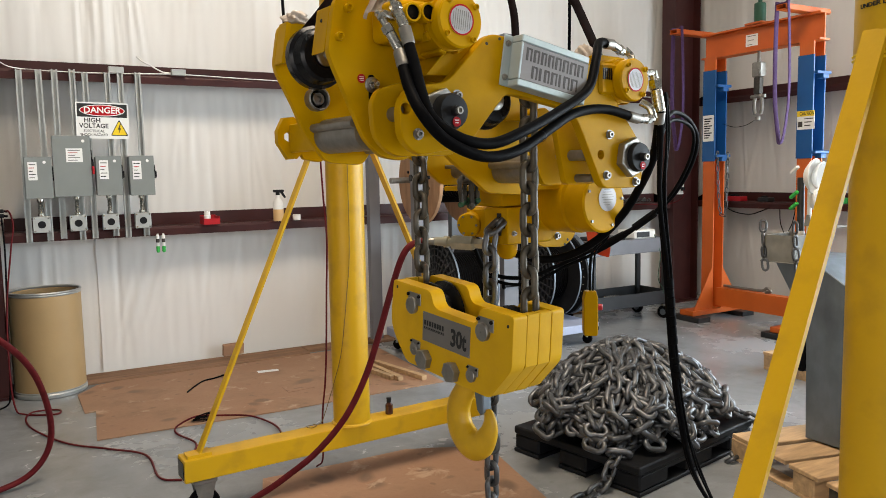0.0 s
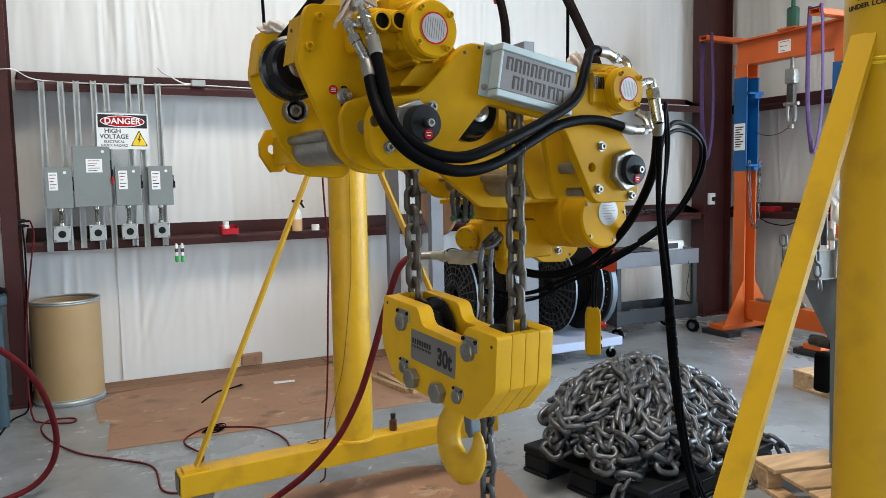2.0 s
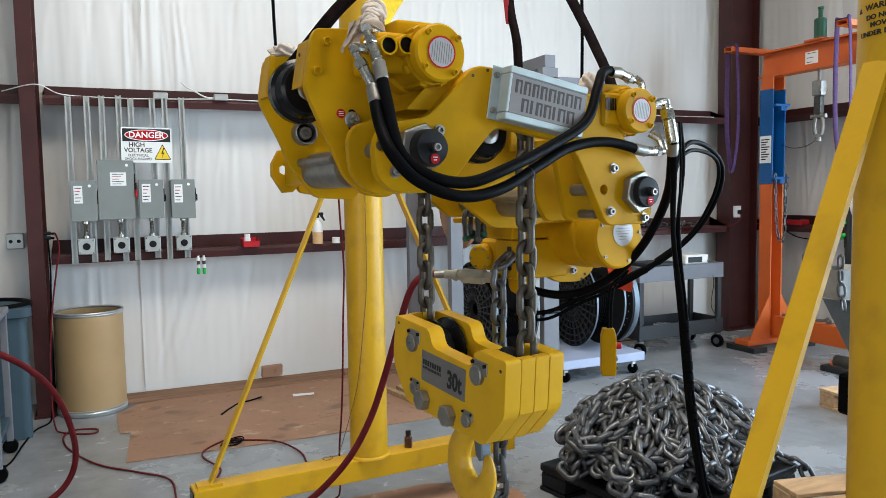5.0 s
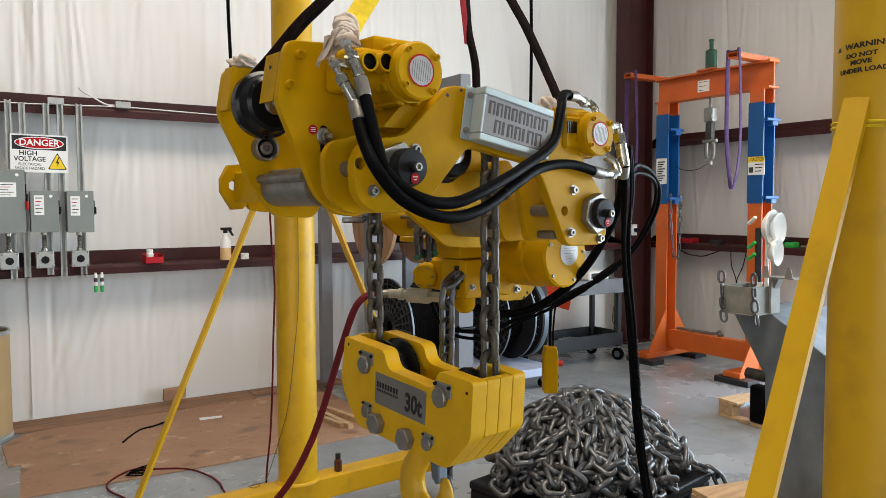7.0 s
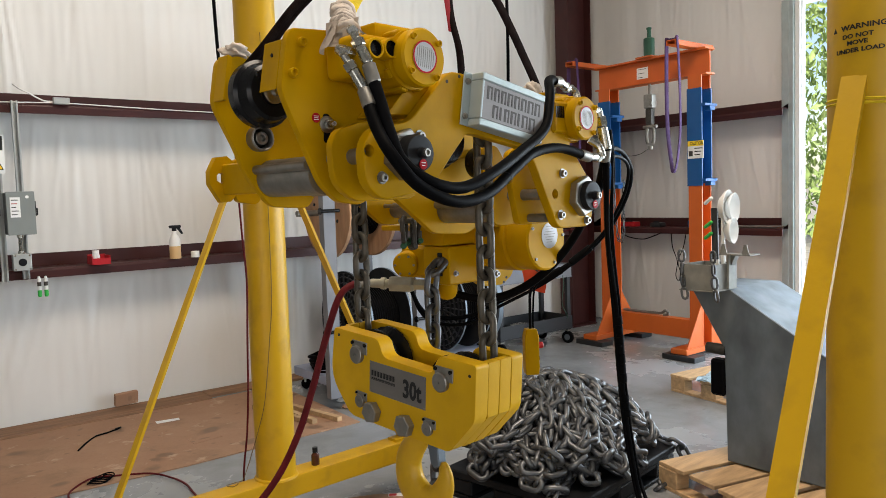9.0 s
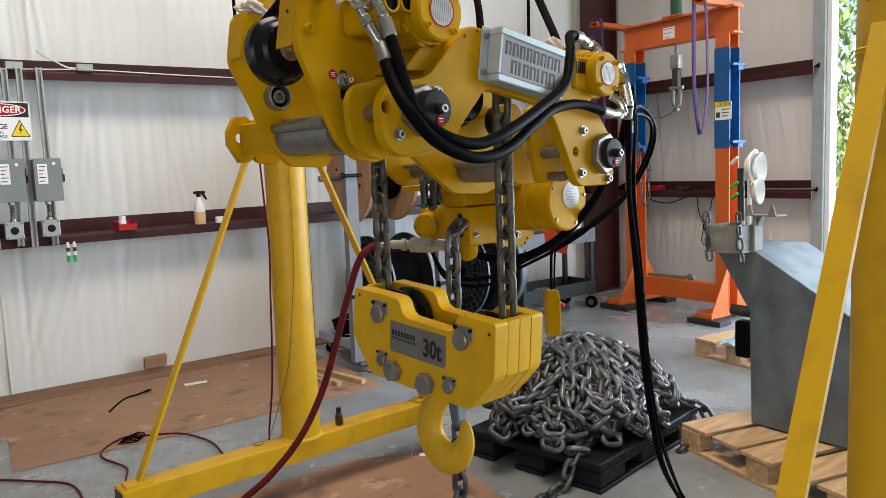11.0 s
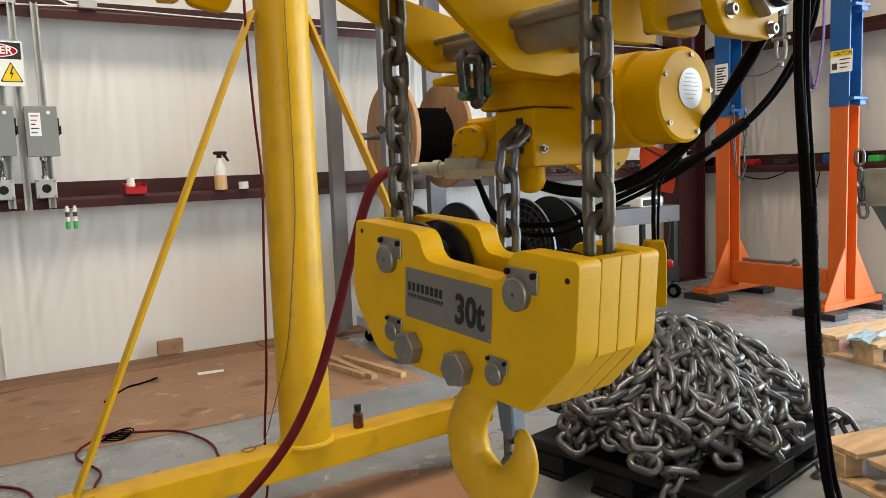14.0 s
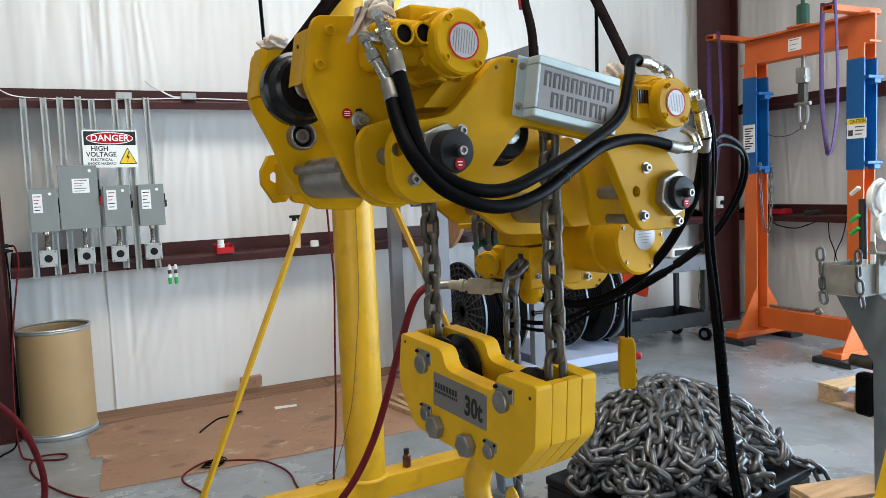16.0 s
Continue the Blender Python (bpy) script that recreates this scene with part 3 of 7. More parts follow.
for text, z, size, turn in (("WARNING", 1.952, 0.015, -88), ("DO NOT", 1.9335, 0.0125, -94), ("MOVE", 1.9195, 0.0125, -94), ("UNDER LOAD", 1.904, 0.0125, -93)):
    post_writing(text, z, size, radians(turn), near_post)
bm = nb()
prism(bm, [(-0.006, 0), (0.006, 0), (0, 0.0105)], -0.0006, 0, Matrix.Translation(NEAR @ Vector((0, 0, 1.9465))) @ pose(0, 0, 0, 0, 0, -122) @ Matrix.Translation((0, -0.1078, 0)))
part("warning_triangle", bm, black_ink, near_post, smooth=0)

# things on and by the far foot beam
vial = thing("small_bottle", "small brown glass bottle with dark cap on the yellow foot beam", "bottle")
bm = nb()
lathe(bm, [(0, 0), (0.02, 0), (0.021, 0.004), (0.021, 0.05), (0.012, 0.062), (0.011, 0.066)], Matrix.Translation((3.835, 5.972, 0.306)), 20)
part("bottle_body", bm, brown_glass, vial)
bm = nb()
lathe(bm, [(0.0135, 0.064), (0.0135, 0.088), (0, 0.089)], Matrix.Translation((3.835, 5.972, 0.306)), 20)
part("cap", bm, black_plastic, vial)

# ---------------------------------------------------------------- big air hoist in its low-headroom trolley
H = Matrix.Translation((3.43, 4.245, 0)) @ pose(0, 0, 0, 0, 0, 6.6)
hoist = thing("chain_hoist", "large yellow air-powered trolley chain hoist hanging tilted on slings", "hoist")


def hp(u, y, z):
    return H @ Vector((u, y, z))


def hbolt(u, y, z, r=0.011, parent=None, length=0.012, name="bolt"):
    """A socket screw in a washer, its head standing out to the front."""
    bm = nb()
    m = along(hp(u, y, z), hp(u, y - 1, z))
    lathe(bm, [(r * 1.45, 0), (r * 1.45, 0.002), (r, 0.002), (r, length), (r * 0.9, length + 0.001), (r * 0.5, length + 0.001), (r * 0.45, length * 0.5), (0, length * 0.5)], m, 14)
    return part(name, bm, steel_dull, parent or hoist)


def plate(name, outline, y0, y1, mt=yellow, label="", bevel=0.004, rad=0.02):
    return part(name, prism(nb(), rounded(outline, rad), y0, y1, H, bevel, 2), mt, hoist, label)


def drill(ob, p0, p1, r):
    """Cut a round hole through a plate."""
    cutter = part("cutter", rod(nb(), p0, p1, r, 24), steel_dull)
    cut = ob.modifiers.new("hole", "BOOLEAN")
    cut.operation, cut.solver, cut.object = "DIFFERENCE", "EXACT", cutter
    me = bpy.data.meshes.new_from_object(ob.evaluated_get(bpy.context.evaluated_depsgraph_get()))
    ob.modifiers.clear()
    ob.data = me
    face = (H.to_3x3() @ Vector((0, 1, 0))).normalized()
    for poly in me.polygons:
        poly.use_smooth = abs(poly.normal.dot(face)) < 0.99
    bpy.data.objects.remove(cutter)


# front side plate: left lobe, bridge behind the sign, right lobe
front_plate = plate("front_side_plate", [(-0.052, 1.965), (0.02, 1.960), (0.34, 1.905), (0.375, 1.912), (0.60, 1.665), (0.612, 1.545), (0.585, 1.515), (0.42, 1.515),
                           (0.30, 1.735), (0.25, 1.765), (0.05, 1.797), (0.012, 1.799), (-0.055, 1.731), (-0.112, 1.668), (-0.145, 1.645), (-0.30, 1.622),
                           (-0.352, 1.665), (-0.356, 1.755), (-0.325, 1.802), (-0.20, 1.822)], 0.0, 0.032, rad=0.03)
# inner flange behind the left lobe
plate("inner_flange", [(-0.395, 1.765), (-0.375, 1.80), (-0.28, 1.83), (-0.1, 1.80), (-0.08, 1.66), (-0.13, 1.625), (-0.33, 1.622), (-0.388, 1.67)], 0.075, 0.1, rad=0.035)
# left carrier plate with its folded rim
plate("carrier_plate", [(-0.452, 2.03), (-0.438, 2.056), (-0.30, 2.066), (-0.12, 2.045), (-0.06, 1.86), (-0.10, 1.70), (-0.24, 1.612), (-0.315, 1.622), (-0.368, 1.67), (-0.463, 1.875), (-0.474, 1.905)], 0.16, 0.185, rad=0.02)
plate("carrier_rim", [(-0.452, 2.03), (-0.438, 2.03), (-0.458, 1.915), (-0.474, 1.905)], 0.1855, 0.262, bevel=0.002, rad=0.003)
plate("carrier_web", [(-0.25, 1.84), (-0.10, 1.99), (-0.06, 1.94), (-0.10, 1.845)], 0.033, 0.159, rad=0.01)
# rear pair of plates
plate("rear_side_plate", [(-0.508, 1.895), (-0.487, 2.02), (-0.36, 2.042), (0.0, 1.985), (0.36, 1.92), (0.52, 1.72), (0.57, 1.53), (0.46, 1.49), (0.30, 1.50), (0.13, 1.625), (0.05, 1.70), (-0.10, 1.715), (-0.18, 1.66), (-0.215, 1.606), (-0.345, 1.614), (-0.422, 1.711), (-0.446, 1.775)], 0.44, 0.465, rad=0.025)
plate("rear_rim", [(-0.508, 1.90), (-0.487, 2.02), (-0.473, 2.015), (-0.494, 1.90)], 0.385, 0.4395, bevel=0.002, rad=0.003)
plate("outer_rear_plate", [(-0.299, 1.77), (-0.1, 1.76), (0.20, 1.70), (0.40, 1.66), (0.42, 1.53), (0.30, 1.53), (0.18, 1.62), (0.0, 1.70), (-0.18, 1.70), (-0.22, 1.62), (-0.299, 1.632)], 0.715, 0.74, rad=0.02)
part("web_plate", box(nb(), (-0.345, 0.466, 1.655), (-0.325, 0.714, 1.75), H, bevel=0.004), yellow, hoist)
bm = nb()
lug_out = [(-0.386, 1.728), (-0.362, 1.772), (-0.325, 1.776), (-0.300, 1.757), (-0.300, 1.652), (-0.318, 1.634), (-0.350, 1.632), (-0.386, 1.688)]
lug_in = [(-0.347 + 0.017 * math.cos(a), 1.708 + 0.017 * math.sin(a)) for a in [math.atan2(z - 1.708, x + 0.347) for x, z in lug_out]]
rings = [[bm.verts.new(hp(x, y, z)) for x, z in o] for y in (0.715, 0.74) for o in (lug_out, lug_in)]
for k in range(len(lug_out)):
    j = (k + 1) % len(lug_out)
    for a, b in ((0, 1), (3, 2), (2, 0), (1, 3)):
        bm.faces.new((rings[a][k], rings[a][j], rings[b][j], rings[b][k]))
bmesh.ops.recalc_face_normals(bm, faces=bm.faces[:])
part("lug", bm, yellow, hoist, "yellow lifting lug with a round hole")
# spacer bars and the turned cylinders between the plates
for u, z, r, mt in ((-0.335, 1.695, 0.053, steel_dull), (-0.388, 1.719, 0.013, steel_dull), (-0.20, 1.655, 0.014, steel_dull), (0.362, 1.583, 0.048, steel_dull), (0.312, 1.60, 0.013, steel_dull), (0.50, 1.56, 0.014, steel_dull)):
    part("spacer_bar", rod(nb(), hp(u, 0.186 if u < 0 else 0.221, z), hp(u, 0.439, z), r, 28), mt, hoist)
    if u > 0:
        part("spacer_bar", rod(nb(), hp(u, 0.466, z), hp(u, 0.714, z), r * 0.6, 18), mt, hoist)
for u, z, r in ((-0.33, 1.735, 0.02), (-0.27, 1.67, 0.016), (-0.15, 1.66, 0.014), (-0.12, 1.78, 0.014), (0.380, 1.625, 0.018), (0.53, 1.63, 0.015), (0.408, 1.55, 0.014)):
    part("tie_bar", rod(nb(), hp(u, 0.033, z), hp(u, 0.16, z), r, 18), steel_dull, hoist)
# right-hand carrier plates, seen in the gap
plate("carrier_plate", [(0.31, 1.76), (0.36, 1.78), (0.42, 1.76), (0.52, 1.60), (0.50, 1.53), (0.355, 1.53), (0.314, 1.70)], 0.105, 0.13, rad=0.02)
plate("carrier_plate", [(0.28, 1.78), (0.36, 1.79), (0.46, 1.66), (0.49, 1.53), (0.345, 1.526), (0.302, 1.60)], 0.195, 0.22, rad=0.02)


part("cross_plate", box(nb(), (0.36, 0.41, 1.76), (0.52, 0.425, 1.875), H, bevel=0.003), yellow, hoist)


def trolley_wheel(u, y, z, r, parent):
    m = along(hp(u, y, z), hp(u, y - 1, z))
    bm = nb()
    lathe(bm, [(0.03, -0.02), (r * 0.96, -0.02), (r, -0.014), (r, 0.012), (r * 0.9, 0.02), (r * 0.82, 0.052), (r * 0.72, 0.06), (0.035, 0.06), (0.03, 0.05)], m, 40)
    w = part("trolley_wheel", bm, black_paint, parent, "glossy black trolley wheel")
    bm = nb()
    lathe(bm, [(0.032, 0.045), (0.032, 0.066), (0.022, 0.07), (0.012, 0.07), (0.011, 0.084), (0, 0.085)], m, 20)
    part("axle_end", bm, steel, w)


trolley_wheel(-0.418, 0.345, 1.915, 0.090, hoist)
trolley_wheel(0.045, 0.36, 1.80, 0.075, hoist)
trolley_wheel(0.085, 0.20, 1.797, 0.088, hoist)
# no wheel known here: a black disc added for the dark recess by the chain
trolley_wheel(0.468, 0.375, 1.743, 0.055, hoist)
# bearing end on the rear plate
bm = nb()
lathe(bm, [(0.027, 0.0), (0.036, 0.0), (0.036, 0.03), (0.033, 0.034), (0.030, 0.032), (0.027, 0.022), (0.027, 0.0)], along(hp(-0.379, 0.44, 1.806), hp(-0.379, 0, 1.806)), 28)
part("bearing_ring", bm, steel_dull, hoist, "steel bearing ring with a dark centre")
bm = nb()
lathe(bm, [(0, 0.0), (0.019, 0.0), (0.019, 0.024), (0.017, 0.026), (0.010, 0.026), (0.009, 0.012), (0, 0.012)], along(hp(-0.379, 0.439, 1.806), hp(-0.379, 0, 1.806)), 24)
part("bearing_core", bm, steel_dull, hoist)
part("bearing_groove", lathe(nb(), [(0.0195, 0.006), (0.0265, 0.006)], along(hp(-0.379, 0.44, 1.806), hp(-0.379, 0, 1.806)), 24), black_paint, hoist)
# slotted nut and red sticker on the carrier plate
bm = nb()
prism(bm, rounded([(-0.354, 1.85), (-0.334, 1.85), (-0.334, 1.775), (-0.354, 1.775)], 0.0099), 0.1585, 0.1597, H)
part("slot", bm, black_paint, hoist)
bm = nb()
lathe(bm, [(0.022, 0.0), (0.022, 0.003), (0.019, 0.0045), (0.012, 0.0045)], along(hp(-0.344, 0.158, 1.822), hp(-0.344, 0, 1.822)), 28)
part("washer", bm, steel, hoist, "bright steel washer")
bm = nb()
lathe(bm, [(0.0135, 0.0046), (0.0135, 0.014), (0.012, 0.0155), (0.0078, 0.0155), (0.0078, 0.032), (0.007, 0.034), (0.0035, 0.034), (0.0035, 0.028), (0, 0.028)], along(hp(-0.344, 0.158, 1.822), hp(-0.344, 0, 1.822)), 6)
part("adjusting_nut", bm, zinc, hoist, "bright zinc adjusting nut")
stick = facing(hp(-0.376, 0.1585, 1.838), H.to_3x3() @ Vector((1, 0, 0)), (0, 0, 1))
bm = nb()
lathe(bm, [(0.0, 0.001), (0.0125, 0.001), (0.0125, 0)], stick, 24)
part("round_sticker", bm, red_ink, hoist, "round red sticker")
bm = nb()
for k in range(3):
    box(bm, (-0.007, -0.0055 + k * 0.0045, 0.0014), (0.007, -0.004 + k * 0.0045, 0.0017), stick)
part("sticker_print", bm, white_paper, hoist, smooth=0)
for u, y, z in ((-0.413, 0.158, 2.022), (-0.443, 0.158, 1.944), (-0.315, 0.158, 1.79)):
    bm = nb()
    lathe(bm, [(0.012, 0), (0.012, 0.016), (0.008, 0.017), (0.006, 0.01), (0, 0.01)], along(hp(u, y, z), hp(u, 0, z)), 14)
    part("plug", bm, yellow, hoist)
for u, z in ((-0.47, 1.99), (-0.515, 1.94)):
    bm = nb()
    lathe(bm, [(0.0, 0.002), (0.005, 0.002), (0.005, 0)], along(hp(u, 0.2, z), hp(u - 1, 0.2, z)), 10)
    part("tapped_hole", bm, black_paint, hoist)


def air_motor(u, z, r, length, ports):
    """A vane motor: stepped cast body, bolted end cover with a label, lugs and screws."""
    y = -0.05
    m = along(hp(u, y, z), hp(u, y + 1, z))
    bm = nb()
    lathe(bm, [(0, 0), (r * 0.93, 0), (r, 0.006), (r, 0.034), (r * 0.9, 0.036), (r * 0.9, 0.05), (r * 1.02, 0.052), (r * 1.02, length * 0.75), (r * 1.15, length * 0.78), (r * 1.15, length)], m, 48)
    body = part("air_motor", bm, yellow, hoist, "yellow cast air motor")
    rim = facing(hp(u, y - 0.0016, z), H.to_3x3() @ Vector((1, 0, 0)), (0, 0, 1))
    bm = nb()
    lathe(bm, [(0, 0.0006), (r * 0.55, 0.0006), (r * 0.55, -0.001)], rim, 36)
    lab = part("motor_label", bm, label_silver, body, "round silver label with rows of small print")
    bm = nb()
    lathe(bm, [(r * 0.50, 0.0008), (r * 0.56, 0.0008)], rim, 36)
    part("label_rim", bm, red_ink, lab)
    bm = nb()
    for k in range(9):
        w = r * (0.32 if k in (0, 8) else 0.46)
        x = (k - 4) * r * 0.095
        box(bm, (x - 0.0009, -w * 0.8, 0.0009), (x + 0.0009, w * 0.75, 0.0012), rim @ pose(0, 0, 0, 0, 0, -8))
    part("label_print", bm, plate_taupe, lab, smooth=0)
    for k in range(4):
        a = radians(38 + 90 * k)
        bm = nb()
        cu, cz = u + r * 0.84 * math.cos(a), z + r * 0.84 * math.sin(a)
        lathe(bm, [(0.0085, 0), (0.0085, 0.008), (0.0055, 0.009), (0.0045, 0.004), (0, 0.004)], along(hp(cu, y, cz), hp(cu, y - 1, cz)), 12)
        part("motor_screw", bm, yellow, body)
    for k in range(8):
        a = radians(15 + 45 * k)
        bm = nb()
        box(bm, (-0.012, -0.006, 0.056), (0.012, 0.008, length * 0.72), m @ pose(0, 0, 0, 0, 0, 15 + 45 * k) @ Matrix.Translation((0, r * 1.02, 0)), bevel=0.003)
        part("cast_rib", bm, yellow, body)
    bm = nb()
    box(bm, (-r * 1.0, -r * 1.35, length * 0.5), (r * 1.0, -r * 0.3, length * 0.98), facing(hp(u, y, z), H.to_3x3() @ Vector((1, 0, 0)), (0, 0, 1)) @ pose(0, 0, 0, 180, 0, 0), bevel=0.012, segs=2)
    part("motor_foot", bm, yellow, body)
    return body


motor_a = air_motor(-0.187, 1.978, 0.073, 0.205, 2)
motor_b = air_motor(0.513, 1.862, 0.068, 0.21, 1)
# exhaust ports and the boss of the left motor
for du, dz in ((-0.082, 0.010), (-0.132, 0.005)):
    m = along(hp(-0.187 + du, -0.022, 1.985 + dz), hp(-0.187 + du, 1, 1.985 + dz))
    bm = nb()
    lathe(bm, [(0.019, 0.004), (0.0195, 0.0), (0.024, 0.0), (0.025, 0.004), (0.025, 0.12)], m, 22)
    part("port", bm, yellow, motor_a)
    bm = nb()
    lathe(bm, [(0, 0.012), (0.019, 0.012), (0.019, 0.004)], m, 22)
    part("port_opening", bm, black_paint, motor_a)
part("boss", box(nb(), (-0.345, 0.02, 1.93), (-0.22, 0.158, 2.035), H, bevel=0.02, segs=3), yellow, motor_a)
# vented cover on the right motor
part("silencer_box", box(nb(), (0.395, -0.012, 1.815), (0.475, 0.12, 1.915), H, bevel=0.008), yellow, motor_b)
bm = nb()
for k in range(5):
    box(bm, (0.404 + k * 0.009, -0.0145, 1.862), (0.409 + k * 0.009, -0.0115, 1.898), H)
part("vent_slots", bm, black_paint, motor_b, smooth=0)


def end_cap(u, y, z, sticker):
    """The black buffer cap on its bright square nut."""
    m = along(hp(u, y + 0.066, z), hp(u, y - 1, z))
    bm = nb()
    prism(bm, hexagon(0.066, radians(20), 6), 0, 0.028, H @ Matrix.Translation((u - 0.008, -0.029, z)), 0.003)
    seat = part("cap_seat", bm, steel_dull, hoist, "dull steel hexagonal seat")
    bm = nb()
    lathe(bm, [(0, 0), (0.047, 0), (0.048, 0.004), (0.048, 0.046), (0.044, 0.056), (0.014, 0.058), (0.0135, 0.074), (0.009, 0.076), (0.0085, 0.068), (0, 0.068)], m, 36)
    part("buffer_cap", bm, black_plastic, seat, "black buffer cap")
    bm = nb()
    lathe(bm, [(0.010, 0.0), (0.010, 0.012), (0.006, 0.012), (0.006, 0.006), (0, 0.006)], along(hp(u, y - 0.004, z), hp(u, y - 1, z)), 14)
    part("cap_screw", bm, steel_dull, seat)
    bm = nb()
    sm = facing(hp(u + 0.004, y + 0.0075, z - 0.028), H.to_3x3() @ Vector((1, 0, 0)), (0, 0, 1))
    lathe(bm, [(0, 0.0015), (0.013, 0.0015), (0.013, 0)], sm, 18)
    part("cap_sticker", bm, red_ink, seat)
    for k in range(2):
        part("printed_bar", box(nb(), (-0.007 + 0.002 * k, 0.003 - 0.007 * k, 0.0016), (0.007 - 0.002 * k, 0.0055 - 0.007 * k, 0.002), sm), white_paper, seat, smooth=0)


end_cap(-0.225, -0.075, 1.737, True)
end_cap(0.548, -0.058, 1.616, True)
for u, z in ((-0.30, 1.679), (-0.168, 1.786), (0.446, 1.689), (0.433, 1.558), (0.575, 1.535)):
    hbolt(u, -0.001, z)
for u, z in ((-0.336, 1.745), (0.408, 1.625)):
    drill(front_plate, hp(u, -0.02, z), hp(u, 0.05, z), 0.0155)
for u, z in ((-0.012, 1.952), (0.39, 1.89), (-0.06, 1.935)):
    bm = nb()
    lathe(bm, [(0, 0.001), (0.0048, 0.001), (0.0048, 0)], along(hp(u, 0, z), hp(u, -1, z)), 12)
    part("tapped_hole", bm, dark_ink, hoist)

# silver sign on its pale bracket
sm = Matrix.Translation(hp(0.16, -0.004, 1.866)) @ pose(0, 0, 0, 0, 0, 6.6) @ pose(0, 0, 0, 0, 9.7, 0)
sign = thing("company_sign", "silver sign with two dark letter rows in pale zinc frame", "sign")
bm = nb()
prism(bm, [(-0.172, 0.073), (0.131, 0.073), (0.131, -0.073), (-0.172, -0.073)], -0.004, 0.0, sm, 0.001)
box(bm, (-0.145, -0.05, 0.052), (0.131, -0.004, 0.073), sm, bevel=0.003)
box(bm, (-0.145, -0.05, -0.073), (0.131, -0.004, -0.053), sm, bevel=0.003)
box(bm, (-0.145, -0.05, -0.0525), (-0.136, -0.004, 0.0515), sm, bevel=0.002)
part("sign_frame", bm, frame_pale, sign, "pale zinc steel frame")
part("sign_face", box(nb(), (-0.1355, -0.047, -0.0525), (0.131, -0.041, 0.0515), sm, bevel=0.001), sign_silver, sign, "brushed grey-brown metal face")
for widths, x, z in (((24, 24, 23, 24, 26, 25, 27, 26), -0.122, 0.004), ((25, 14, 23, 26, 14, 27, 28), -0.095, -0.043)):
    for w in widths:
        bm = box(nb(), (x, -0.0478, z), (x + 0.0085, -0.0472, z + 0.0365), sm)
        if w > 20:
            box(bm, (x + w * 0.00094 - 0.0056, -0.0478, z), (x + w * 0.00094, -0.0472, z + 0.0365), sm)
            box(bm, (x + 0.0086, -0.0477, z + 0.031), (x + w * 0.00094 - 0.0057, -0.0472, z + 0.0365), sm)
        part("printed_bar", bm, dark_ink, sign, smooth=0)
        x += w * 0.00094 + 0.0066
for x, z in ((-0.158, 0.048), (-0.158, -0.048)):
    bm = nb()
    q = sm @ Vector((x, -0.004, z))
    lathe(bm, [(0.009, 0), (0.009, 0.004), (0.006, 0.005), (0.006, 0.009), (0, 0.009)], along(q, sm @ Vector((x, -1, z))), 12)
    part("sign_screw", bm, steel_dull, sign)

# lower gearbox, load sheave housing and drive drum
gear = part("gearbox", box(nb(), (0.515, 0.588, 1.286), (0.76, 0.735, 1.437), H, bevel=0.01, segs=2), yellow, hoist, "yellow cast gearbox with a cross-shaped chain slot")
bm = nb()
prism(bm, [(0.625, 1.322), (0.648, 1.322), (0.648, 1.352), (0.672, 1.352), (0.672, 1.382), (0.648, 1.382), (0.648, 1.412), (0.625, 1.412), (0.625, 1.382), (0.602, 1.382), (0.602, 1.352), (0.625, 1.352)], 0.5115, 0.5155, H @ Matrix(((0, 1, 0, 0), (1, 0, 0, 0), (0, 0, 1, 0), (0, 0, 0, 1))))
part("chain_slot", bm, black_paint, gear, smooth=0)
hbolt(0.548, 0.5875, 1.331, 0.008, gear)
part("neck_casting", box(nb(), (0.50, 0.60, 1.438), (0.80, 0.78, 1.52), H, bevel=0.012, segs=2), yellow, gear)
part("top_plate", box(nb(), (0.36, 0.47, 1.505), (0.86, 0.80, 1.525), H, bevel=0.004), yellow, gear)
bm = nb()
lathe(bm, [(0, -0.0), (0.110, 0.0), (0.118, 0.006), (0.118, 0.10), (0.112, 0.104), (0.112, 0.112), (0.124, 0.118), (0.124, 0.36), (0.09, 0.38), (0, 0.38)], along(hp(0.797, 0.335, 1.45), hp(0.797, 1, 1.45)), 56)
drum_m = part("drive_drum", bm, yellow, hoist, "yellow drive motor drum with a round data plate")
face = facing(hp(0.797, 0.3335, 1.45), H.to_3x3() @ Vector((1, 0, 0)), (0, 0, 1))
bm = nb()
lathe(bm, [(0, 0.001), (0.05, 0.001), (0.05, 0)], face @ Matrix.Translation((0.016, 0.016, 0)), 28)
data_plate = part("data_plate", bm, label_silver, drum_m, "round silver data plate with small print")
bm = nb()
for k in range(7):
    box(bm, (-0.034 + 0.007 * abs(k - 3) * 0.6, 0.004 - 0.010 * (k - 3), 0.0013), (0.034 - 0.007 * abs(k - 3), 0.0062 - 0.010 * (k - 3), 0.0016), face @ Matrix.Translation((0.016, 0.016, 0)))
part("plate_print", bm, plate_taupe, data_plate, smooth=0)
for k in range(5):
    a = radians(8 + 72 * k)
    cu, cz = 0.797 + 0.1 * math.cos(a), 1.45 + 0.1 * math.sin(a)
    bm = nb()
    lathe(bm, [(0.006, 0), (0.006, 0.006), (0.004, 0.006), (0, 0.003)], along(hp(cu, 0.3345, cz), hp(cu, -1, cz)), 10)
    part("cover_screw", bm, steel_dull, drum_m)
plate("lug_plate", [(0.60, 1.33), (0.93, 1.35), (0.90, 1.29), (0.84, 1.256), (0.72, 1.262)], 0.60, 0.63, rad=0.02)
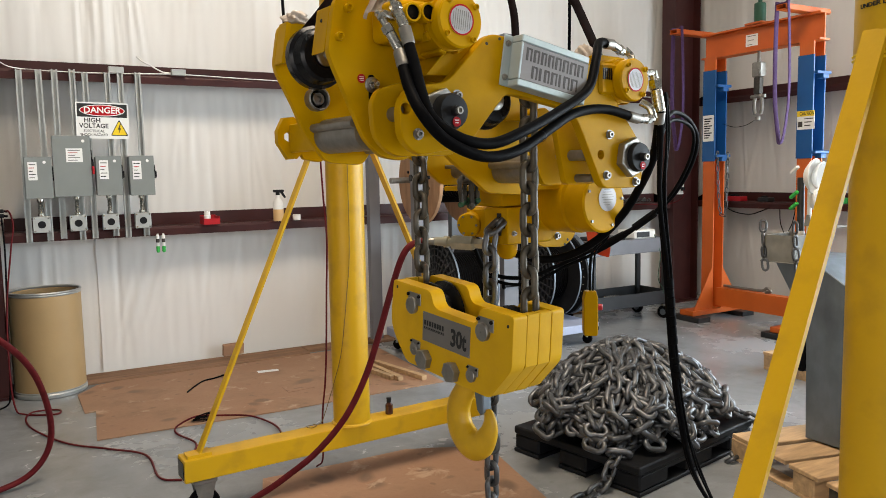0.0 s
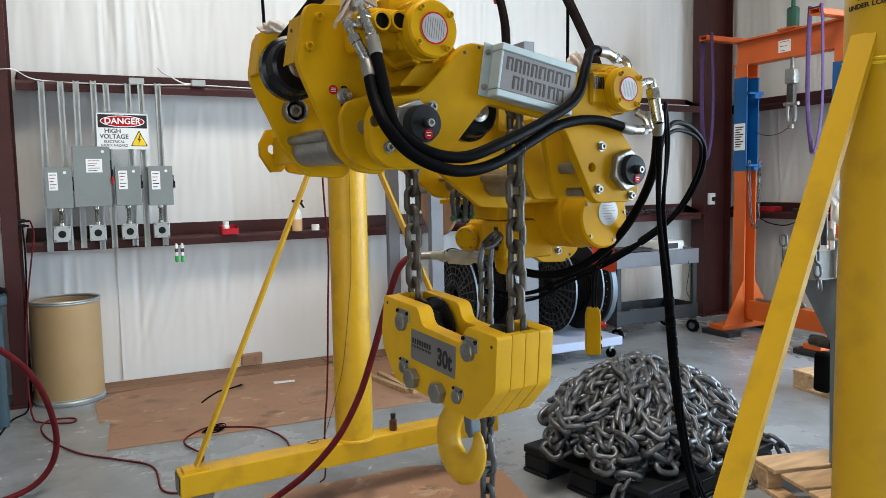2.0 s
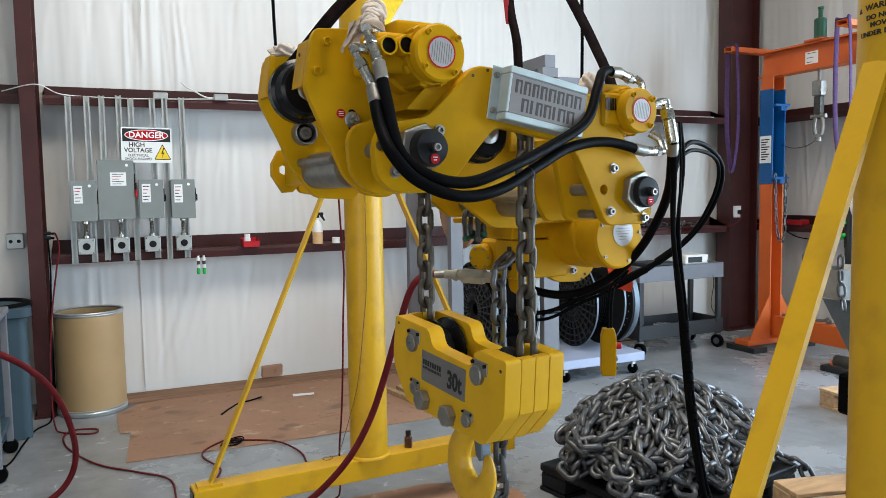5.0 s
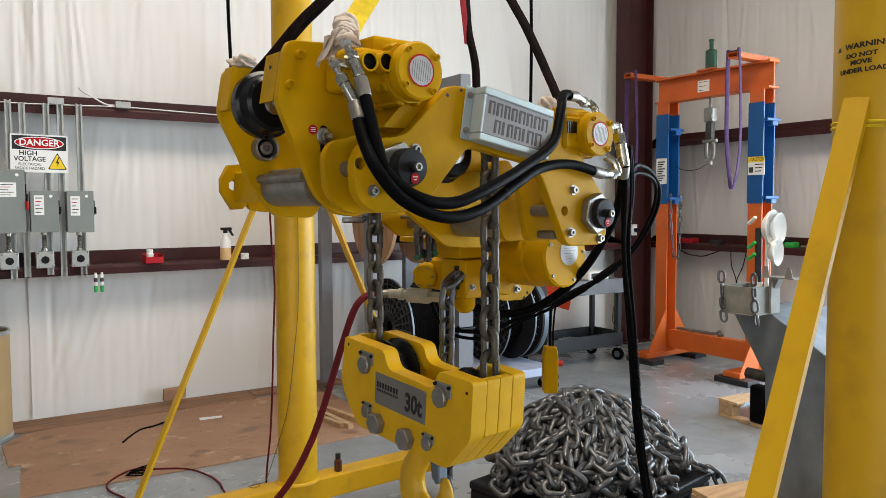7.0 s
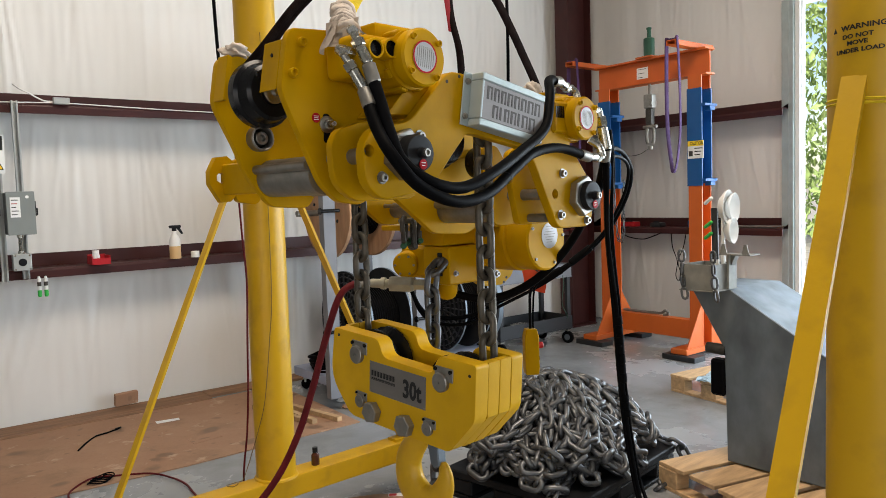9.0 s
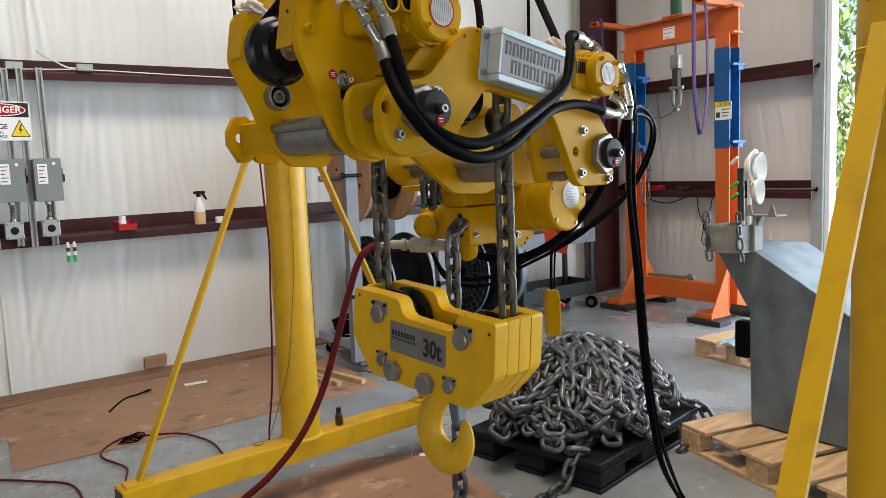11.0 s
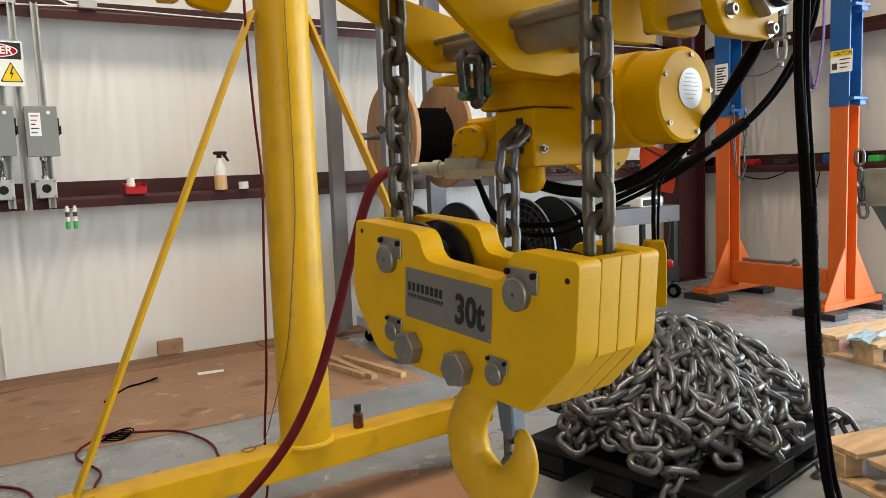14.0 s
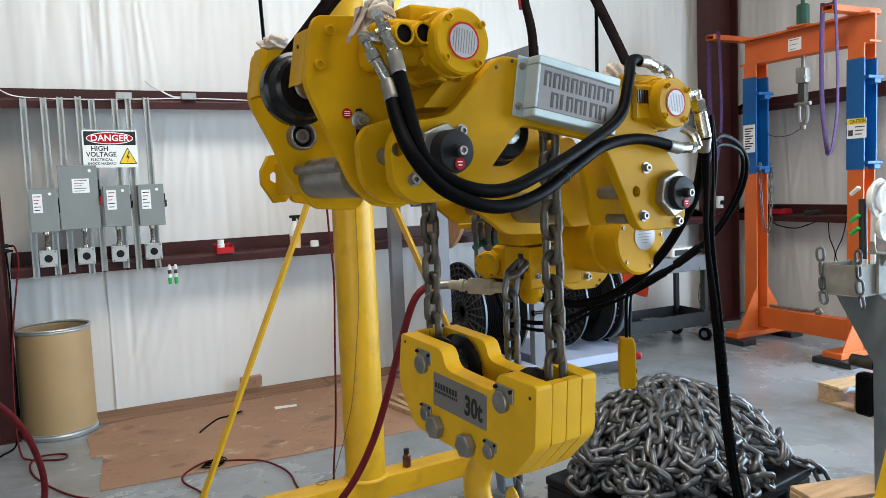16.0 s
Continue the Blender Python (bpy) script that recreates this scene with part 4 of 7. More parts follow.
hbolt(0.80, 0.599, 1.305, 0.011)
for u, z in ((0.862, 1.285), (0.845, 1.266)):
    bm = nb()
    lathe(bm, [(0, 0.001), (0.006, 0.001), (0.006, 0)], along(hp(u, 0.6, z), hp(u, -1, z)), 12)
    part("tapped_hole", bm, black_ink, hoist)
bm = nb()
lathe(bm, [(0, 0), (0.02, 0.004), (0.034, 0.014), (0.042, 0.032), (0.044, 0.075)], along(hp(0.60, 0.69, 1.214), hp(0.60, 0.69, 2)), 28)
part("chain_guide", bm, yellow, gear)
DC = along(hp(0.515, 0.845, 1.355), hp(0.70, 0.95, 1.375))
part("round_cover", lathe(nb(), [(0, 0), (0.047, 0.0), (0.052, 0.006), (0.052, 0.08), (0.058, 0.085), (0.058, 0.2)], DC, 32), yellow, gear)
for k in range(6):
    part("cover_bolt", lathe(nb(), [(0.005, 0), (0.005, 0.004), (0, 0.004)], DC @ pose(0.04 * math.cos(k * math.pi / 3), 0.04 * math.sin(k * math.pi / 3), -0.0045), 8), steel_dull, gear)
part("valve_block", box(nb(), (0.56, 0.736, 1.30), (0.76, 0.92, 1.43), H, bevel=0.012), yellow, gear)
# shackles hanging under the plates
part("shackle_bar", rod(nb(), hp(0.285, 0.60, 1.545), hp(0.41, 0.60, 1.545), 0.011, 14), steel_dull, hoist)
for k, (u, y, z, lean) in enumerate(((0.305, 0.60, 1.462, -14), (0.343, 0.595, 1.452, 4), (0.374, 0.605, 1.468, 10))):
    sh = thing("shackle", "dark worn bow shackle hanging under the hoist", "shackle", "shackles under the hoist")
    m = Matrix.Translation(hp(u, y, z)) @ pose(0, 0, 0, 0, lean * 0.5, 58 + lean)
    bow = [m @ Vector((0.036 * math.sin(a) * (1.0 if abs(a) < 1.9 else 0.80), 0, 0.056 + 0.040 * math.cos(a) - (0.026 if abs(a) > 2.2 else 0))) for a in [radians(q) for q in range(-155, 156, 22)]]
    part("bow", tube(nb(), bow, 0.0092, 10, 3), dark_steel, sh)
    part("pin", rod(nb(), m @ Vector((-0.043, 0, -0.001)), m @ Vector((0.043, 0, -0.001)), 0.0105, 14, 0.003), dark_green if k != 1 else dark_steel, sh)
    part("pin_head", rod(nb(), m @ Vector((0.043, 0, -0.001)), m @ Vector((0.056, 0, -0.001)), 0.017, 14, 0.004), dark_green if k != 1 else dark_steel, sh)

# hose couplings
def coupling(points, r, parent=hoist):
    """A crimped hose end with its hexagon nut."""
    p, q = Vector(points[0]), Vector(points[1])
    n = (q - p).length
    bm = nb()
    lathe(bm, [(0, 0), (r * 0.8, 0), (r * 0.8, n * 0.2), (r * 0.95, n * 0.2)], along(p, q), 12)
    lathe(bm, [(r * 1.15, n * 0.2), (r * 1.3, n * 0.22), (r * 1.3, n * 0.42), (r * 1.15, n * 0.44), (r * 0.9, n * 0.44)], along(p, q), 6)
    lathe(bm, [(r * 0.9, n * 0.44), (r * 1.1, n * 0.47), (r * 1.12, n * 0.95), (r * 0.95, n)], along(p, q), 18)
    return part("hose_coupling", bm, zinc, parent)


coupling((hp(-0.400, 0.0, 1.966), hp(-0.374, -0.036, 1.886)), 0.0125, motor_a)
coupling((hp(-0.370, 0.0, 2.022), hp(-0.358, -0.036, 1.946)), 0.0125, motor_a)
coupling((hp(0.62, 0.09, 1.975), hp(0.53, 0.065, 1.992)), 0.0135, motor_b)
coupling((hp(0.628, -0.03, 1.742), hp(0.54, -0.035, 1.74)), 0.0135, motor_b)
coupling((hp(0.70, 0.03, 1.91), hp(0.715, 0.01, 1.77)), 0.018, motor_b)
for pts, r, holder in (([hp(0.625, 0.09, 1.985), hp(0.645, 0.08, 1.965), hp(0.63, 0.06, 1.93)], 0.012, motor_b),
                       ([hp(0.60, 0.0, 1.80), hp(0.622, -0.02, 1.78), hp(0.632, -0.03, 1.742)], 0.013, motor_b),
                       ([hp(0.575, -0.02, 1.875), hp(0.66, 0.02, 1.90), hp(0.70, 0.03, 1.905)], 0.013, motor_b),
                       ([hp(-0.402, 0.0, 1.972), hp(-0.390, 0.03, 1.986), hp(-0.33, 0.04, 1.985)], 0.0125, motor_a),
                       ([hp(-0.371, 0.0, 2.028), hp(-0.350, 0.03, 2.036), hp(-0.28, 0.05, 2.02)], 0.0125, motor_a)):
    part("pipe_elbow", tube(nb(), pts, r, 10), zinc, holder)
# supply fitting behind the block
bm = nb()
a, b = hp(0.381, 0.896, 1.293), hp(0.50, 0.70, 1.285)
d = b - a
lathe(bm, [(0, 0), (0.018, 0), (0.018, 0.04), (0.024, 0.042), (0.024, 0.06), (0.018, 0.062), (0.018, 0.075)], along(a, b), 16)
lathe(bm, [(0.018, 0.075), (0.032, 0.08), (0.032, 0.17), (0.022, 0.18), (0.022, 0.24)], along(a, b), 6)
part("inlet_fitting", bm, fitting_zinc, gear, "dull yellowish zinc inlet fitting")

# ---------------------------------------------------------------- hoses and slings of the hoist
def cable(name, points, r, mt, label, category, group="", flat=None, bands=(), segs=12, ferrules=False):
    ob = part(name, tube(nb(), points, r, segs, 8, wide=flat), mt, smooth=60)
    tagged(ob, label, category, group)
    for p, q in bands:
        bm = nb()
        lathe(bm, [(r * 1.01, -0.002), (r * 1.07, -0.0015), (r * 1.07, 0.0015), (r * 1.01, 0.002)], along(p, q), 16)
        part("cable_tie", bm, black_plastic, ob)
    if ferrules:
        for p, q in ((points[0], points[1]), (points[-1], points[-2])):
            bm = nb()
            lathe(bm, [(r * 0.9, 0.0), (r * 1.16, 0.002), (r * 1.16, 0.045), (r * 1.02, 0.05)], along(p, q), 14)
            part("hose_end", bm, steel_dull, ob)
    return ob


cable("air_hose", [hp(*p) for p in ((-0.358, -0.036, 1.944), (-0.357, -0.075, 1.85), (-0.357, -0.105, 1.775), (-0.345, -0.13, 1.712), (-0.285, -0.16, 1.662), (-0.18, -0.16, 1.648), (-0.059, -0.15, 1.682), (0.126, -0.096, 1.745),
                                  (0.285, -0.06, 1.82), (0.365, -0.02, 1.925), (0.45, 0.045, 1.987), (0.535, 0.066, 1.992))], 0.0148, black_rubber, "thick black air hose sagging between the hoist motors", "hose", "hoist hoses", ferrules=True)
cable("air_hose", [hp(*p) for p in ((-0.374, -0.036, 1.884), (-0.385, -0.09, 1.79), (-0.38, -0.145, 1.715), (-0.32, -0.165, 1.65), (-0.206, -0.17, 1.614), (-0.073, -0.15, 1.633), (0.089, -0.10, 1.695),
                                  (0.229, -0.06, 1.746), (0.383, -0.04, 1.765), (0.545, -0.035, 1.74))], 0.0148, black_rubber, "thick black air hose sagging between the hoist motors", "hose", "hoist hoses", ferrules=True, bands=[(hp(0.03, -0.125, 1.6715), hp(0.2, -0.07, 1.73))])
cable("air_hose", [hp(*p) for p in ((0.715, 0.01, 1.775), (0.745, 0.04, 1.715), (0.815, 0.117, 1.62), (0.868, 0.214, 1.519), (0.876, 0.311, 1.402), (0.845, 0.409, 1.301), (0.775, 0.506, 1.232), (0.704, 0.60, 1.214), (0.64, 0.70, 1.24), (0.62, 0.76, 1.285))],
      0.0165, black_rubber, "thick black air hose curving under the hoist", "hose", "hoist hoses", ferrules=True)
# bundle that hangs to the floor
low = [hp(0.735, 0.02, 1.84), hp(0.752, 0.02, 1.70), hp(0.745, 0.02, 1.47), hp(0.785, 0.02, 1.20), hp(0.835, 0.03, 0.90), hp(0.885, 0.03, 0.66), hp(0.97, 0.03, 0.43), hp(1.11, 0.03, 0.23), hp(1.26, 0.03, 0.10), hp(1.40, 0.04, 0.03), hp(1.6, 0.06, 0.014)]
for k, (dx, dy, r) in enumerate(((-0.010, 0, 0.0085), (0.021, 0.008, 0.0068), (-0.026, 0.008, 0.0062), (0.012, -0.008, 0.0042))):
    pts = [p + Vector((dx * (0.42 if 2 < i < 6 else 0.9 + 0.6 * math.sin(1.3 * i + k)), dy, 0)) for i, p in enumerate(low)]
    cable("control_hose", pts, r, black_rubber, "black taped control hose hanging from the hoist to the floor", "hose", "control hoses")
tape = thing("tape_wrap", "black tape bound round the hanging control hoses", "tape")
for a, b, n in ((low[3], low[4], 7), (low[4], low[5], 3)):
    for k in range(n):
        p, q = a.lerp(b, 0.12 * k + 0.05), a.lerp(b, 0.12 * k + 0.16)
        part("wrap", rod(nb(), p, q, 0.0155 - 0.0012 * (k % 2), 14, 0.003), black_rubber, tape)
for k in range(2):
    o = 0.020 * k
    cable("control_hose", [hp(*p) for p in ((0.76, 0.05, 1.66 - o), (0.80, 0.06, 1.735 - o), (0.92, 0.11, 1.785 - 1.4 * o), (1.08, 0.16, 1.765 - o), (1.205 - o, 0.21, 1.70), (1.245 - o, 0.26, 1.60 + 0.3 * o), (1.232 - o, 0.333, 1.475), (1.170 - 0.6 * o, 0.417, 1.367),
                                          (1.08, 0.50, 1.295 - 0.8 * o), (1.005, 0.583, 1.235 - o), (0.90, 0.667, 1.175 - o), (0.77, 0.76, 1.115 - 1.5 * o), (0.64, 0.86, 1.14 - o), (0.58, 0.90, 1.27))],
          0.0090 - 0.0020 * k, black_rubber, "black control hose looping behind the hoist", "hose", "control hoses")
tape_b = thing("tape_wrap", "black tape bound round the looping control hoses", "tape")
for a, b in (((1.19, 0.40, 1.392), (1.125, 0.465, 1.325)), ((1.10, 0.49, 1.30), (1.02, 0.575, 1.238))):
    part("wrap", rod(nb(), hp(*a), hp(*b), 0.0165, 14, 0.004), black_rubber, tape_b)
for pts, w, lab in ((((0.315, 0.30, 1.95), (0.318, 0.31, 2.1), (0.314, 0.34, 2.22), (0.32, 0.36, 2.33)), 0.021, "dark brown lifting sling"),
                    (((0.70, 0.26, 1.86), (0.715, 0.29, 1.99), (0.66, 0.32, 2.135), (0.585, 0.34, 2.27), (0.53, 0.36, 2.36)), 0.030, "dark brown lifting sling"),
                    (((-0.46, 0.40, 1.95), (-0.392, 0.36, 2.04), (-0.305, 0.35, 2.147), (-0.217, 0.35, 2.235)), 0.022, "black lifting sling")):
    line = [hp(*p) for p in pts]
    d = (line[-1] - line[-2]).normalized()
    line += [line[-1] + d * 0.35, line[-1] + d * 0.75]
    for s in (-0.5, 0.5):
        cable("lifting_sling", [p + (H.to_3x3() @ Vector((s * w * 0.9, s * 0.012, 0))) for p in line], 0.006, dark_web, lab + " holding the hoist", "sling", "lifting slings", flat=(w * 0.62, (1, 0.1, 0)))
cable("sling_label", [hp(0.297, 0.325, 2.17), hp(0.296, 0.335, 2.24), hp(0.293, 0.345, 2.33), hp(0.295, 0.35, 2.45)], 0.003, red_web, "red label flap on the brown sling", "label", flat=(0.013, (1, 0.1, 0)))
cable("lifting_sling", [hp(-0.25, 0.22, 2.07), hp(-0.17, 0.28, 2.165), hp(-0.11, 0.30, 2.24), hp(0.05, 0.34, 2.45), hp(0.2, 0.36, 2.7)], 0.006, yellow_web, "yellow lifting sling wrapped in a rag", "sling", "lifting slings", flat=(0.03, (1, 0.1, 0)))
cable("pull_rope", [hp(0.69, 0.42, 1.95), hp(0.685, 0.41, 2.2), hp(0.672, 0.40, 2.4), hp(0.66, 0.4, 2.8)], 0.006, black_rubber, "thin black cord hanging behind the sign", "cord")
cable("pull_rope", [hp(-0.39, 0.6, 1.9), hp(-0.40, 0.6, 2.1), hp(-0.405, 0.6, 2.3), hp(-0.41, 0.6, 2.8)], 0.005, black_rubber, "thin black cord hanging behind the hoist", "cord")


def rag_bundle(name, centre, size, seed, label):
    """A crumpled cloth: a closed sheet pushed about by folded noise."""
    bm = nb()
    bmesh.ops.create_icosphere(bm, subdivisions=4, radius=1.0)
    for v in bm.verts:
        p = v.co.copy()
        f = 1 + 0.30 * noise.noise(p * 1.3 + Vector((seed, 0, 0))) + 0.13 * math.sin(5 * math.atan2(p.y, p.x) + 7 * p.z + 3 * noise.noise(p * 1.5 + Vector((0, seed, 0)))) + 0.05 * math.sin(17 * p.z - 9 * p.x + 4 * noise.noise(p * 2.2))
        v.co = Vector(centre) + H.to_3x3() @ Vector((p.x * size[0], p.y * size[1], p.z * size[2])) * f
    return tagged(part(name, bm, rag, smooth=70), label, "rag", "rags on the hoist")


def crumple(bm, amount):
    for v in bm.verts:
        v.co += noise.noise_vector(v.co * 38) * amount + noise.noise_vector(v.co * 95) * amount * 0.4
    return bm


def wound_cloth(p0, p1, r, turns, seed):
    """Cloth wound in uneven folds round the line from p0 to p1."""
    rnd = random.Random(seed)
    core = lathe(nb(), [(0, -0.01), (r * 0.7, -0.004)] + [(r * (0.9 + 0.12 * math.sin(9 * k / 12)), k / 12 * (Vector(p1) - Vector(p0)).length) for k in range(13)] + [(0, (Vector(p1) - Vector(p0)).length + 0.006)], along(p0, p1), 28)
    cloth = tagged(part("cloth_rag", crumple(core, 0.007), rag, smooth=70), "beige cotton rag wound round the sling, hanging down", "rag", "rags on the hoist")
    for k in range(turns):
        a = (k + 0.5) / turns
        m = along(Vector(p0).lerp(Vector(p1), a), p1) @ pose(0, 0, 0, rnd.uniform(-34, 34), rnd.uniform(-34, 34), rnd.uniform(0, 360))
        rr = r * rnd.uniform(0.82, 1.02)
        ring = [m @ Vector((rr * math.cos(t), rr * math.sin(t), 0.007 * math.sin(2 * t + k))) for t in [i * math.pi / 6 for i in range(rnd.choice((8, 10, 13)))]]
        part("fold", crumple(tube(nb(), ring, rnd.uniform(0.007, 0.0125), 10, 5), 0.006), rag, cloth, smooth=70)
    return cloth


cloth = wound_cloth(hp(-0.312, 0.10, 2.035), hp(-0.255, 0.19, 2.125), 0.030, 8, 5)
fold = grid_sheet(26, 14, lambda a, b: hp(-0.395 + 0.105 * a + 0.03 * b - 0.012 * math.sin(9 * a) * (1 - b), 0.088 + 0.013 * math.sin(17 * a + 2.5 * b) * (1.1 - b) + 0.008 * math.sin(31 * a - 4 * b) + 0.02 * b,
                                          1.982 + 0.085 * b + 0.014 * math.sin(7 * a) * (1 - b) + 0.03 * a))
bmesh.ops.solidify(fold, geom=fold.faces[:], thickness=0.0015)
part("loose_end", fold, rag, cloth, smooth=70)
rag_bundle("cloth_rag", hp(-0.42, 0.46, 2.045), (0.04, 0.03, 0.022), 7, "crumpled beige cotton rag on top of the hoist")
rag_bundle("cloth_rag", hp(0.46, 0.12, 1.955), (0.035, 0.03, 0.035), 9, "crumpled beige cotton rag behind the motor")

# ---------------------------------------------------------------- hook block
B = Matrix.Translation((3.57, 4.672, -0.05)) @ pose(0, 0, 0, 0, 0, -81.8) @ Matrix.Translation((0, 0, 1.06)) @ pose(0, 0, 0, 0, 4.45, 0) @ Matrix.Translation((0, 0, -1.06))
block = thing("hook_block", "yellow steel bottom hook block marked 30t hanging on load chains", "hook block")
SIDE = [(-0.318, 1.208), (-0.085, 1.208), (-0.062, 1.15), (0.17, 1.146), (0.188, 1.208), (0.346, 1.208), (0.346, 1.035), (0.246, 0.914), (-0.225, 0.912), (-0.336, 1.03)]


def bp(x, y, z):
    return B @ Vector((x, y, z))


for name, y0, y1 in (("front_cheek_plate", -0.125, -0.066), ("rear_cheek_plate", 0.044, 0.099)):
    part(name, prism(nb(), rounded(SIDE, [0.012, 0.03, 0.03, 0.03, 0.03, 0.014, 0.02, 0.02, 0.03, 0.06]), y0, y1, B, 0.003, 2), yellow_block, block)
for name, outline in (("end_spacer", [(0.318, 1.206), (0.345, 1.206), (0.345, 1.036), (0.247, 0.917), (0.20, 0.917), (0.30, 1.05)]), ("end_spacer", [(-0.33, 1.206), (-0.317, 1.206), (-0.30, 1.05), (-0.2, 0.915), (-0.224, 0.915), (-0.335, 1.032)])):
    part(name, prism(nb(), outline, -0.0645, -0.012, B, 0.003, 2), yellow_block, block)
    part(name, prism(nb(), outline, -0.0105, 0.0425, B, 0.003, 2), yellow_block, block)
part("crosshead", box(nb(), (-0.14, -0.0655, 0.92), (0.17, 0.0435, 1.0), B, bevel=0.01), yellow_block, block)
for sx in (-1, 1):
    m = along(bp(sx * 0.19, -0.05, 1.092 if sx < 0 else 1.076), bp(sx * 0.19, 1, 1.092 if sx < 0 else 1.076))
    bm = nb()
    lathe(bm, [(0.02, 0), (0.095, 0.0), (0.118, 0.004), (0.118, 0.014), (0.10, 0.022), (0.088, 0.03), (0.088, 0.05), (0.10, 0.058), (0.118, 0.068), (0.118, 0.078), (0.095, 0.082), (0.02, 0.082)], m, 20)
    part("chain_sheave", bm, black_paint, block, "black pocketed chain sheave")
# name plate
bm = nb()
box(bm, (-0.124, -0.1275, 1.021), (0.143, -0.1255, 1.128), B, bevel=0.0008)
plate_b = part("capacity_plate", bm, plate_taupe, block, "grey-brown capacity plate")
tf = facing(bp(0, -0.128, 1.075), B.to_3x3() @ Vector((1, 0, 0)), B.to_3x3() @ Vector((0, 0, 1)))
for k, w in enumerate((11, 10, 11, 11, 12, 12, 12, 11)):
    part("printed_bar", box(nb(), (-0.113 + k * 0.0148, 0.0055, 0.0), (-0.113 + k * 0.0148 + w * 0.00085, 0.0235, 0.0006), tf), black_ink, plate_b, smooth=0)
bm = nb()
for k in range(12):
    box(bm, (-0.112 + k * 0.0098, -0.0057, 0.0), (-0.106 + k * 0.0098, -0.0005, 0.0006), tf)
box(bm, (-0.114, -0.0085, 0.0), (0.004, -0.0072, 0.0006), tf)
part("small_print", bm, black_ink, plate_b, smooth=0)
lettering("plate_letters", "30t", 0.082, tf @ Matrix.Translation((0.081, -0.008, 0)), black_ink, plate_b, 0.0005, squeeze=0.78, bold=0.0026)
for x, z in ((-0.119, 1.123), (0.138, 1.123), (-0.119, 1.026), (0.138, 1.026)):
    bm = nb()
    lathe(bm, [(0.003, 0), (0.0025, 0.001), (0, 0.0012)], along(bp(x, -0.1276, z), bp(x, -1, z)), 10)
    part("plate_rivet", bm, steel_dull, plate_b)


def pin_end(x, z, r):
    """A retained pin: round head, flat locking plate and two small screws."""
    bm = nb()
    lathe(bm, [(r, 0), (r, r * 0.42), (r * 0.9, r * 0.5), (0.004, r * 0.5), (0.003, r * 0.4), (0, r * 0.4)], along(bp(x, -0.1245, z), bp(x, -1, z)), 28)
    pin = part("pin_end", bm, steel_dull, block, "dull steel retained pin")
    bm = nb()
    box(bm, (x - r * 0.95, -0.1295, z + r * 0.15), (x + r * 1.55, -0.1250, z + r * 1.55), B, bevel=0.002)
    part("keeper_plate", bm, steel_dull, pin)
    for dx in (-0.75, 1.3):
        bm = nb()
        lathe(bm, [(r * 0.2, 0), (r * 0.2, r * 0.2), (0, r * 0.22)], along(bp(x + dx * r, -0.1296, z + r * 1.25), bp(x + dx * r, -1, z + r * 1.25)), 8)
        part("keeper_screw", bm, black_paint, pin)


for x, z, r in ((-0.187, 1.136, 0.031), (0.21, 1.13, 0.031), (-0.17, 0.976, 0.022), (0.156, 0.966, 0.022)):
    pin_end(x, z, r)
for x, z in ((-0.099, 0.957), (0.06, 0.953)):
    bm = nb()
    prism(bm, hexagon(0.037, radians(12)), -0.154, -0.1252, B @ Matrix.Translation((x, 0, z)), 0.003)
    part("hexagon_bolt", bm, steel_dull, block, "large dull steel hexagon bolt head")
for x, z in ((-0.292, 1.185), (0.322, 1.172)):
    bm = nb()
    lathe(bm, [(0, 0.0008), (0.0055, 0.0008), (0.0055, 0)], along(bp(x, -0.125, z), bp(x, -1, z)), 12)
    part("drilled_hole", bm, black_ink, block)


def taper(bm, nodes, m, segs=20, flat=0.8, steps=6):
    """A forged bar through (x, z, radius), a little flattened front to back."""
    pts = spline([Vector((x, 0, z)) for x, z, r in nodes], steps)
    rad = [r.x for r in spline([Vector((r, 0, 0)) for x, z, r in nodes], steps)]
    rings = []
    for i, p in enumerate(pts):
        t = (pts[min(i + 1, len(pts) - 1)] - pts[max(i - 1, 0)]).normalized()
        n = Vector((-t.z, 0, t.x))
        rings.append([bm.verts.new(m @ (p + n * rad[i] * math.cos(2 * math.pi * k / segs) + Vector((0, flat * rad[i] * math.sin(2 * math.pi * k / segs), 0)))) for k in range(segs)])
    faces = [bm.faces.new(rings[0]), bm.faces.new(rings[-1])]
    for a, b in zip(rings, rings[1:]):
        for k in range(segs):
            faces.append(bm.faces.new((a[k], a[(k + 1) % segs], b[(k + 1) % segs], b[k])))
    bmesh.ops.recalc_face_normals(bm, faces=faces)
    return bm


bm = nb()
taper(bm, [(0.02, 0.915, 0.038), (0.008, 0.87, 0.042), (-0.022, 0.825, 0.047), (-0.045, 0.765, 0.054), (-0.028, 0.695, 0.060), (0.03, 0.655, 0.060), (0.09, 0.672, 0.050), (0.124, 0.72, 0.040), (0.132, 0.765, 0.030), (0.122, 0.80, 0.020), (0.118, 0.812, 0.010)], B @ Matrix.Translation((0, -0.012, 0)), flat=0.62)
hook = part("hook", bm, yellow_hook, block, "yellow forged load hook")
bm = nb()
prism(bm, [(0.045, 0.915), (0.10, 0.915), (0.115, 0.80), (0.095, 0.785), (0.075, 0.80)], -0.03, 0.008, B, 0.004)
part("safety_latch", bm, galvanised, hook, "grey steel safety latch")

# ---------------------------------------------------------------- chains
PITCH, WIRE, BOW = 0.068, 0.0119, 0.0246


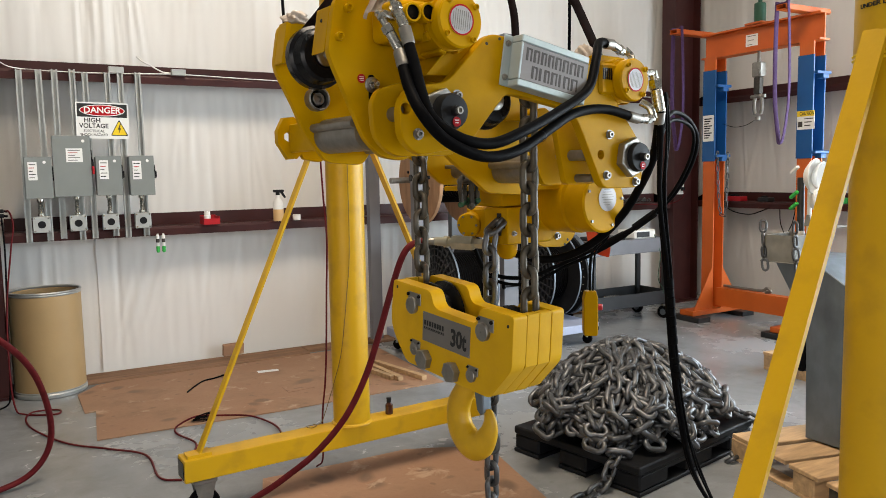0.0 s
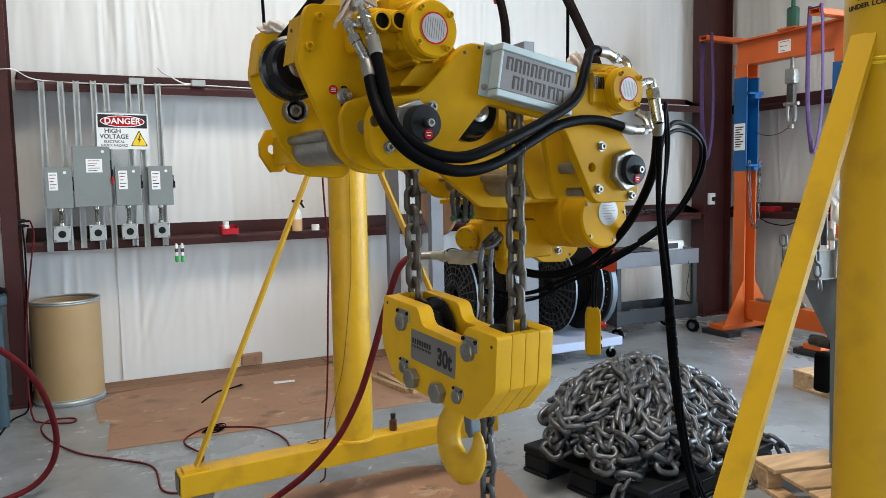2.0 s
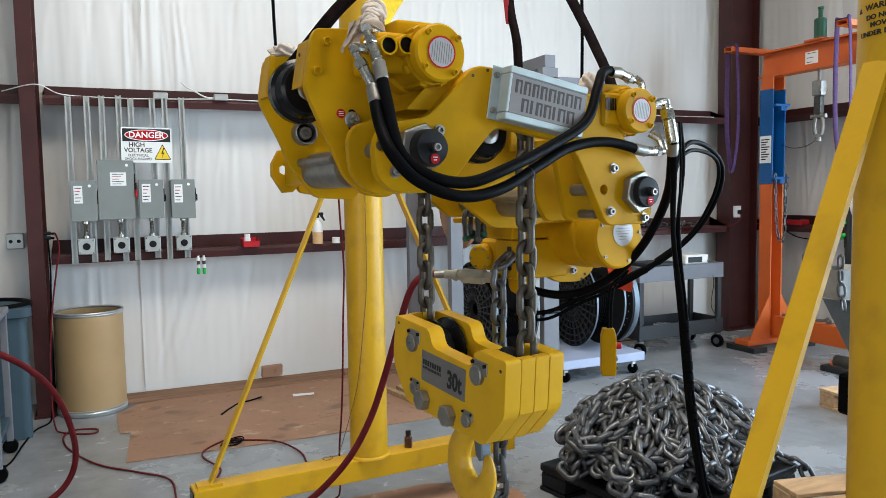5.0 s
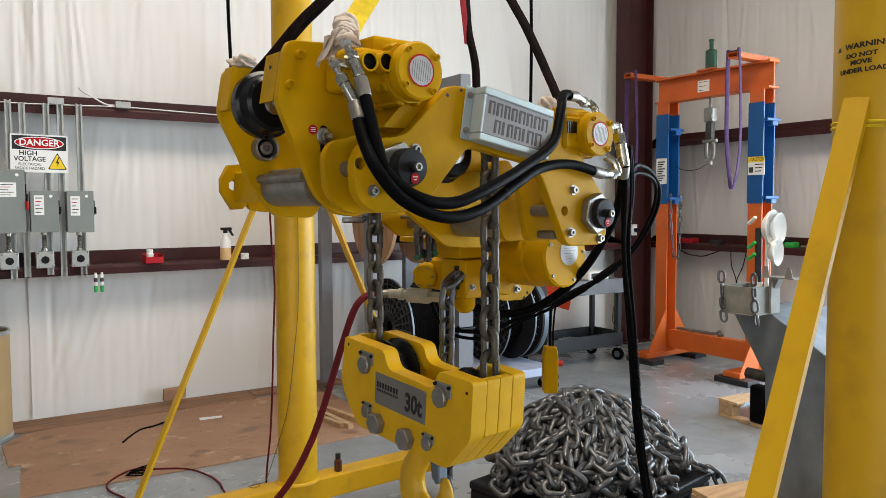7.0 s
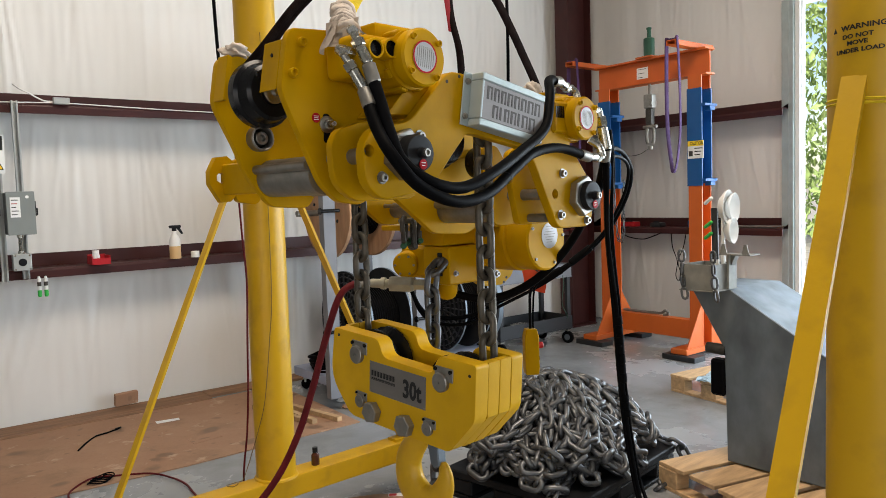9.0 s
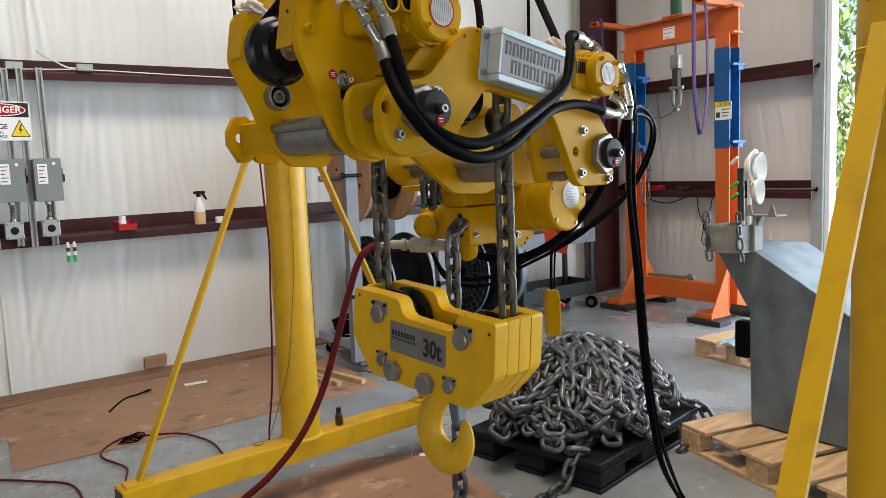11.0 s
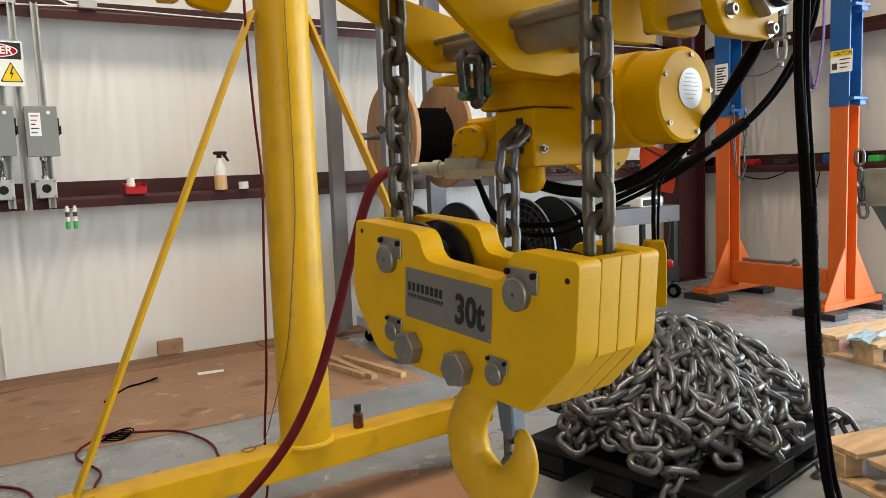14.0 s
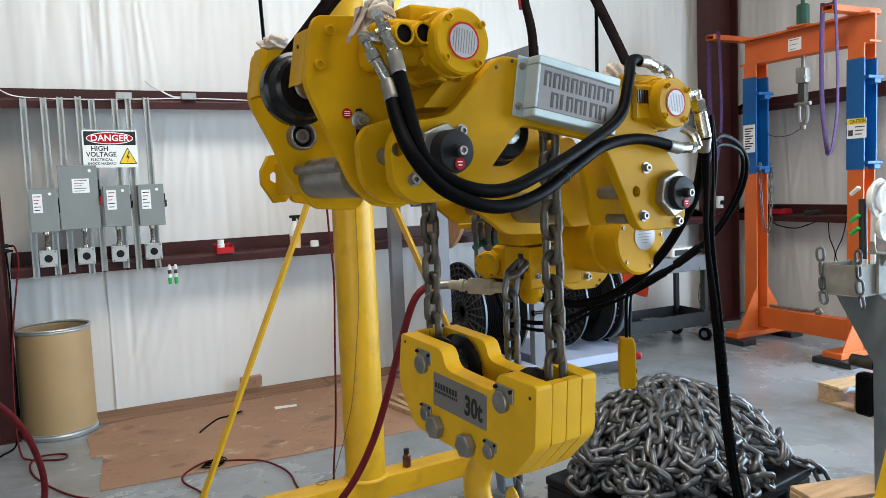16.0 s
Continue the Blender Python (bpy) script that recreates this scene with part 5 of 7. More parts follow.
def link_mesh(name, around, segs, mt, swell=1.0):
    """One welded link, its long axis along x."""
    straight, bow = PITCH / 2 + WIRE - BOW, BOW
    arc = around // 2 - 1
    path = [Vector((side * (straight + bow * math.sin(math.pi * k / arc)), side * bow * math.cos(math.pi * k / arc), 0)) for side in (1, -1) for k in range(arc + 1)]
    around = len(path)
    bm = nb()
    rings = []
    for i, p in enumerate(path):
        t = (path[(i + 1) % around] - path[i - 1]).normalized()
        n = Vector((-t.y, t.x, 0))
        rings.append([bm.verts.new(p + n * WIRE * swell * math.cos(2 * math.pi * k / segs) + Vector((0, 0, WIRE * swell * math.sin(2 * math.pi * k / segs)))) for k in range(segs)])
    for i in range(around):
        a, b = rings[i], rings[(i + 1) % around]
        for k in range(segs):
            bm.faces.new((a[k], a[(k + 1) % segs], b[(k + 1) % segs], b[k]))
    bmesh.ops.recalc_face_normals(bm, faces=bm.faces[:])
    me = bpy.data.meshes.new(name)
    bm.to_mesh(me)
    bm.free()
    me.materials.append(mt)
    for p in me.polygons:
        p.use_smooth = True
    return me


link_data = link_mesh("link", 18, 9, chain_metal, 1.0)
slack_data = link_mesh("slack_link", 18, 9, pile_metal, 1.0)
pile_data = link_mesh("pile_link", 18, 8, pile_metal, 1.08)


def walk_line(points, step):
    """Points at even steps along a polyline."""
    ps = [Vector(p) for p in points]
    out, left = [ps[0]], step
    for a, b in zip(ps, ps[1:]):
        d = (b - a).length
        pos = 0.0
        while d - pos >= left:
            pos += left
            out.append(a + (b - a) * (pos / d))
            left = step
        left -= d - pos
    return out


def link_poses(points, roll, rnd=None, wobble=0.0, step=PITCH):
    ps = walk_line(points, step)
    for i, p in enumerate(ps):
        t = ps[min(i + 1, len(ps) - 1)] - ps[max(i - 1, 0)]
        q = t.to_track_quat("X", "Z").to_matrix().to_4x4()
        w = rnd.gauss(0, wobble) if rnd else 0
        yield Matrix.Translation(p) @ q @ pose(0, 0, 0, roll + 90 * (i % 2) + w, rnd.gauss(0, wobble * 0.3) if rnd else 0, rnd.gauss(0, wobble * 0.3) if rnd else 0)


def chain(name, points, roll, label, group, rnd=None, wobble=0.0, mesh=None):
    top = thing(name, label, "chain", group)
    for m in link_poses(points, roll, rnd, wobble):
        ob = new("link", mesh or link_data)
        ob.parent = top
        ob.matrix_world = m
    return top


def plumb(x, y, z1, z0):
    return [(x, y, z1), (x, y, z0)]


chain("load_chain", plumb(3.614, 4.379, 1.83, 1.115), 86, "heavy dull steel load chain running up into the hoist", "load chains")
chain("load_chain", plumb(3.529, 4.965, 1.66, 1.16), 80, "heavy dull steel load chain running up into the hoist", "load chains")
slack = [(3.905, 4.93, 1.37), (3.85, 4.923, 1.366), (3.818, 4.919, 1.335), (3.811, 4.918, 1.27), (3.808, 4.918, 0.9), (3.805, 4.918, 0.4), (3.81, 4.93, 0.10), (3.84, 4.96, 0.03), (3.93, 5.03, 0.016), (4.06, 5.09, 0.016), (4.20, 5.10, 0.016),
         (4.38, 5.11, 0.012), (4.53, 5.14, 0.02), (4.61, 5.15, 0.04), (4.66, 5.155, 0.12), (4.72, 5.165, 0.178), (4.80, 5.19, 0.178), (4.90, 5.22, 0.185), (5.01, 5.25, 0.21), (5.12, 5.265, 0.25), (5.22, 5.275, 0.28)]
chain("slack_chain", spline(slack, 6), 78, "heavy dull steel slack chain falling to the floor", "load chains", random.Random(3), 5, slack_data)

# ---------------------------------------------------------------- black pallet and the heap of chain
E1, E2 = Vector((0.983, 0.184, 0)), Vector((-0.184, 0.983, 0))
PN = Vector((4.70, 5.0, 0))
PM = Matrix((E1, E2, Vector((0, 0, 1)))).transposed().to_4x4()
PM.translation = PN
pallet = thing("plastic_pallet", "black plastic pallet under a heap of chain", "pallet")
part("deck", box(nb(), (0, 0, 0.105), (1.07, 0.85, 0.15), PM, bevel=0.012, segs=3), black_plastic, pallet)
for i in range(3):
    for j in range(3):
        x, y = (0.0, 0.41, 0.82)[i], (0.0, 0.33, 0.66)[j]
        part("foot", box(nb(), (x + 0.004, y + 0.004, 0.022), (x + 0.246, y + 0.186, 0.105), PM, bevel=0.01), black_plastic, pallet)
for j in range(3):
    y = (0.0, 0.33, 0.66)[j]
    part("runner", box(nb(), (0, y, 0.0), (1.07, y + 0.19, 0.022), PM, bevel=0.004), black_plastic, pallet)
for y in (0.006, 0.834):
    part("rim_rib", box(nb(), (0.03, y, 0.085), (1.04, y + 0.01, 0.105), PM), black_plastic, pallet, smooth=0)

HC = Vector((5.15, 5.56, 0))


def heap(p):
    """The heap's height without its top strands, and the distance from its middle, 1 at the foot."""
    d = Vector((p.x, p.y, 0)) - HC
    a, b = d.dot(E1) / 0.64, d.dot(E2) / 0.46
    r = math.hypot(a, b)
    lumps = 0.07 * noise.noise(Vector((p.x * 4.5, p.y * 4.5, 2))) + 0.07 * noise.noise(Vector((p.x * 2.6, p.y * 2.6, 7)))
    return 0.150 + 0.40 * max(0.0, 1 - math.hypot(a - 0.03, b - 0.08)) ** 0.9 + lumps * min(1, max(0, 1.1 - r)), r


pile = thing("chain_heap", "large heap of heavy grey steel hoist chain on a black pallet", "chain heap")
# black sheet added under the links, so the gaps between them read as shade
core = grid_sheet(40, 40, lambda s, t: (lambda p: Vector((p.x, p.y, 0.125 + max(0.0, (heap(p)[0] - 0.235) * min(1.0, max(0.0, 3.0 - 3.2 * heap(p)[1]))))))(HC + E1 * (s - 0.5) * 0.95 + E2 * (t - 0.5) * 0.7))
part("gap_shade_sheet", core, black_plastic, pile, "black filler sheet standing for shade between the links")
# strands laid one over another: each link rests on what lies under it
CELL, NX, NY, BIG = 0.012, 130, 110, 1.18
level = np.array([[max(0.155, heap(HC + E1 * (i - NX / 2) * CELL + E2 * (j - NY / 2) * CELL)[0]) for j in range(NY)] for i in range(NX)])
rnd = random.Random(17)
placed = []
for strand in range(62):
    a, rr = rnd.uniform(0, 2 * math.pi), rnd.random() ** 0.45 * 0.97
    drape = strand >= 50
    if drape:
        a, rr = rnd.uniform(0, 2 * math.pi), 0.12 + 0.2 * rnd.random()
    p = HC + E1 * 0.60 * rr * math.cos(a) + E2 * 0.43 * rr * math.sin(a)
    heading, bend = (math.atan2(p.y - HC.y, p.x - HC.x) + rnd.gauss(0, 0.5) if drape else rnd.uniform(0, 2 * math.pi)), 0.0
    spots = []
    for k in range(rnd.randint(10, 22)):
        d = p - HC
        i, j = int(d.dot(E1) / CELL + NX / 2), int(d.dot(E2) / CELL + NY / 2)
        i, j = min(NX - 5, max(4, i)), min(NY - 5, max(4, j))
        near = level[i - 2:i + 3, j - 2:j + 3]
        spots.append([Vector((p.x, p.y, 0.55 * near.max() + 0.45 * near.mean() + 0.012)), i, j])
        bend = bend * 0.75 + rnd.gauss(0, 0.16 if drape else 0.30)
        heading += bend
        if heap(p)[1] > 0.92:
            want = math.atan2(HC.y - p.y, HC.x - p.x)
            heading += 0.8 * math.atan2(math.sin(want - heading), math.cos(want - heading))
        p = p + Vector((math.cos(heading), math.sin(heading), 0)) * PITCH * BIG
    for k, (q, i, j) in enumerate(spots):
        q.z = 0.5 * q.z + 0.25 * spots[max(0, k - 1)][0].z + 0.25 * spots[min(len(spots) - 1, k + 1)][0].z
        level[i - 2:i + 3, j - 2:j + 3] = np.maximum(level[i - 2:i + 3, j - 2:j + 3], q.z + 0.004)
    placed += [m @ Matrix.Diagonal((BIG, BIG, BIG, 1)) for m in link_poses([q for q, i, j in spots], 45 + rnd.gauss(0, 14), rnd, 13, PITCH * BIG)]
# the front of the heap comes first
placed.sort(key=lambda m: m.translation.x * 0.55 + m.translation.y * 0.83 - m.translation.z * 0.9)
for m in placed[:300]:
    ob = new("link", pile_data)
    ob.parent = pile
    ob.matrix_world = m
rest_v, rest_f = [], []
base_v = [v.co.copy() for v in pile_data.vertices]
base_f = [tuple(p.vertices) for p in pile_data.polygons]
for m in placed[300:]:
    o = len(rest_v)
    rest_v += [tuple(m @ c) for c in base_v]
    rest_f += [tuple(i + o for i in f) for f in base_f]
rest = bpy.data.meshes.new("chain_link")
rest.from_pydata(rest_v, [], rest_f)
rest.materials.append(pile_metal)
for p in rest.polygons:
    p.use_smooth = True
rest_ob = new("chain_link", rest)
rest_ob.parent = pile
tagged(rest_ob, kind="stuff")
# tail of chain over the pallet's far corner
chain("chain_tail", spline([(5.42, 5.42, 0.40), (5.52, 5.36, 0.31), (5.62, 5.30, 0.225), (5.70, 5.24, 0.178), (5.755, 5.18, 0.15), (5.775, 5.14, 0.08), (5.74, 5.10, 0.022), (5.63, 5.09, 0.016), (5.52, 5.10, 0.016), (5.42, 5.07, 0.016)], 6), 30,
      "end of the heavy chain hanging off the pallet", "load chains", random.Random(8), 8, slack_data)

# ---------------------------------------------------------------- electrical stand on the north wall
STR_Y = 8.735
for k, x in enumerate((2.235, 2.385, 2.462, 2.604, 2.690, 2.832, 2.918, 3.06)):
    strut = thing("strut_channel", "galvanised steel strut channel fixed across the wall rails", "strut", "strut channels")
    bm = nb()
    z0, z1 = 1.125 + 0.01 * (k % 3), 2.392 + 0.006 * ((k * 5) % 4)
    m = Matrix.Translation((x - 0.018, 0, 0)) @ pose(0, 0, 0, 0, random.Random(k).uniform(-0.4, 0.4), 0)
    box(bm, (-0.021, STR_Y, z0), (-0.0185, STR_Y + 0.038, z1), m)
    box(bm, (0.0185, STR_Y, z0), (0.021, STR_Y + 0.038, z1), m)
    box(bm, (-0.021, STR_Y + 0.036, z0), (0.021, STR_Y + 0.038, z1), m)
    box(bm, (-0.021, STR_Y - 0.002, z0), (-0.010, STR_Y, z1), m)
    box(bm, (0.010, STR_Y - 0.002, z0), (0.021, STR_Y, z1), m)
    part("channel", bm, strut_zinc, strut, smooth=0)


def label_bars(origin, w, h, parent, rows=5, red=True):
    """A printed label: paper with bars where print cannot be read."""
    lab = part("label", box(nb(), (0, -0.0012, 0), (w, 0, h), origin), white_paper, parent, "white printed label", smooth=0)
    for k in range(rows):
        z = h * (0.86 - 0.72 * k / max(1, rows - 1))
        part("print_line", box(nb(), (w * 0.12, -0.0018, z - h * 0.022), (w * (0.85 - 0.15 * (k % 3)), -0.0013, z + h * 0.022), origin),
             red_ink if red and k % 4 == 1 else black_ink, lab, smooth=0)


def disconnect(x0, x1, z0, z1, label_at, red_handle):
    sw = thing("safety_switch", "grey enamelled electrical safety switch box with side handle", "switch box", "safety switches")
    y0, y1 = 8.575, 8.732
    bm = nb()
    box(bm, (x0, y0 + 0.012, z0), (x1, y1, z1), bevel=0.004)
    part("enclosure", bm, grey_box, sw)
    door = part("switch_door", box(nb(), (x0 - 0.003, y0, z0 - 0.003), (x1 + 0.003, y0 + 0.0115, z1 + 0.003), bevel=0.004, segs=2), grey_box, sw)
    bm = nb()
    box(bm, (x1 + 0.0035, y0 + 0.02, z0 + (z1 - z0) * 0.42), (x1 + 0.012, y0 + 0.055, z0 + (z1 - z0) * 0.78), bevel=0.003)
    box(bm, (x1 + 0.012, y0 + 0.005, z0 + (z1 - z0) * 0.44), (x1 + 0.020, y0 + 0.025, z0 + (z1 - z0) * 0.62), Matrix.Translation((0, 0, 0)), bevel=0.003)
    handle = part("switch_handle", bm, black_plastic, sw, "black side handle")
    if red_handle:
        part("handle_grip", box(nb(), (x1 + 0.006, y0 - 0.02, z0 + (z1 - z0) * 0.36), (x1 + 0.022, y0 + 0.022, z0 + (z1 - z0) * 0.50), bevel=0.005), red_plastic, handle, "red grip")
    lx, lz, lw, lh = label_at
    label_bars(Matrix.Translation((x0 + lx, y0 - 0.0005, z0 + lz)), lw, lh, door)
    bm = nb()
    lathe(bm, [(0, 0.0012), (0.011, 0.0012), (0.011, 0)], along((x1 - 0.045, y0 - 0.0003, z1 - 0.035), (x1 - 0.045, 0, z1 - 0.035)), 16)
    part("round_mark", bm, white_paper, door)
    # flexible conduit down to the outlet box
    cx = (x0 + x1) / 2 + (0.0 if not red_handle else 0.02)
    out = thing("outlet_box", "zinc outlet box with a dark knockout under the switch", "outlet box", "outlet boxes")
    oz = 1.262
    part("outlet_body", box(nb(), (cx - 0.058, 8.655, oz - 0.06), (cx + 0.058, 8.732, oz + 0.06), bevel=0.006, segs=2), strut_zinc, out)
    bm = nb()
    lathe(bm, [(0, 0.004), (0.022, 0.004), (0.027, 0.003), (0.027, 0)], along((cx, 8.655, oz), (cx, 0, oz)), 20)
    part("knockout", bm, black_plastic, out)
    for sx in (-1, 1):
        for sz in (-1, 1):
            bm = nb()
            lathe(bm, [(0.007, 0), (0.006, 0.003), (0, 0.004)], along((cx + sx * 0.046, 8.6548, oz + sz * 0.048), (cx + sx * 0.046, 0, oz + sz * 0.048)), 8)
            part("cover_screw", bm, zinc, out)
    bm = nb()
    prof = []
    zz0, zz1 = oz + 0.061, z0 - 0.004
    n = 12
    for k in range(n + 1):
        zz = zz0 + (zz1 - zz0) * k / n
        prof += [(0.0135, zz), (0.016, zz + 0.003)]
    lathe(bm, [(0.022, zz0), (0.022, zz0 + 0.02)] + [q for q in prof if zz0 + 0.02 < q[1] < zz1 - 0.022] + [(0.022, zz1 - 0.02), (0.022, zz1)], Matrix.Translation((cx, 8.69, 0)), 16)
    tagged(part("flexible_conduit", bm, zinc, smooth=20), "short corrugated metal conduit between switch and outlet", "conduit", "conduits")


disconnect(2.222, 2.394, 1.458, 1.752, (0.02, 0.13, 0.058, 0.13), False)
disconnect(2.408, 2.655, 1.466, 1.905, (0.085, 0.25, 0.11, 0.10), True)
disconnect(2.690, 2.862, 1.468, 1.757, (0.02, 0.12, 0.062, 0.14), False)
disconnect(2.922, 3.094, 1.462, 1.758, (0.02, 0.12, 0.062, 0.14), False)

# danger sign
DS = Matrix.Translation((2.766, 8.716, 2.031)) @ pose(0, 0, 0, 0, 0.8, 0)
danger = thing("danger_sign", "white rectangular high voltage danger sign with red oval header", "warning sign")
part("sign_board", prism(nb(), rounded([(-0.184, 0.136), (0.184, 0.136), (0.184, -0.136), (-0.184, -0.136)], 0.012), -0.003, 0.0, DS), white_paper, danger)
part("black_header", prism(nb(), [(-0.174, 0.126), (0.174, 0.126), (0.174, 0.026), (-0.174, 0.026)], -0.0038, -0.0031, DS), black_ink, danger, smooth=0)
oval = [(0.158 * math.cos(a), 0.076 + 0.044 * math.sin(a)) for a in [2 * math.pi * k / 36 for k in range(36)]]
part("white_oval", prism(nb(), oval, -0.0045, -0.0039, DS), white_paper, danger, smooth=0)
part("red_oval", prism(nb(), [(x * 0.96, 0.076 + (z - 0.076) * 0.86) for x, z in oval], -0.0051, -0.0046, DS), red_ink, danger, smooth=0)


def sign_text(text, size, x, z, y, mt, parent, base, squeeze=1.0, bold=0.0):
    m = base @ facing((x, y, z), (1, 0, 0), (0, 0, 1))
    return lettering("sign_text", text, size, m, mt, parent, 0.0003, squeeze, bold)


sign_text("DANGER", 0.064, 0, 0.076, -0.0056, white_paper, danger, DS, 1.0, 0.0014)
sign_text("HIGH", 0.048, -0.072, 0.0, -0.0036, black_ink, danger, DS, 1.0, 0.001)
sign_text("VOLTAGE", 0.048, -0.062, -0.042, -0.0036, black_ink, danger, DS, 0.95, 0.001)
sign_text("ELECTRICAL", 0.027, -0.062, -0.08, -0.0036, black_ink, danger, DS, 0.98, 0.0004)
sign_text("SHOCK HAZARD", 0.027, -0.062, -0.108, -0.0036, black_ink, danger, DS, 0.92, 0.0004)
tri = [(0.115, 0.012), (0.178, -0.112), (0.052, -0.112)]
part("triangle_edge", prism(nb(), rounded(tri, 0.012), -0.0036, -0.0031, DS), black_ink, danger, smooth=0)
part("triangle", prism(nb(), [(0.115 + (x - 0.115) * 0.86, -0.07 + (z + 0.07) * 0.86) for x, z in rounded(tri, 0.012)], -0.0042, -0.0037, DS), yellow_ink, danger, smooth=0)
part("bolt_mark", prism(nb(), [(0.122, -0.018), (0.104, -0.066), (0.116, -0.064), (0.108, -0.1), (0.128, -0.054), (0.116, -0.056), (0.128, -0.02)], -0.0048, -0.0043, DS), black_ink, danger, smooth=0)

# conduit and boxes along the upper rail
cable("surface_conduit", [(1.8, 8.765, 2.415), (2.05, 8.40, 2.425), (2.2, 8.76, 2.405), (2.6, 8.762, 2.392), (3.0, 8.764, 2.40), (3.4, 8.765, 2.41), (4.2, 8.766, 2.395), (5.6, 8.767, 2.39), (8.6, 8.767, 2.40)], 0.004, white_plastic, "thin white cable running along the upper rail", "cable")
for x0, x1, z0, mt in ((2.83, 2.94, 2.395, strut_zinc), (3.29, 3.40, 2.398, strut_zinc)):
    jb = part("junction_box", box(nb(), (x0, 8.735, z0), (x1, 8.774, z0 + 0.05), bevel=0.004), mt)
    tagged(jb, "small zinc junction box on the upper rail", "junction box", "junction boxes")
cable("loose_cable", [(3.06, 8.90, 2.55), (3.09, 8.80, 2.50), (3.14, 8.765, 2.47), (3.19, 8.765, 2.44), (3.24, 8.765, 2.42), (3.29, 8.765, 2.418)], 0.006, white_plastic, "loose white cable end over the upper rail", "cable")
for k, x in enumerate((3.118, 3.162)):
    mk = thing("paint_marker", "pale paint marker with green cap hung on the rail", "marker", "paint markers")
    bm = nb()
    lathe(bm, [(0, 0), (0.013, 0.0), (0.013, 0.085), (0.009, 0.09), (0.009, 0.1), (0, 0.1)], Matrix.Translation((x, 8.755, 1.045)), 14)
    part("barrel", bm, white_plastic, mk)
    bm = nb()
    lathe(bm, [(0, -0.05), (0.009, -0.05), (0.014, -0.04), (0.014, 0.0), (0, 0.001)], Matrix.Translation((x, 8.755, 1.044)), 14)
    part("marker_cap", bm, green_plastic, mk)
    part("band", lathe(nb(), [(0.0133, 0.03), (0.0136, 0.03), (0.0136, 0.06), (0.0133, 0.06)], Matrix.Translation((x, 8.755, 1.045)), 14), dark_ink, mk)

# small things on the lower rail
tub = thing("parts_bin", "small red plastic parts bin on the wall rail", "bin")
bm = nb()
box(bm, (3.475, 8.70, 1.202), (3.605, 8.86, 1.208))
box(bm, (3.475, 8.70, 1.208), (3.605, 8.704, 1.250))
box(bm, (3.475, 8.856, 1.208), (3.605, 8.86, 1.275))
box(bm, (3.475, 8.704, 1.208), (3.479, 8.856, 1.268))
box(bm, (3.601, 8.704, 1.208), (3.605, 8.856, 1.268))
part("bin_shell", bm, red_plastic, tub, smooth=0)
jar = thing("plastic_jar", "small white plastic jar standing in the red bin", "jar")
part("jar_body", lathe(nb(), [(0, 1.209), (0.028, 1.209), (0.028, 1.272), (0.022, 1.28)], Matrix.Translation((3.515, 8.76, 0)), 18), white_plastic, jar)
part("jar_lid", lathe(nb(), [(0.025, 1.28), (0.025, 1.308), (0, 1.309)], Matrix.Translation((3.515, 8.76, 0)), 18), white_plastic, jar)
sp = thing("spray_bottle", "clear plastic spray bottle half full of amber liquid with black trigger", "spray bottle")
SB = Matrix.Translation((4.105, 8.725, 1.203))
part("liquid", lathe(nb(), [(0, 0), (0.042, 0), (0.044, 0.006), (0.044, 0.10)], SB, 22), amber, sp)
part("bottle_shell", lathe(nb(), [(0.044, 0.1005), (0.043, 0.15), (0.03, 0.18), (0.016, 0.2), (0.015, 0.222)], SB, 22), white_plastic, sp)
bm = nb()
box(bm, (-0.04, -0.012, 0.245), (0.055, 0.012, 0.268), SB, bevel=0.006)
prism(bm, [(0.02, 0.246), (0.045, 0.246), (0.07, 0.2), (0.058, 0.195)], -0.008, 0.008, SB)
lathe(bm, [(0.018, 0.222), (0.018, 0.245)], SB, 16)
part("trigger_head", bm, black_plastic, sp)
cp = thing("white_cap", "round white plastic cap on the wall rail", "cap")
part("cap_shell", lathe(nb(), [(0, 0), (0.034, 0), (0.034, 0.045), (0.03, 0.05), (0, 0.05)], Matrix.Translation((4.27, 8.74, 1.202)), 22), white_plastic, cp)

# ---------------------------------------------------------------- floor things by the north wall
drum = thing("fibre_drum", "tall open tan fibre drum with bright steel rims", "drum")
DM = Matrix.Translation((2.294, 8.705, 0)) @ Matrix.Diagonal((1.035, 1.035, 1.02, 1))
part("drum_wall", lathe(nb(), [(0.2322, 0.02), (0.2344, 0.02), (0.2344, 0.745), (0.2257, 0.745), (0.2257, 0.03), (0, 0.03)], DM, 48), drum_board, drum)
part("drum_inside", lathe(nb(), [(0.2248, 0.74), (0.2248, 0.034), (0, 0.034)], DM, 48), drum_inside, drum, "brown inside of the drum")
part("top_rim", lathe(nb(), [(0.2246, 0.752), (0.2224, 0.758), (0.2289, 0.765), (0.2376, 0.764), (0.2420, 0.757), (0.2376, 0.749), (0.2398, 0.742), (0.2365, 0.734), (0.2349, 0.733)], DM, 48), strut_zinc, drum)
part("bottom_rim", lathe(nb(), [(0.2349, 0.048), (0.2387, 0.045), (0.2360, 0.036), (0.2420, 0.026), (0.2387, 0.004), (0.2300, 0.0), (0, 0.0)], DM, 48), strut_zinc, drum)


def flat_sheet(name, outline, z, label, category, seed, mt=cardboard, thick=0.007):
    bm = nb()
    tr = Matrix(((1, 0, 0, 0), (0, 0, 1, 0), (0, 1, 0, 0), (0, 0, 0, 1)))
    prism(bm, outline, z, z + thick, tr)
    ob = part(name, bm, mt, smooth=0)
    return tagged(ob, label, category)


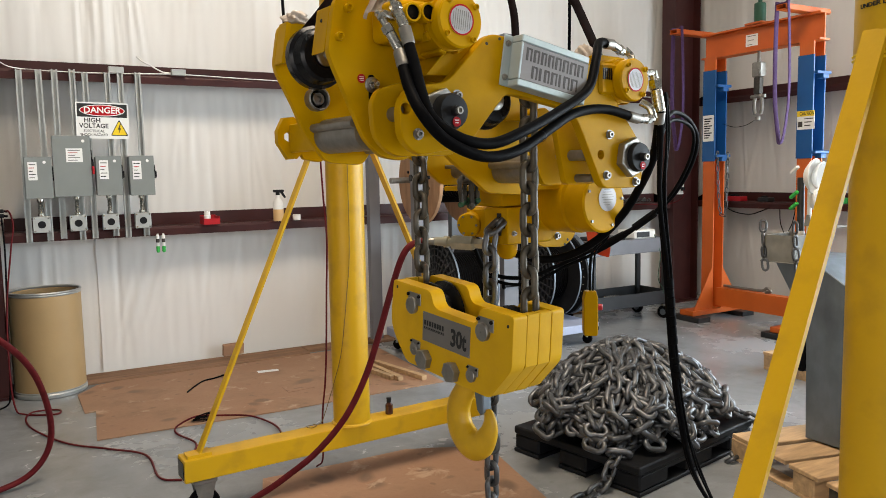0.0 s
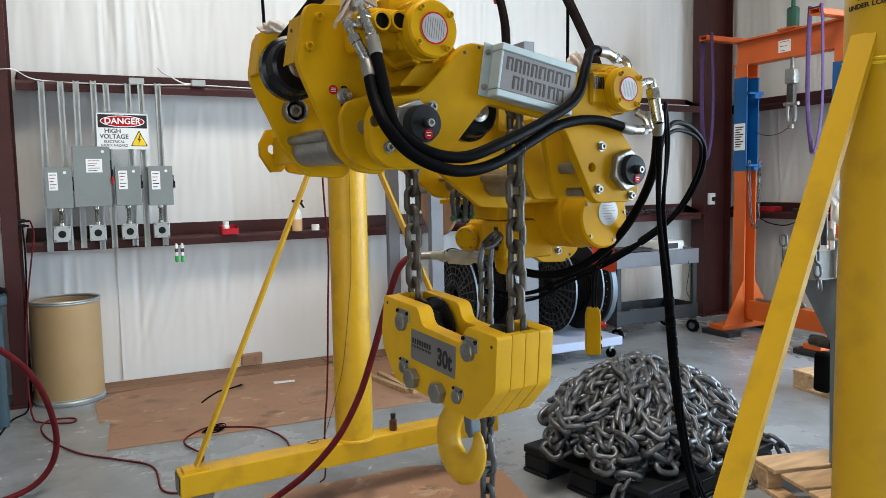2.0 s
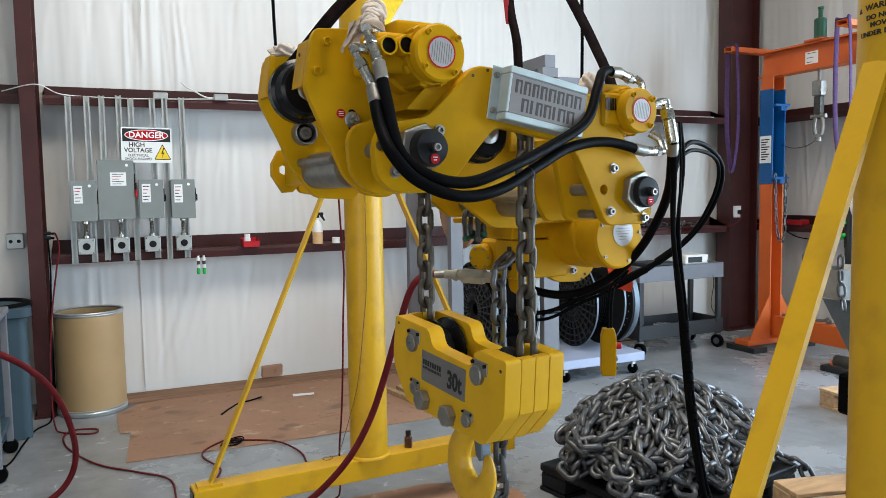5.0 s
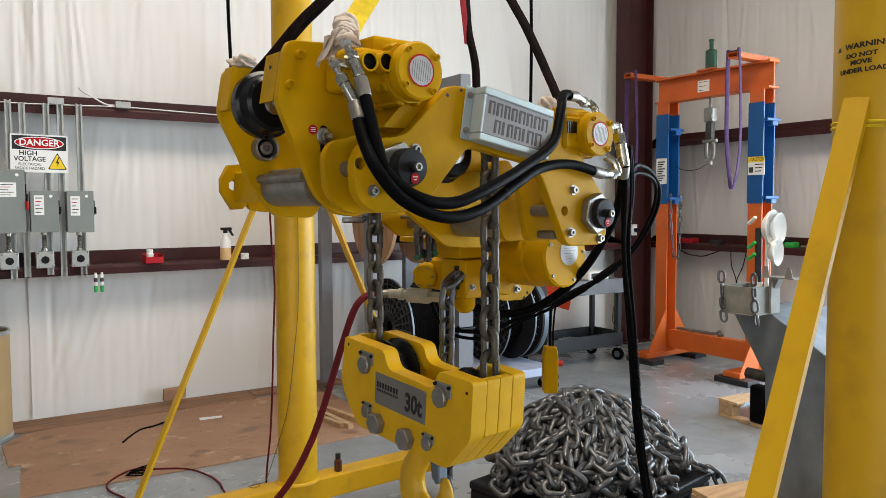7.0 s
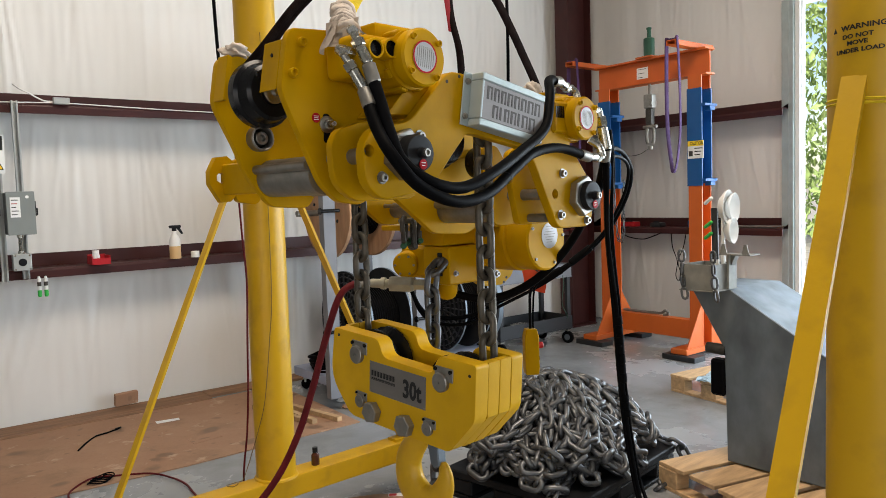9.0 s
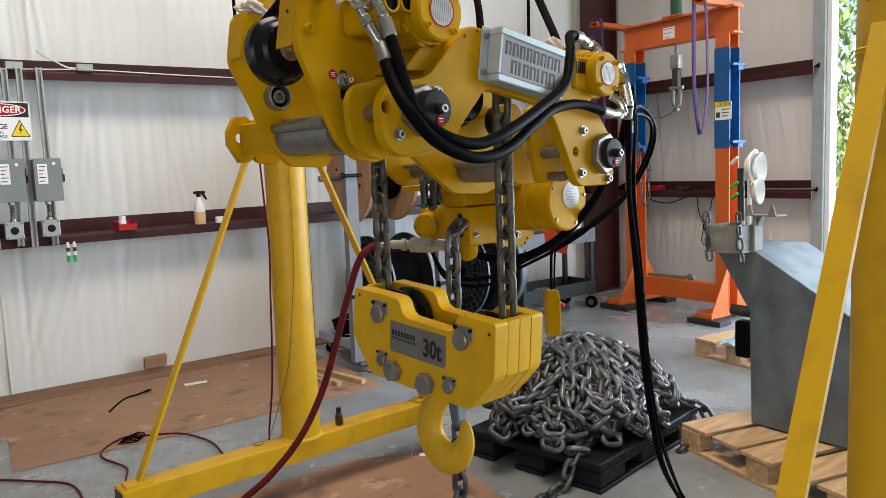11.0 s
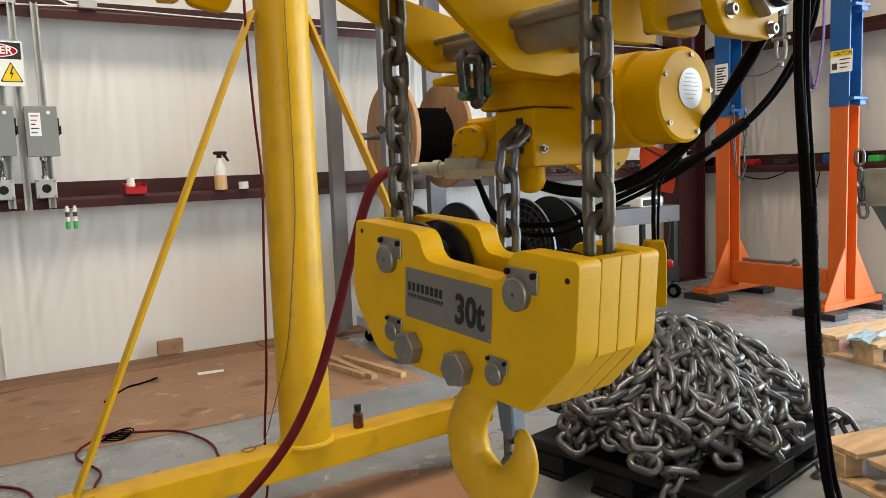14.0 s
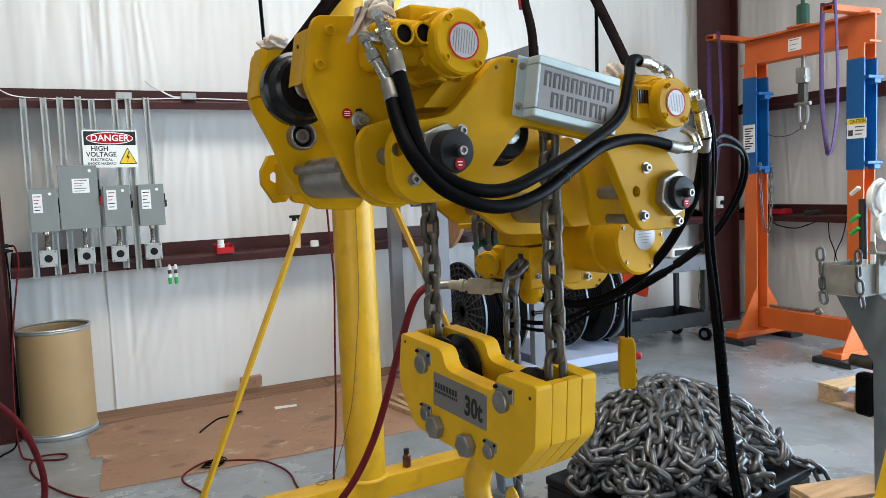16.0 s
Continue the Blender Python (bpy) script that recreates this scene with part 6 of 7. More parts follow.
flat_sheet("cardboard_sheet", [(2.455, 8.44), (2.47, 7.94), (2.54, 7.94), (2.497, 7.31), (3.62, 7.26), (4.9, 7.29), (4.95, 8.74), (3.6, 8.70), (3.4, 8.725), (3.1, 8.70), (2.8, 8.71), (2.6, 8.66)], 0.0015, "large flattened brown cardboard sheet on the floor", "cardboard", 1)
flat_sheet("cardboard_sheet", [(3.2, 6.19), (3.65, 6.17), (4.02, 6.17), (4.27, 6.06), (4.43, 5.86), (4.38, 5.60), (4.31, 5.20), (4.12, 4.62), (3.30, 4.2), (2.85, 5.0)], 0.0015, "stained brown cardboard sheet under the hook", "cardboard", 2)
flat_sheet("paper_label", [(3.76, 8.31), (3.925, 8.295), (3.935, 8.35), (3.768, 8.38)], 0.0092, "torn white label stuck on the cardboard", "label", 3, white_paper, 0.001)
flat_sheet("cardboard_patch", [(3.80, 7.64), (4.01, 7.67), (4.0, 7.82), (3.92, 7.80), (3.80, 7.79)], 0.0092, "paler torn patch of cardboard", "cardboard", 4, cardboard, 0.002)
cable("loose_wire", [(3.163, 8.05, 0.014), (3.24, 8.18, 0.014), (3.33, 8.30, 0.014), (3.41, 8.31, 0.02), (3.48, 8.30, 0.035), (3.51, 8.345, 0.03), (3.48, 8.36, 0.02)], 0.006, black_rubber, "bent piece of black wire on the cardboard", "wire")
chip = thing("wood_offcut", "brown broken wood offcut against the wall", "offcut")
part("offcut", box(nb(), (-0.09, -0.02, 0), (0.09, 0.02, 0.10), Matrix.Translation((3.72, 8.97, 0.036)) @ pose(0, 0, 0, 10, 0, 6), bevel=0.003), cardboard, chip)
for k, (x, y, a) in enumerate(((4.735, 7.72, -80), (4.61, 7.80, -87), (4.53, 7.86, -80))):
    st = tagged(part("wood_stick", box(nb(), (-0.33, -0.022, 0), (0.33, 0.022, 0.035), Matrix.Translation((x, y, 0.009)) @ pose(0, 0, 0, 0, 0, a), bevel=0.002), wood, smooth=0), "pale pine stick lying on the floor", "stick", "wood sticks")
rnd = random.Random(4)
for k in range(9):
    x, y = 5.0 + rnd.uniform(0, 0.4), 7.55 + rnd.uniform(0, 0.35)
    bm = nb()
    bmesh.ops.create_icosphere(bm, subdivisions=2, radius=1)
    for v in bm.verts:
        f = 1 + 0.5 * noise.noise(v.co * 2 + Vector((k, 0, 0)))
        v.co = Vector((x, y, 0.014)) + Vector((v.co.x * 0.035, v.co.y * 0.045, v.co.z * 0.014)) * f
    tagged(part("paper_scrap", bm, white_paper if k % 2 else cardboard, smooth=0), "crumpled scrap of paper on the floor", "scrap", "scraps on the floor")

clipm = thing("wire_clip", "tangled bit of dark wire on the cardboard edge", "wire clip")
for k in range(4):
    part("wire_turn", tube(nb(), [(3.12 + 0.06 * math.cos(q) + 0.01 * k, 7.34 + 0.035 * math.sin(q), 0.016 + 0.008 * k + 0.006 * math.sin(2 * q)) for q in [0.7 * i + k for i in range(9)]], 0.004, 6, 4), black_rubber, clipm)
tg = thing("paper_tag", "small red and white printed tag on the cardboard", "tag")
tr4 = Matrix.Translation((4.325, 5.985, 0.0092)) @ pose(0, 0, 0, 0, 0, -38)
part("tag_paper", box(nb(), (-0.045, -0.02, 0), (0.045, 0.02, 0.0008), tr4), white_paper, tg, smooth=0)
part("tag_print", box(nb(), (-0.04, -0.016, 0.0009), (0.0, 0.016, 0.0014), tr4), red_ink, tg, smooth=0)

# cords and hoses on the floor
def red_cord(name, pts, r, label, mt=red_hose_m):
    return cable(name, pts, r, mt, label, "cord", "floor cords", segs=8)


red_cord("extension_cord", [(2.072, 8.64, 1.37), (2.105, 8.63, 1.365), (2.124, 8.62, 1.26), (2.10, 8.60, 1.1), (2.05, 8.50, 0.7), (2.04, 8.34, 0.3), (2.06, 8.2, 0.05), (2.12, 8.12, 0.01), (2.30, 8.02, 0.008), (2.32, 8.12, 0.008), (2.17, 8.13, 0.016), (2.12, 8.0, 0.008), (2.17, 7.72, 0.008), (2.34, 7.34, 0.008), (2.55, 7.1, 0.008), (2.72, 6.88, 0.008), (2.735, 6.5, 0.008), (2.83, 6.40, 0.008)],
         0.006, "thin dark red extension cord along wall and floor")
red_cord("extension_cord", [(2.90, 6.55, 0.010), (2.965, 6.775, 0.010), (3.003, 6.934, 0.010), (2.936, 7.16, 0.010), (2.961, 7.298, 0.012), (3.102, 7.43, 0.014), (3.218, 7.38, 0.014), (3.40, 7.27, 0.012), (3.48, 7.1, 0.010), (3.504, 6.94, 0.010), (3.492, 6.805, 0.010), (3.48, 6.6, 0.008)], 0.006, "thin red and black cord looped on the floor")
red_cord("drop_cord", [(3.50, 5.99, 2.3), (3.48, 5.93, 1.8), (3.486, 5.92, 1.5), (3.498, 5.92, 1.27), (3.487, 5.92, 1.0), (3.479, 5.925, 0.75), (3.479, 5.96, 0.55), (3.485, 6.04, 0.33), (3.49, 6.07, 0.1), (3.50, 6.2, 0.008)], 0.0048, "thin dark red cord hanging beside the yellow post")
red_cord("thin_wire", [(3.599, 5.869, 2.4), (3.598, 5.869, 1.6), (3.595, 5.871, 1.2), (3.577, 5.877, 0.99), (3.547, 5.893, 0.71), (3.520, 5.925, 0.56), (3.50, 5.97, 0.44), (3.485, 6.0, 0.36), (3.47, 6.02, 0.3085), (3.43, 6.012, 0.3085), (3.385, 6.005, 0.3085), (3.40, 5.97, 0.3085), (3.434, 5.99, 0.3085), (3.425, 6.01, 0.313)], 0.0019, "thin brown wire running down the yellow post", cord_brown)
cable("supply_hose", [hp(0.381, 0.896, 1.293), (3.63, 5.20, 1.292), (3.565, 5.20, 1.245), (3.52, 5.235, 1.09), (3.469, 5.268, 0.891), (3.415, 5.303, 0.71), (3.334, 5.342, 0.543), (3.223, 5.393, 0.403), (3.118, 5.451, 0.307), (3.027, 5.507, 0.232),
                      (2.88, 5.6, 0.13), (2.70, 5.70, 0.05), (2.48, 5.72, 0.022), (2.2, 5.6, 0.02), (1.9, 5.5, 0.02), (1.5, 5.6, 0.02)], 0.0138, red_hose_m,
      "dark red rubber air hose from the hoist to the floor", "hose", "red air hoses", ferrules=True)
cable("supply_hose", [(1.2, 5.9, 1.35), (1.6, 6.1, 1.2), (1.95, 6.3, 0.95), (2.1, 6.45, 0.8), (2.2, 6.55, 0.62), (2.25, 6.7, 0.36), (2.23, 6.75, 0.18), (2.13, 6.75, 0.06), (1.95, 6.7, 0.02), (1.7, 6.6, 0.02), (1.75, 6.4, 0.022), (2.0, 6.38, 0.022), (2.25, 6.3, 0.022), (2.36, 6.1, 0.022),
                      (2.2, 5.95, 0.022), (1.9, 6.0, 0.022), (1.5, 6.1, 0.022)], 0.0155, red_hose_m,
      "dark red rubber air hose coiled on the floor", "hose", "red air hoses", ferrules=True)

bc = cable("extension_cord", [(2.055, 8.60, 1.33), (2.062, 8.58, 1.1), (2.05, 8.54, 0.7), (2.04, 8.46, 0.3), (2.03, 8.44, 0.08), (2.01, 8.43, 0.012), (1.932, 8.29, 0.008), (1.886, 8.0, 0.008), (1.852, 7.67, 0.008), (1.82, 7.54, 0.008)], 0.006, black_rubber, "black power cord lying on the floor by the column", "cord", "floor cords", segs=8)
part("plug", box(nb(), (-0.02, -0.04, 0), (0.02, 0.04, 0.028), Matrix.Translation((1.807, 7.50, 0.001)) @ pose(0, 0, 0, 0, 0, -15), bevel=0.006), black_rubber, bc, "black plug")
for z in (1.372, 1.338):
    pg = thing("power_plug", "black power plug on the side of the maroon column", "plug", "power plugs")
    part("plug_body", rod(nb(), (2.026, 8.645, z), (2.072, 8.64, z), 0.014, 12, 0.003), black_plastic, pg)
    part("strain_relief", rod(nb(), (2.0725, 8.64, z), (2.095, 8.637, z - 0.004), 0.008, 10, 0.001), black_rubber, pg)

# ---------------------------------------------------------------- bin and small cart at the column
tb = thing("trash_bin", "large blue-grey plastic trash bin with dark liner", "trash bin")
TM = Matrix.Translation((1.665, 8.33, 0)) @ pose(0, 0, 0, 0, 0, 8)
bm = nb()
prism(bm, rounded([(-0.24, -0.24), (0.24, -0.24), (0.24, 0.24), (-0.24, 0.24)], 0.06), 0.0, 0.83, TM @ Matrix(((1, 0, 0, 0), (0, 0, 1, 0), (0, 1, 0, 0), (0, 0, 0, 1))))
part("bin_body", bm, bin_blue, tb)
bm = nb()
prism(bm, rounded([(-0.27, -0.27), (0.27, -0.27), (0.27, 0.27), (-0.27, 0.27)], 0.07), 0.831, 0.90, TM @ Matrix(((1, 0, 0, 0), (0, 0, 1, 0), (0, 1, 0, 0), (0, 0, 0, 1))), 0.008)
part("bin_rim", bm, bin_blue, tb)
part("liner", lathe(nb(), [(0.0, 0.70), (0.2, 0.72), (0.24, 0.9005), (0.262, 0.925), (0.287, 0.915), (0.29, 0.87), (0.284, 0.905), (0.26, 0.9012)], TM, 24), black_rubber, tb, "black plastic liner")
tc = thing("tool_cart", "blue-grey steel tool cart beside the bin", "cart")
CM = Matrix.Translation((1.375, 7.58, 0))
part("cart_top", box(nb(), (-0.5, -0.32, 0.905), (0.48, 0.32, 0.945), CM, bevel=0.006), rack_grey, tc)
part("cart_shelf", box(nb(), (-0.48, -0.3, 0.2), (0.46, 0.3, 0.24), CM, bevel=0.006), bin_blue, tc)
for sx in (-0.47, 0.43):
    for sy in (-0.3, 0.26):
        part("leg", box(nb(), (sx, sy, 0.08), (sx + 0.04, sy + 0.04, 0.904), CM, bevel=0.003), rack_grey, tc)
        part("wheel", rod(nb(), CM @ Vector((sx + 0.02, sy + 0.005, 0.045)), CM @ Vector((sx + 0.02, sy + 0.035, 0.045)), 0.045, 18), black_rubber, tc)
part("cart_panel", box(nb(), (-0.47, -0.33, 0.24), (0.45, -0.322, 0.85), CM), bin_blue, tc)
ob = thing("outlet_box", "grey surface outlet box on the far wall", "outlet box", "outlet boxes")
part("outlet_body", box(nb(), (1.745, 8.985, 1.245), (1.865, 9.062, 1.365), bevel=0.006), strut_zinc, ob)
for dx in (0.03, 0.085):
    part("knockout", lathe(nb(), [(0, 0.003), (0.014, 0.003), (0.014, 0)], along((1.747 + dx, 8.985, 1.305), (1.747 + dx, 0, 1.305)), 14), black_plastic, ob)

# ---------------------------------------------------------------- reel rack by the north wall
rack = thing("reel_rack", "grey steel cable reel rack with pale blue platforms on casters", "rack")
for x in (4.93, 5.79):
    for y in (7.70, 8.58):
        bm = nb()
        hw = 0.05 if x < 5 else 0.072
        box(bm, (x - hw, y - 0.035, 0.10), (x - hw + 0.006, y + 0.035, 2.62))
        box(bm, (x + hw - 0.006, y - 0.035, 0.10), (x + hw, y + 0.035, 2.62))
        box(bm, (x - hw + 0.006, y - 0.035, 0.10), (x + hw - 0.006, y - 0.03, 2.62))
        part("upright", bm, rack_grey, rack, smooth=0)
    part("top_rail", box(nb(), (x - 0.05, 7.665, 2.52), (x + 0.05, 8.615, 2.62), Matrix.Translation((0, 0, 0.1015)), bevel=0.003), rack_grey, rack)
    for z in (0.62, 1.55):
        bm = nb()
        rod(bm, (x - 0.08, 7.655, z), (x + 0.08, 7.655, z), 0.014, 12)
        rod(bm, (x - 0.09, 7.655, z), (x - 0.08, 7.655, z), 0.026, 12)
        part("axle_peg", bm, black_paint, rack)
part("top_rail", box(nb(), (5.04, 7.665, 2.45), (6.35, 7.735, 2.55), bevel=0.003), rack_grey, rack)
part("top_rail", box(nb(), (6.28, 7.736, 2.45), (6.35, 8.6, 2.55), bevel=0.003), rack_grey, rack)
for x0, x1 in ((5.02, 5.71), (5.87, 6.72)):
    bm = nb()
    box(bm, (x0, 7.62, 0.125), (x1, 8.56, 0.20), bevel=0.004)
    part("platform", bm, lavender, rack, "pale blue steel platform")
    for cx in (x0 + 0.07, x1 - 0.07):
        for cy in (7.70, 8.48):
            cs = part("caster", box(nb(), (cx - 0.03, cy - 0.03, 0.105), (cx + 0.03, cy + 0.03, 0.1245), bevel=0.003), steel_dull, rack)
            part("caster_wheel", rod(nb(), (cx - 0.014, cy - 0.012, 0.045), (cx + 0.014, cy + 0.006, 0.045), 0.045, 20, 0.006), black_rubber, cs)
            part("caster_fork", box(nb(), (cx - 0.02, cy - 0.02, 0.06), (cx + 0.02, cy + 0.014, 0.1045), bevel=0.003), strut_zinc, cs)


def cable_reel(x0, x1, y, z, r, hub):
    """A moulded black reel with ribbed flanges and black cable, its axle along x."""
    rl = thing("cable_reel", "black plastic cable reel with ribbed flanges on the rack", "cable reel", "black reels")
    for x, d in ((x0, -1), (x1, 1)):
        bm = nb()
        m = along((x, y, z), (x + d, y, z))
        lathe(bm, [(0.05, 0), (r, 0), (r, 0.018), (r - 0.012, 0.022), (r - 0.015, 0.010), (0.05, 0.010)], m, 48)
        fl = part("reel_flange", bm, black_plastic, rl)
        for k in range(28):
            part("rib", box(nb(), (0.09, -0.005, 0.0102), (r - 0.016, 0.005, 0.026), m @ pose(0, 0, 0, 0, 0, k * 360 / 28)), reel_plastic, fl, smooth=0)
        for q in (0.13, 0.19, 0.25, 0.31, 0.36):
            part("ring_rib", lathe(nb(), [(q - 0.004, 0.0102), (q - 0.004, 0.025), (q + 0.004, 0.025), (q + 0.004, 0.0102)], m, 48), reel_plastic, fl)
        bm = nb()
        lathe(bm, [(r + 0.0005, 0.002), (r + 0.003, 0.002), (r + 0.003, 0.018), (r + 0.0005, 0.018)], m, 48)
        part("reel_rim", bm, galvanised, fl, "pale worn rim")
    bm = nb()
    n = int((x1 - x0) / 0.022)
    lathe(bm, [(hub, 0.0)] + [(hub + (0.004 if k % 2 else 0.011), 0.004 + k * (x1 - x0 - 0.008) / (2 * n)) for k in range(2 * n)] + [(hub, x1 - x0)], along((x0, y, z), (x1, y, z)), 36)
    part("wound_cable", bm, black_rubber, rl)


cable_reel(5.28, 5.64, 8.05, 0.63, 0.405, 0.25)
cable_reel(6.25, 6.52, 8.05, 0.63, 0.405, 0.24)
# dotted steel disc behind
disc = thing("perforated_disc", "dark perforated steel reel disc standing on the platform", "reel disc")
bm = nb()
lathe(bm, [(0, 0), (0.395, 0), (0.395, 0.02), (0, 0.02)], along((6.68, 8.1, 0.61), (6.0, 8.1, 0.61)), 48)
dsc = part("disc", bm, black_plastic, disc)
bm = nb()
lathe(bm, [(0.3955, 0), (0.40, 0.0), (0.40, 0.05), (0.3955, 0.05)], along((6.68, 8.1, 0.61), (7.6, 8.1, 0.61)), 48)
part("disc_rim", bm, galvanised, dsc)
bm = nb()
for q, n in ((0.14, 10), (0.20, 16), (0.27, 22), (0.34, 30)):
    for k in range(n):
        a = 2 * math.pi * k / n
        lathe(bm, [(0, 0.0012), (0.005, 0.0012), (0.005, 0)], along((6.6595, 8.1 + q * math.cos(a), 0.61 + q * math.sin(a)), (6.0, 8.1 + q * math.cos(a), 0.61 + q * math.sin(a))), 6)
tagged(part("perforations", bm, white_plastic, dsc, smooth=0), kind="stuff")
# wooden reel above
wr = thing("wooden_reel", "plywood cable reel wound with black cable on the rack", "cable reel")
for x in (5.16, 5.58):
    m = along((x, 8.1, 1.53), (x + 1, 8.1, 1.53))
    bm = nb()
    lathe(bm, [(0.03, -0.018), (0.376, -0.018), (0.381, -0.014), (0.381, 0.014), (0.376, 0.018), (0.03, 0.018)], m, 56)
    fl = part("wood_flange", bm, reel_wood, wr)
    for k in range(4):
        a = radians(20 + 90 * k)
        bm = nb()
        c = Vector((x - 0.0185, 8.1 + 0.2 * math.cos(a), 1.53 + 0.2 * math.sin(a)))
        lathe(bm, [(0.014, 0), (0.013, 0.004), (0, 0.005)], along(c, c - Vector((1, 0, 0))), 12)
        part("reel_bolt", bm, black_paint, fl)
bm = nb()
n = 26
lathe(bm, [(0.19 + (0.003 if k % 2 else 0.010), 0.004 + k * 0.376 / (2 * n)) for k in range(2 * n)], along((5.18, 8.1, 1.53), (6, 8.1, 1.53)), 40)
part("wound_cable", bm, black_rubber, wr)
part("axle", rod(nb(), (4.88, 8.1, 1.53), (5.85, 8.1, 1.53), 0.025, 16), steel_dull, wr)
for k in range(5):
    a = [(4.98 + (0.19 + 0.01 * k) * math.cos(t), 8.20 + (0.14 + 0.008 * k) * math.sin(t), 0.215 + 0.028 * k + 0.012 * math.sin(3 * t + k)) for t in [2 * math.pi * i / 14 + k for i in range(15)]]
    cable("cable_coil", [(x + 0.25, y, z) for x, y, z in a], 0.014, black_rubber, "coil of black cable lying on the rack platform", "cable coil", "cable coils", segs=8)

# ---------------------------------------------------------------- service cart
cart = thing("service_cart", "dark grey two-shelf steel service cart on casters", "cart")
for z0, z1, tone in ((0.725, 0.872, rack_grey), (0.165, 0.305, cart_grey)):
    bm = nb()
    box(bm, (7.08, 8.14, z0), (8.14, 8.60, z0 + 0.012))
    for a, b in (((7.08, 8.14), (8.14, 8.15)), ((7.08, 8.59), (8.14, 8.60)), ((7.08, 8.15), (7.09, 8.59)), ((8.13, 8.15), (8.14, 8.59))):
        box(bm, (*a, z0 + 0.012), (*b, z1), bevel=0.002)
    part("shelf", bm, tone, cart, smooth=0)
part("shelf_top", box(nb(), (7.092, 8.152, 0.813), (8.128, 8.588, 0.862), bevel=0.002), rack_grey, cart, "worn grey top tray")
for x in (7.118, 8.102):
    for y in (8.172, 8.568):
        bm = nb()
        box(bm, (x - 0.026, y - 0.020, 0.150), (x + 0.026, y + 0.020, 0.725), bevel=0.003)
        part("leg", bm, cart_grey, cart)
        part("caster_wheel", rod(nb(), (x - 0.018, y, 0.066), (x + 0.018, y + 0.010, 0.066), 0.066, 22, 0.006), black_rubber, cart)
        part("caster_hub", rod(nb(), (x - 0.0205, y, 0.066), (x + 0.0205, y + 0.010, 0.066), 0.034, 16), galvanised, cart)
        part("caster_fork", box(nb(), (x - 0.03, y - 0.022, 0.134), (x + 0.03, y + 0.024, 0.1495), bevel=0.003), steel_dull, cart)
dev = thing("bench_instrument", "pale instrument with small display on the cart", "instrument")
part("instrument_case", box(nb(), (7.72, 8.22, 0.863), (8.02, 8.48, 0.955), bevel=0.01), white_plastic, dev)
part("instrument_panel", box(nb(), (7.75, 8.216, 0.88), (7.93, 8.2195, 0.935), bevel=0.001), cart_grey, dev)
lp = thing("dark_tray", "dark flat instrument tray on the cart top", "tray")
part("tray_body", box(nb(), (7.22, 8.22, 0.863), (7.60, 8.5, 0.90), bevel=0.008), cart_grey, lp)
for k, (x, y) in enumerate(((7.38, 8.34), (7.62, 8.4))):
    pl = thing("steel_disc", "shiny round steel disc lying on the cart shelf", "disc", "steel discs")
    part("disc", lathe(nb(), [(0, 0), (0.15 - 0.03 * k, 0), (0.15 - 0.03 * k, 0.025), (0.09, 0.035), (0, 0.035)], Matrix.Translation((x, y, 0.178 + 0.036 * k)), 32), zinc, pl)
rnd = random.Random(12)
for k in range(10):
    x, y = 7.2 + rnd.uniform(0, 0.8), 8.2 + rnd.uniform(0, 0.32)
    tagged(part("small_part", box(nb(), (-0.03, -0.02, 0), (0.03, 0.02, rnd.uniform(0.015, 0.05)), Matrix.Translation((x, y, 0.178)) @ pose(0, 0, 0, 0, 0, rnd.uniform(0, 180)), bevel=0.004), rnd.choice((steel_dull, black_plastic, zinc))), "small metal part on the cart shelf", "part", "small parts")
cable("thin_wire", [(7.98, 8.2, 0.9), (8.0, 8.13, 0.7), (7.97, 8.13, 0.45), (8.05, 8.13, 0.3), (8.02, 8.2, 0.22)], 0.004, bottle_green, "thin green wire hanging off the cart", "wire")
# wall outlet by the corner column and loose chain on the rail
wo = thing("outlet_box", "white wall outlet with a plug on the corner column", "outlet box", "outlet boxes")
part("outlet_body", box(nb(), (8.86, 8.70, 1.29), (8.95, 8.738, 1.42), bevel=0.005), white_plastic, wo)
part("plug", box(nb(), (8.885, 8.66, 1.33), (8.93, 8.699, 1.375), bevel=0.006), black_plastic, wo)
cable("power_cable", [(8.9, 8.66, 1.34), (8.88, 8.66, 1.25), (8.7, 8.72, 1.18), (8.3, 8.76, 1.19), (7.6, 8.77, 1.18), (6.9, 8.77, 1.19)], 0.005, red_hose_m, "thin red cord along the lower rail", "cord")
small_link = link_mesh("small_link", 10, 5, pile_metal)
sc = thing("loose_chain", "small grey chain piled along the wall rail", "chain")
rnd = random.Random(31)
for k in range(70):
    ob = new("link", small_link)
    ob.parent = sc
    ob.matrix_world = Matrix.Translation((7.25 + 1.35 * rnd.random(), 8.86 + rnd.gauss(0, 0.03), 1.218 + 0.03 * rnd.random())) @ Euler((rnd.uniform(0, 3), rnd.uniform(-0.4, 0.4), rnd.uniform(0, 3))).to_matrix().to_4x4() @ Matrix.Diagonal((0.6, 0.6, 0.6, 1))

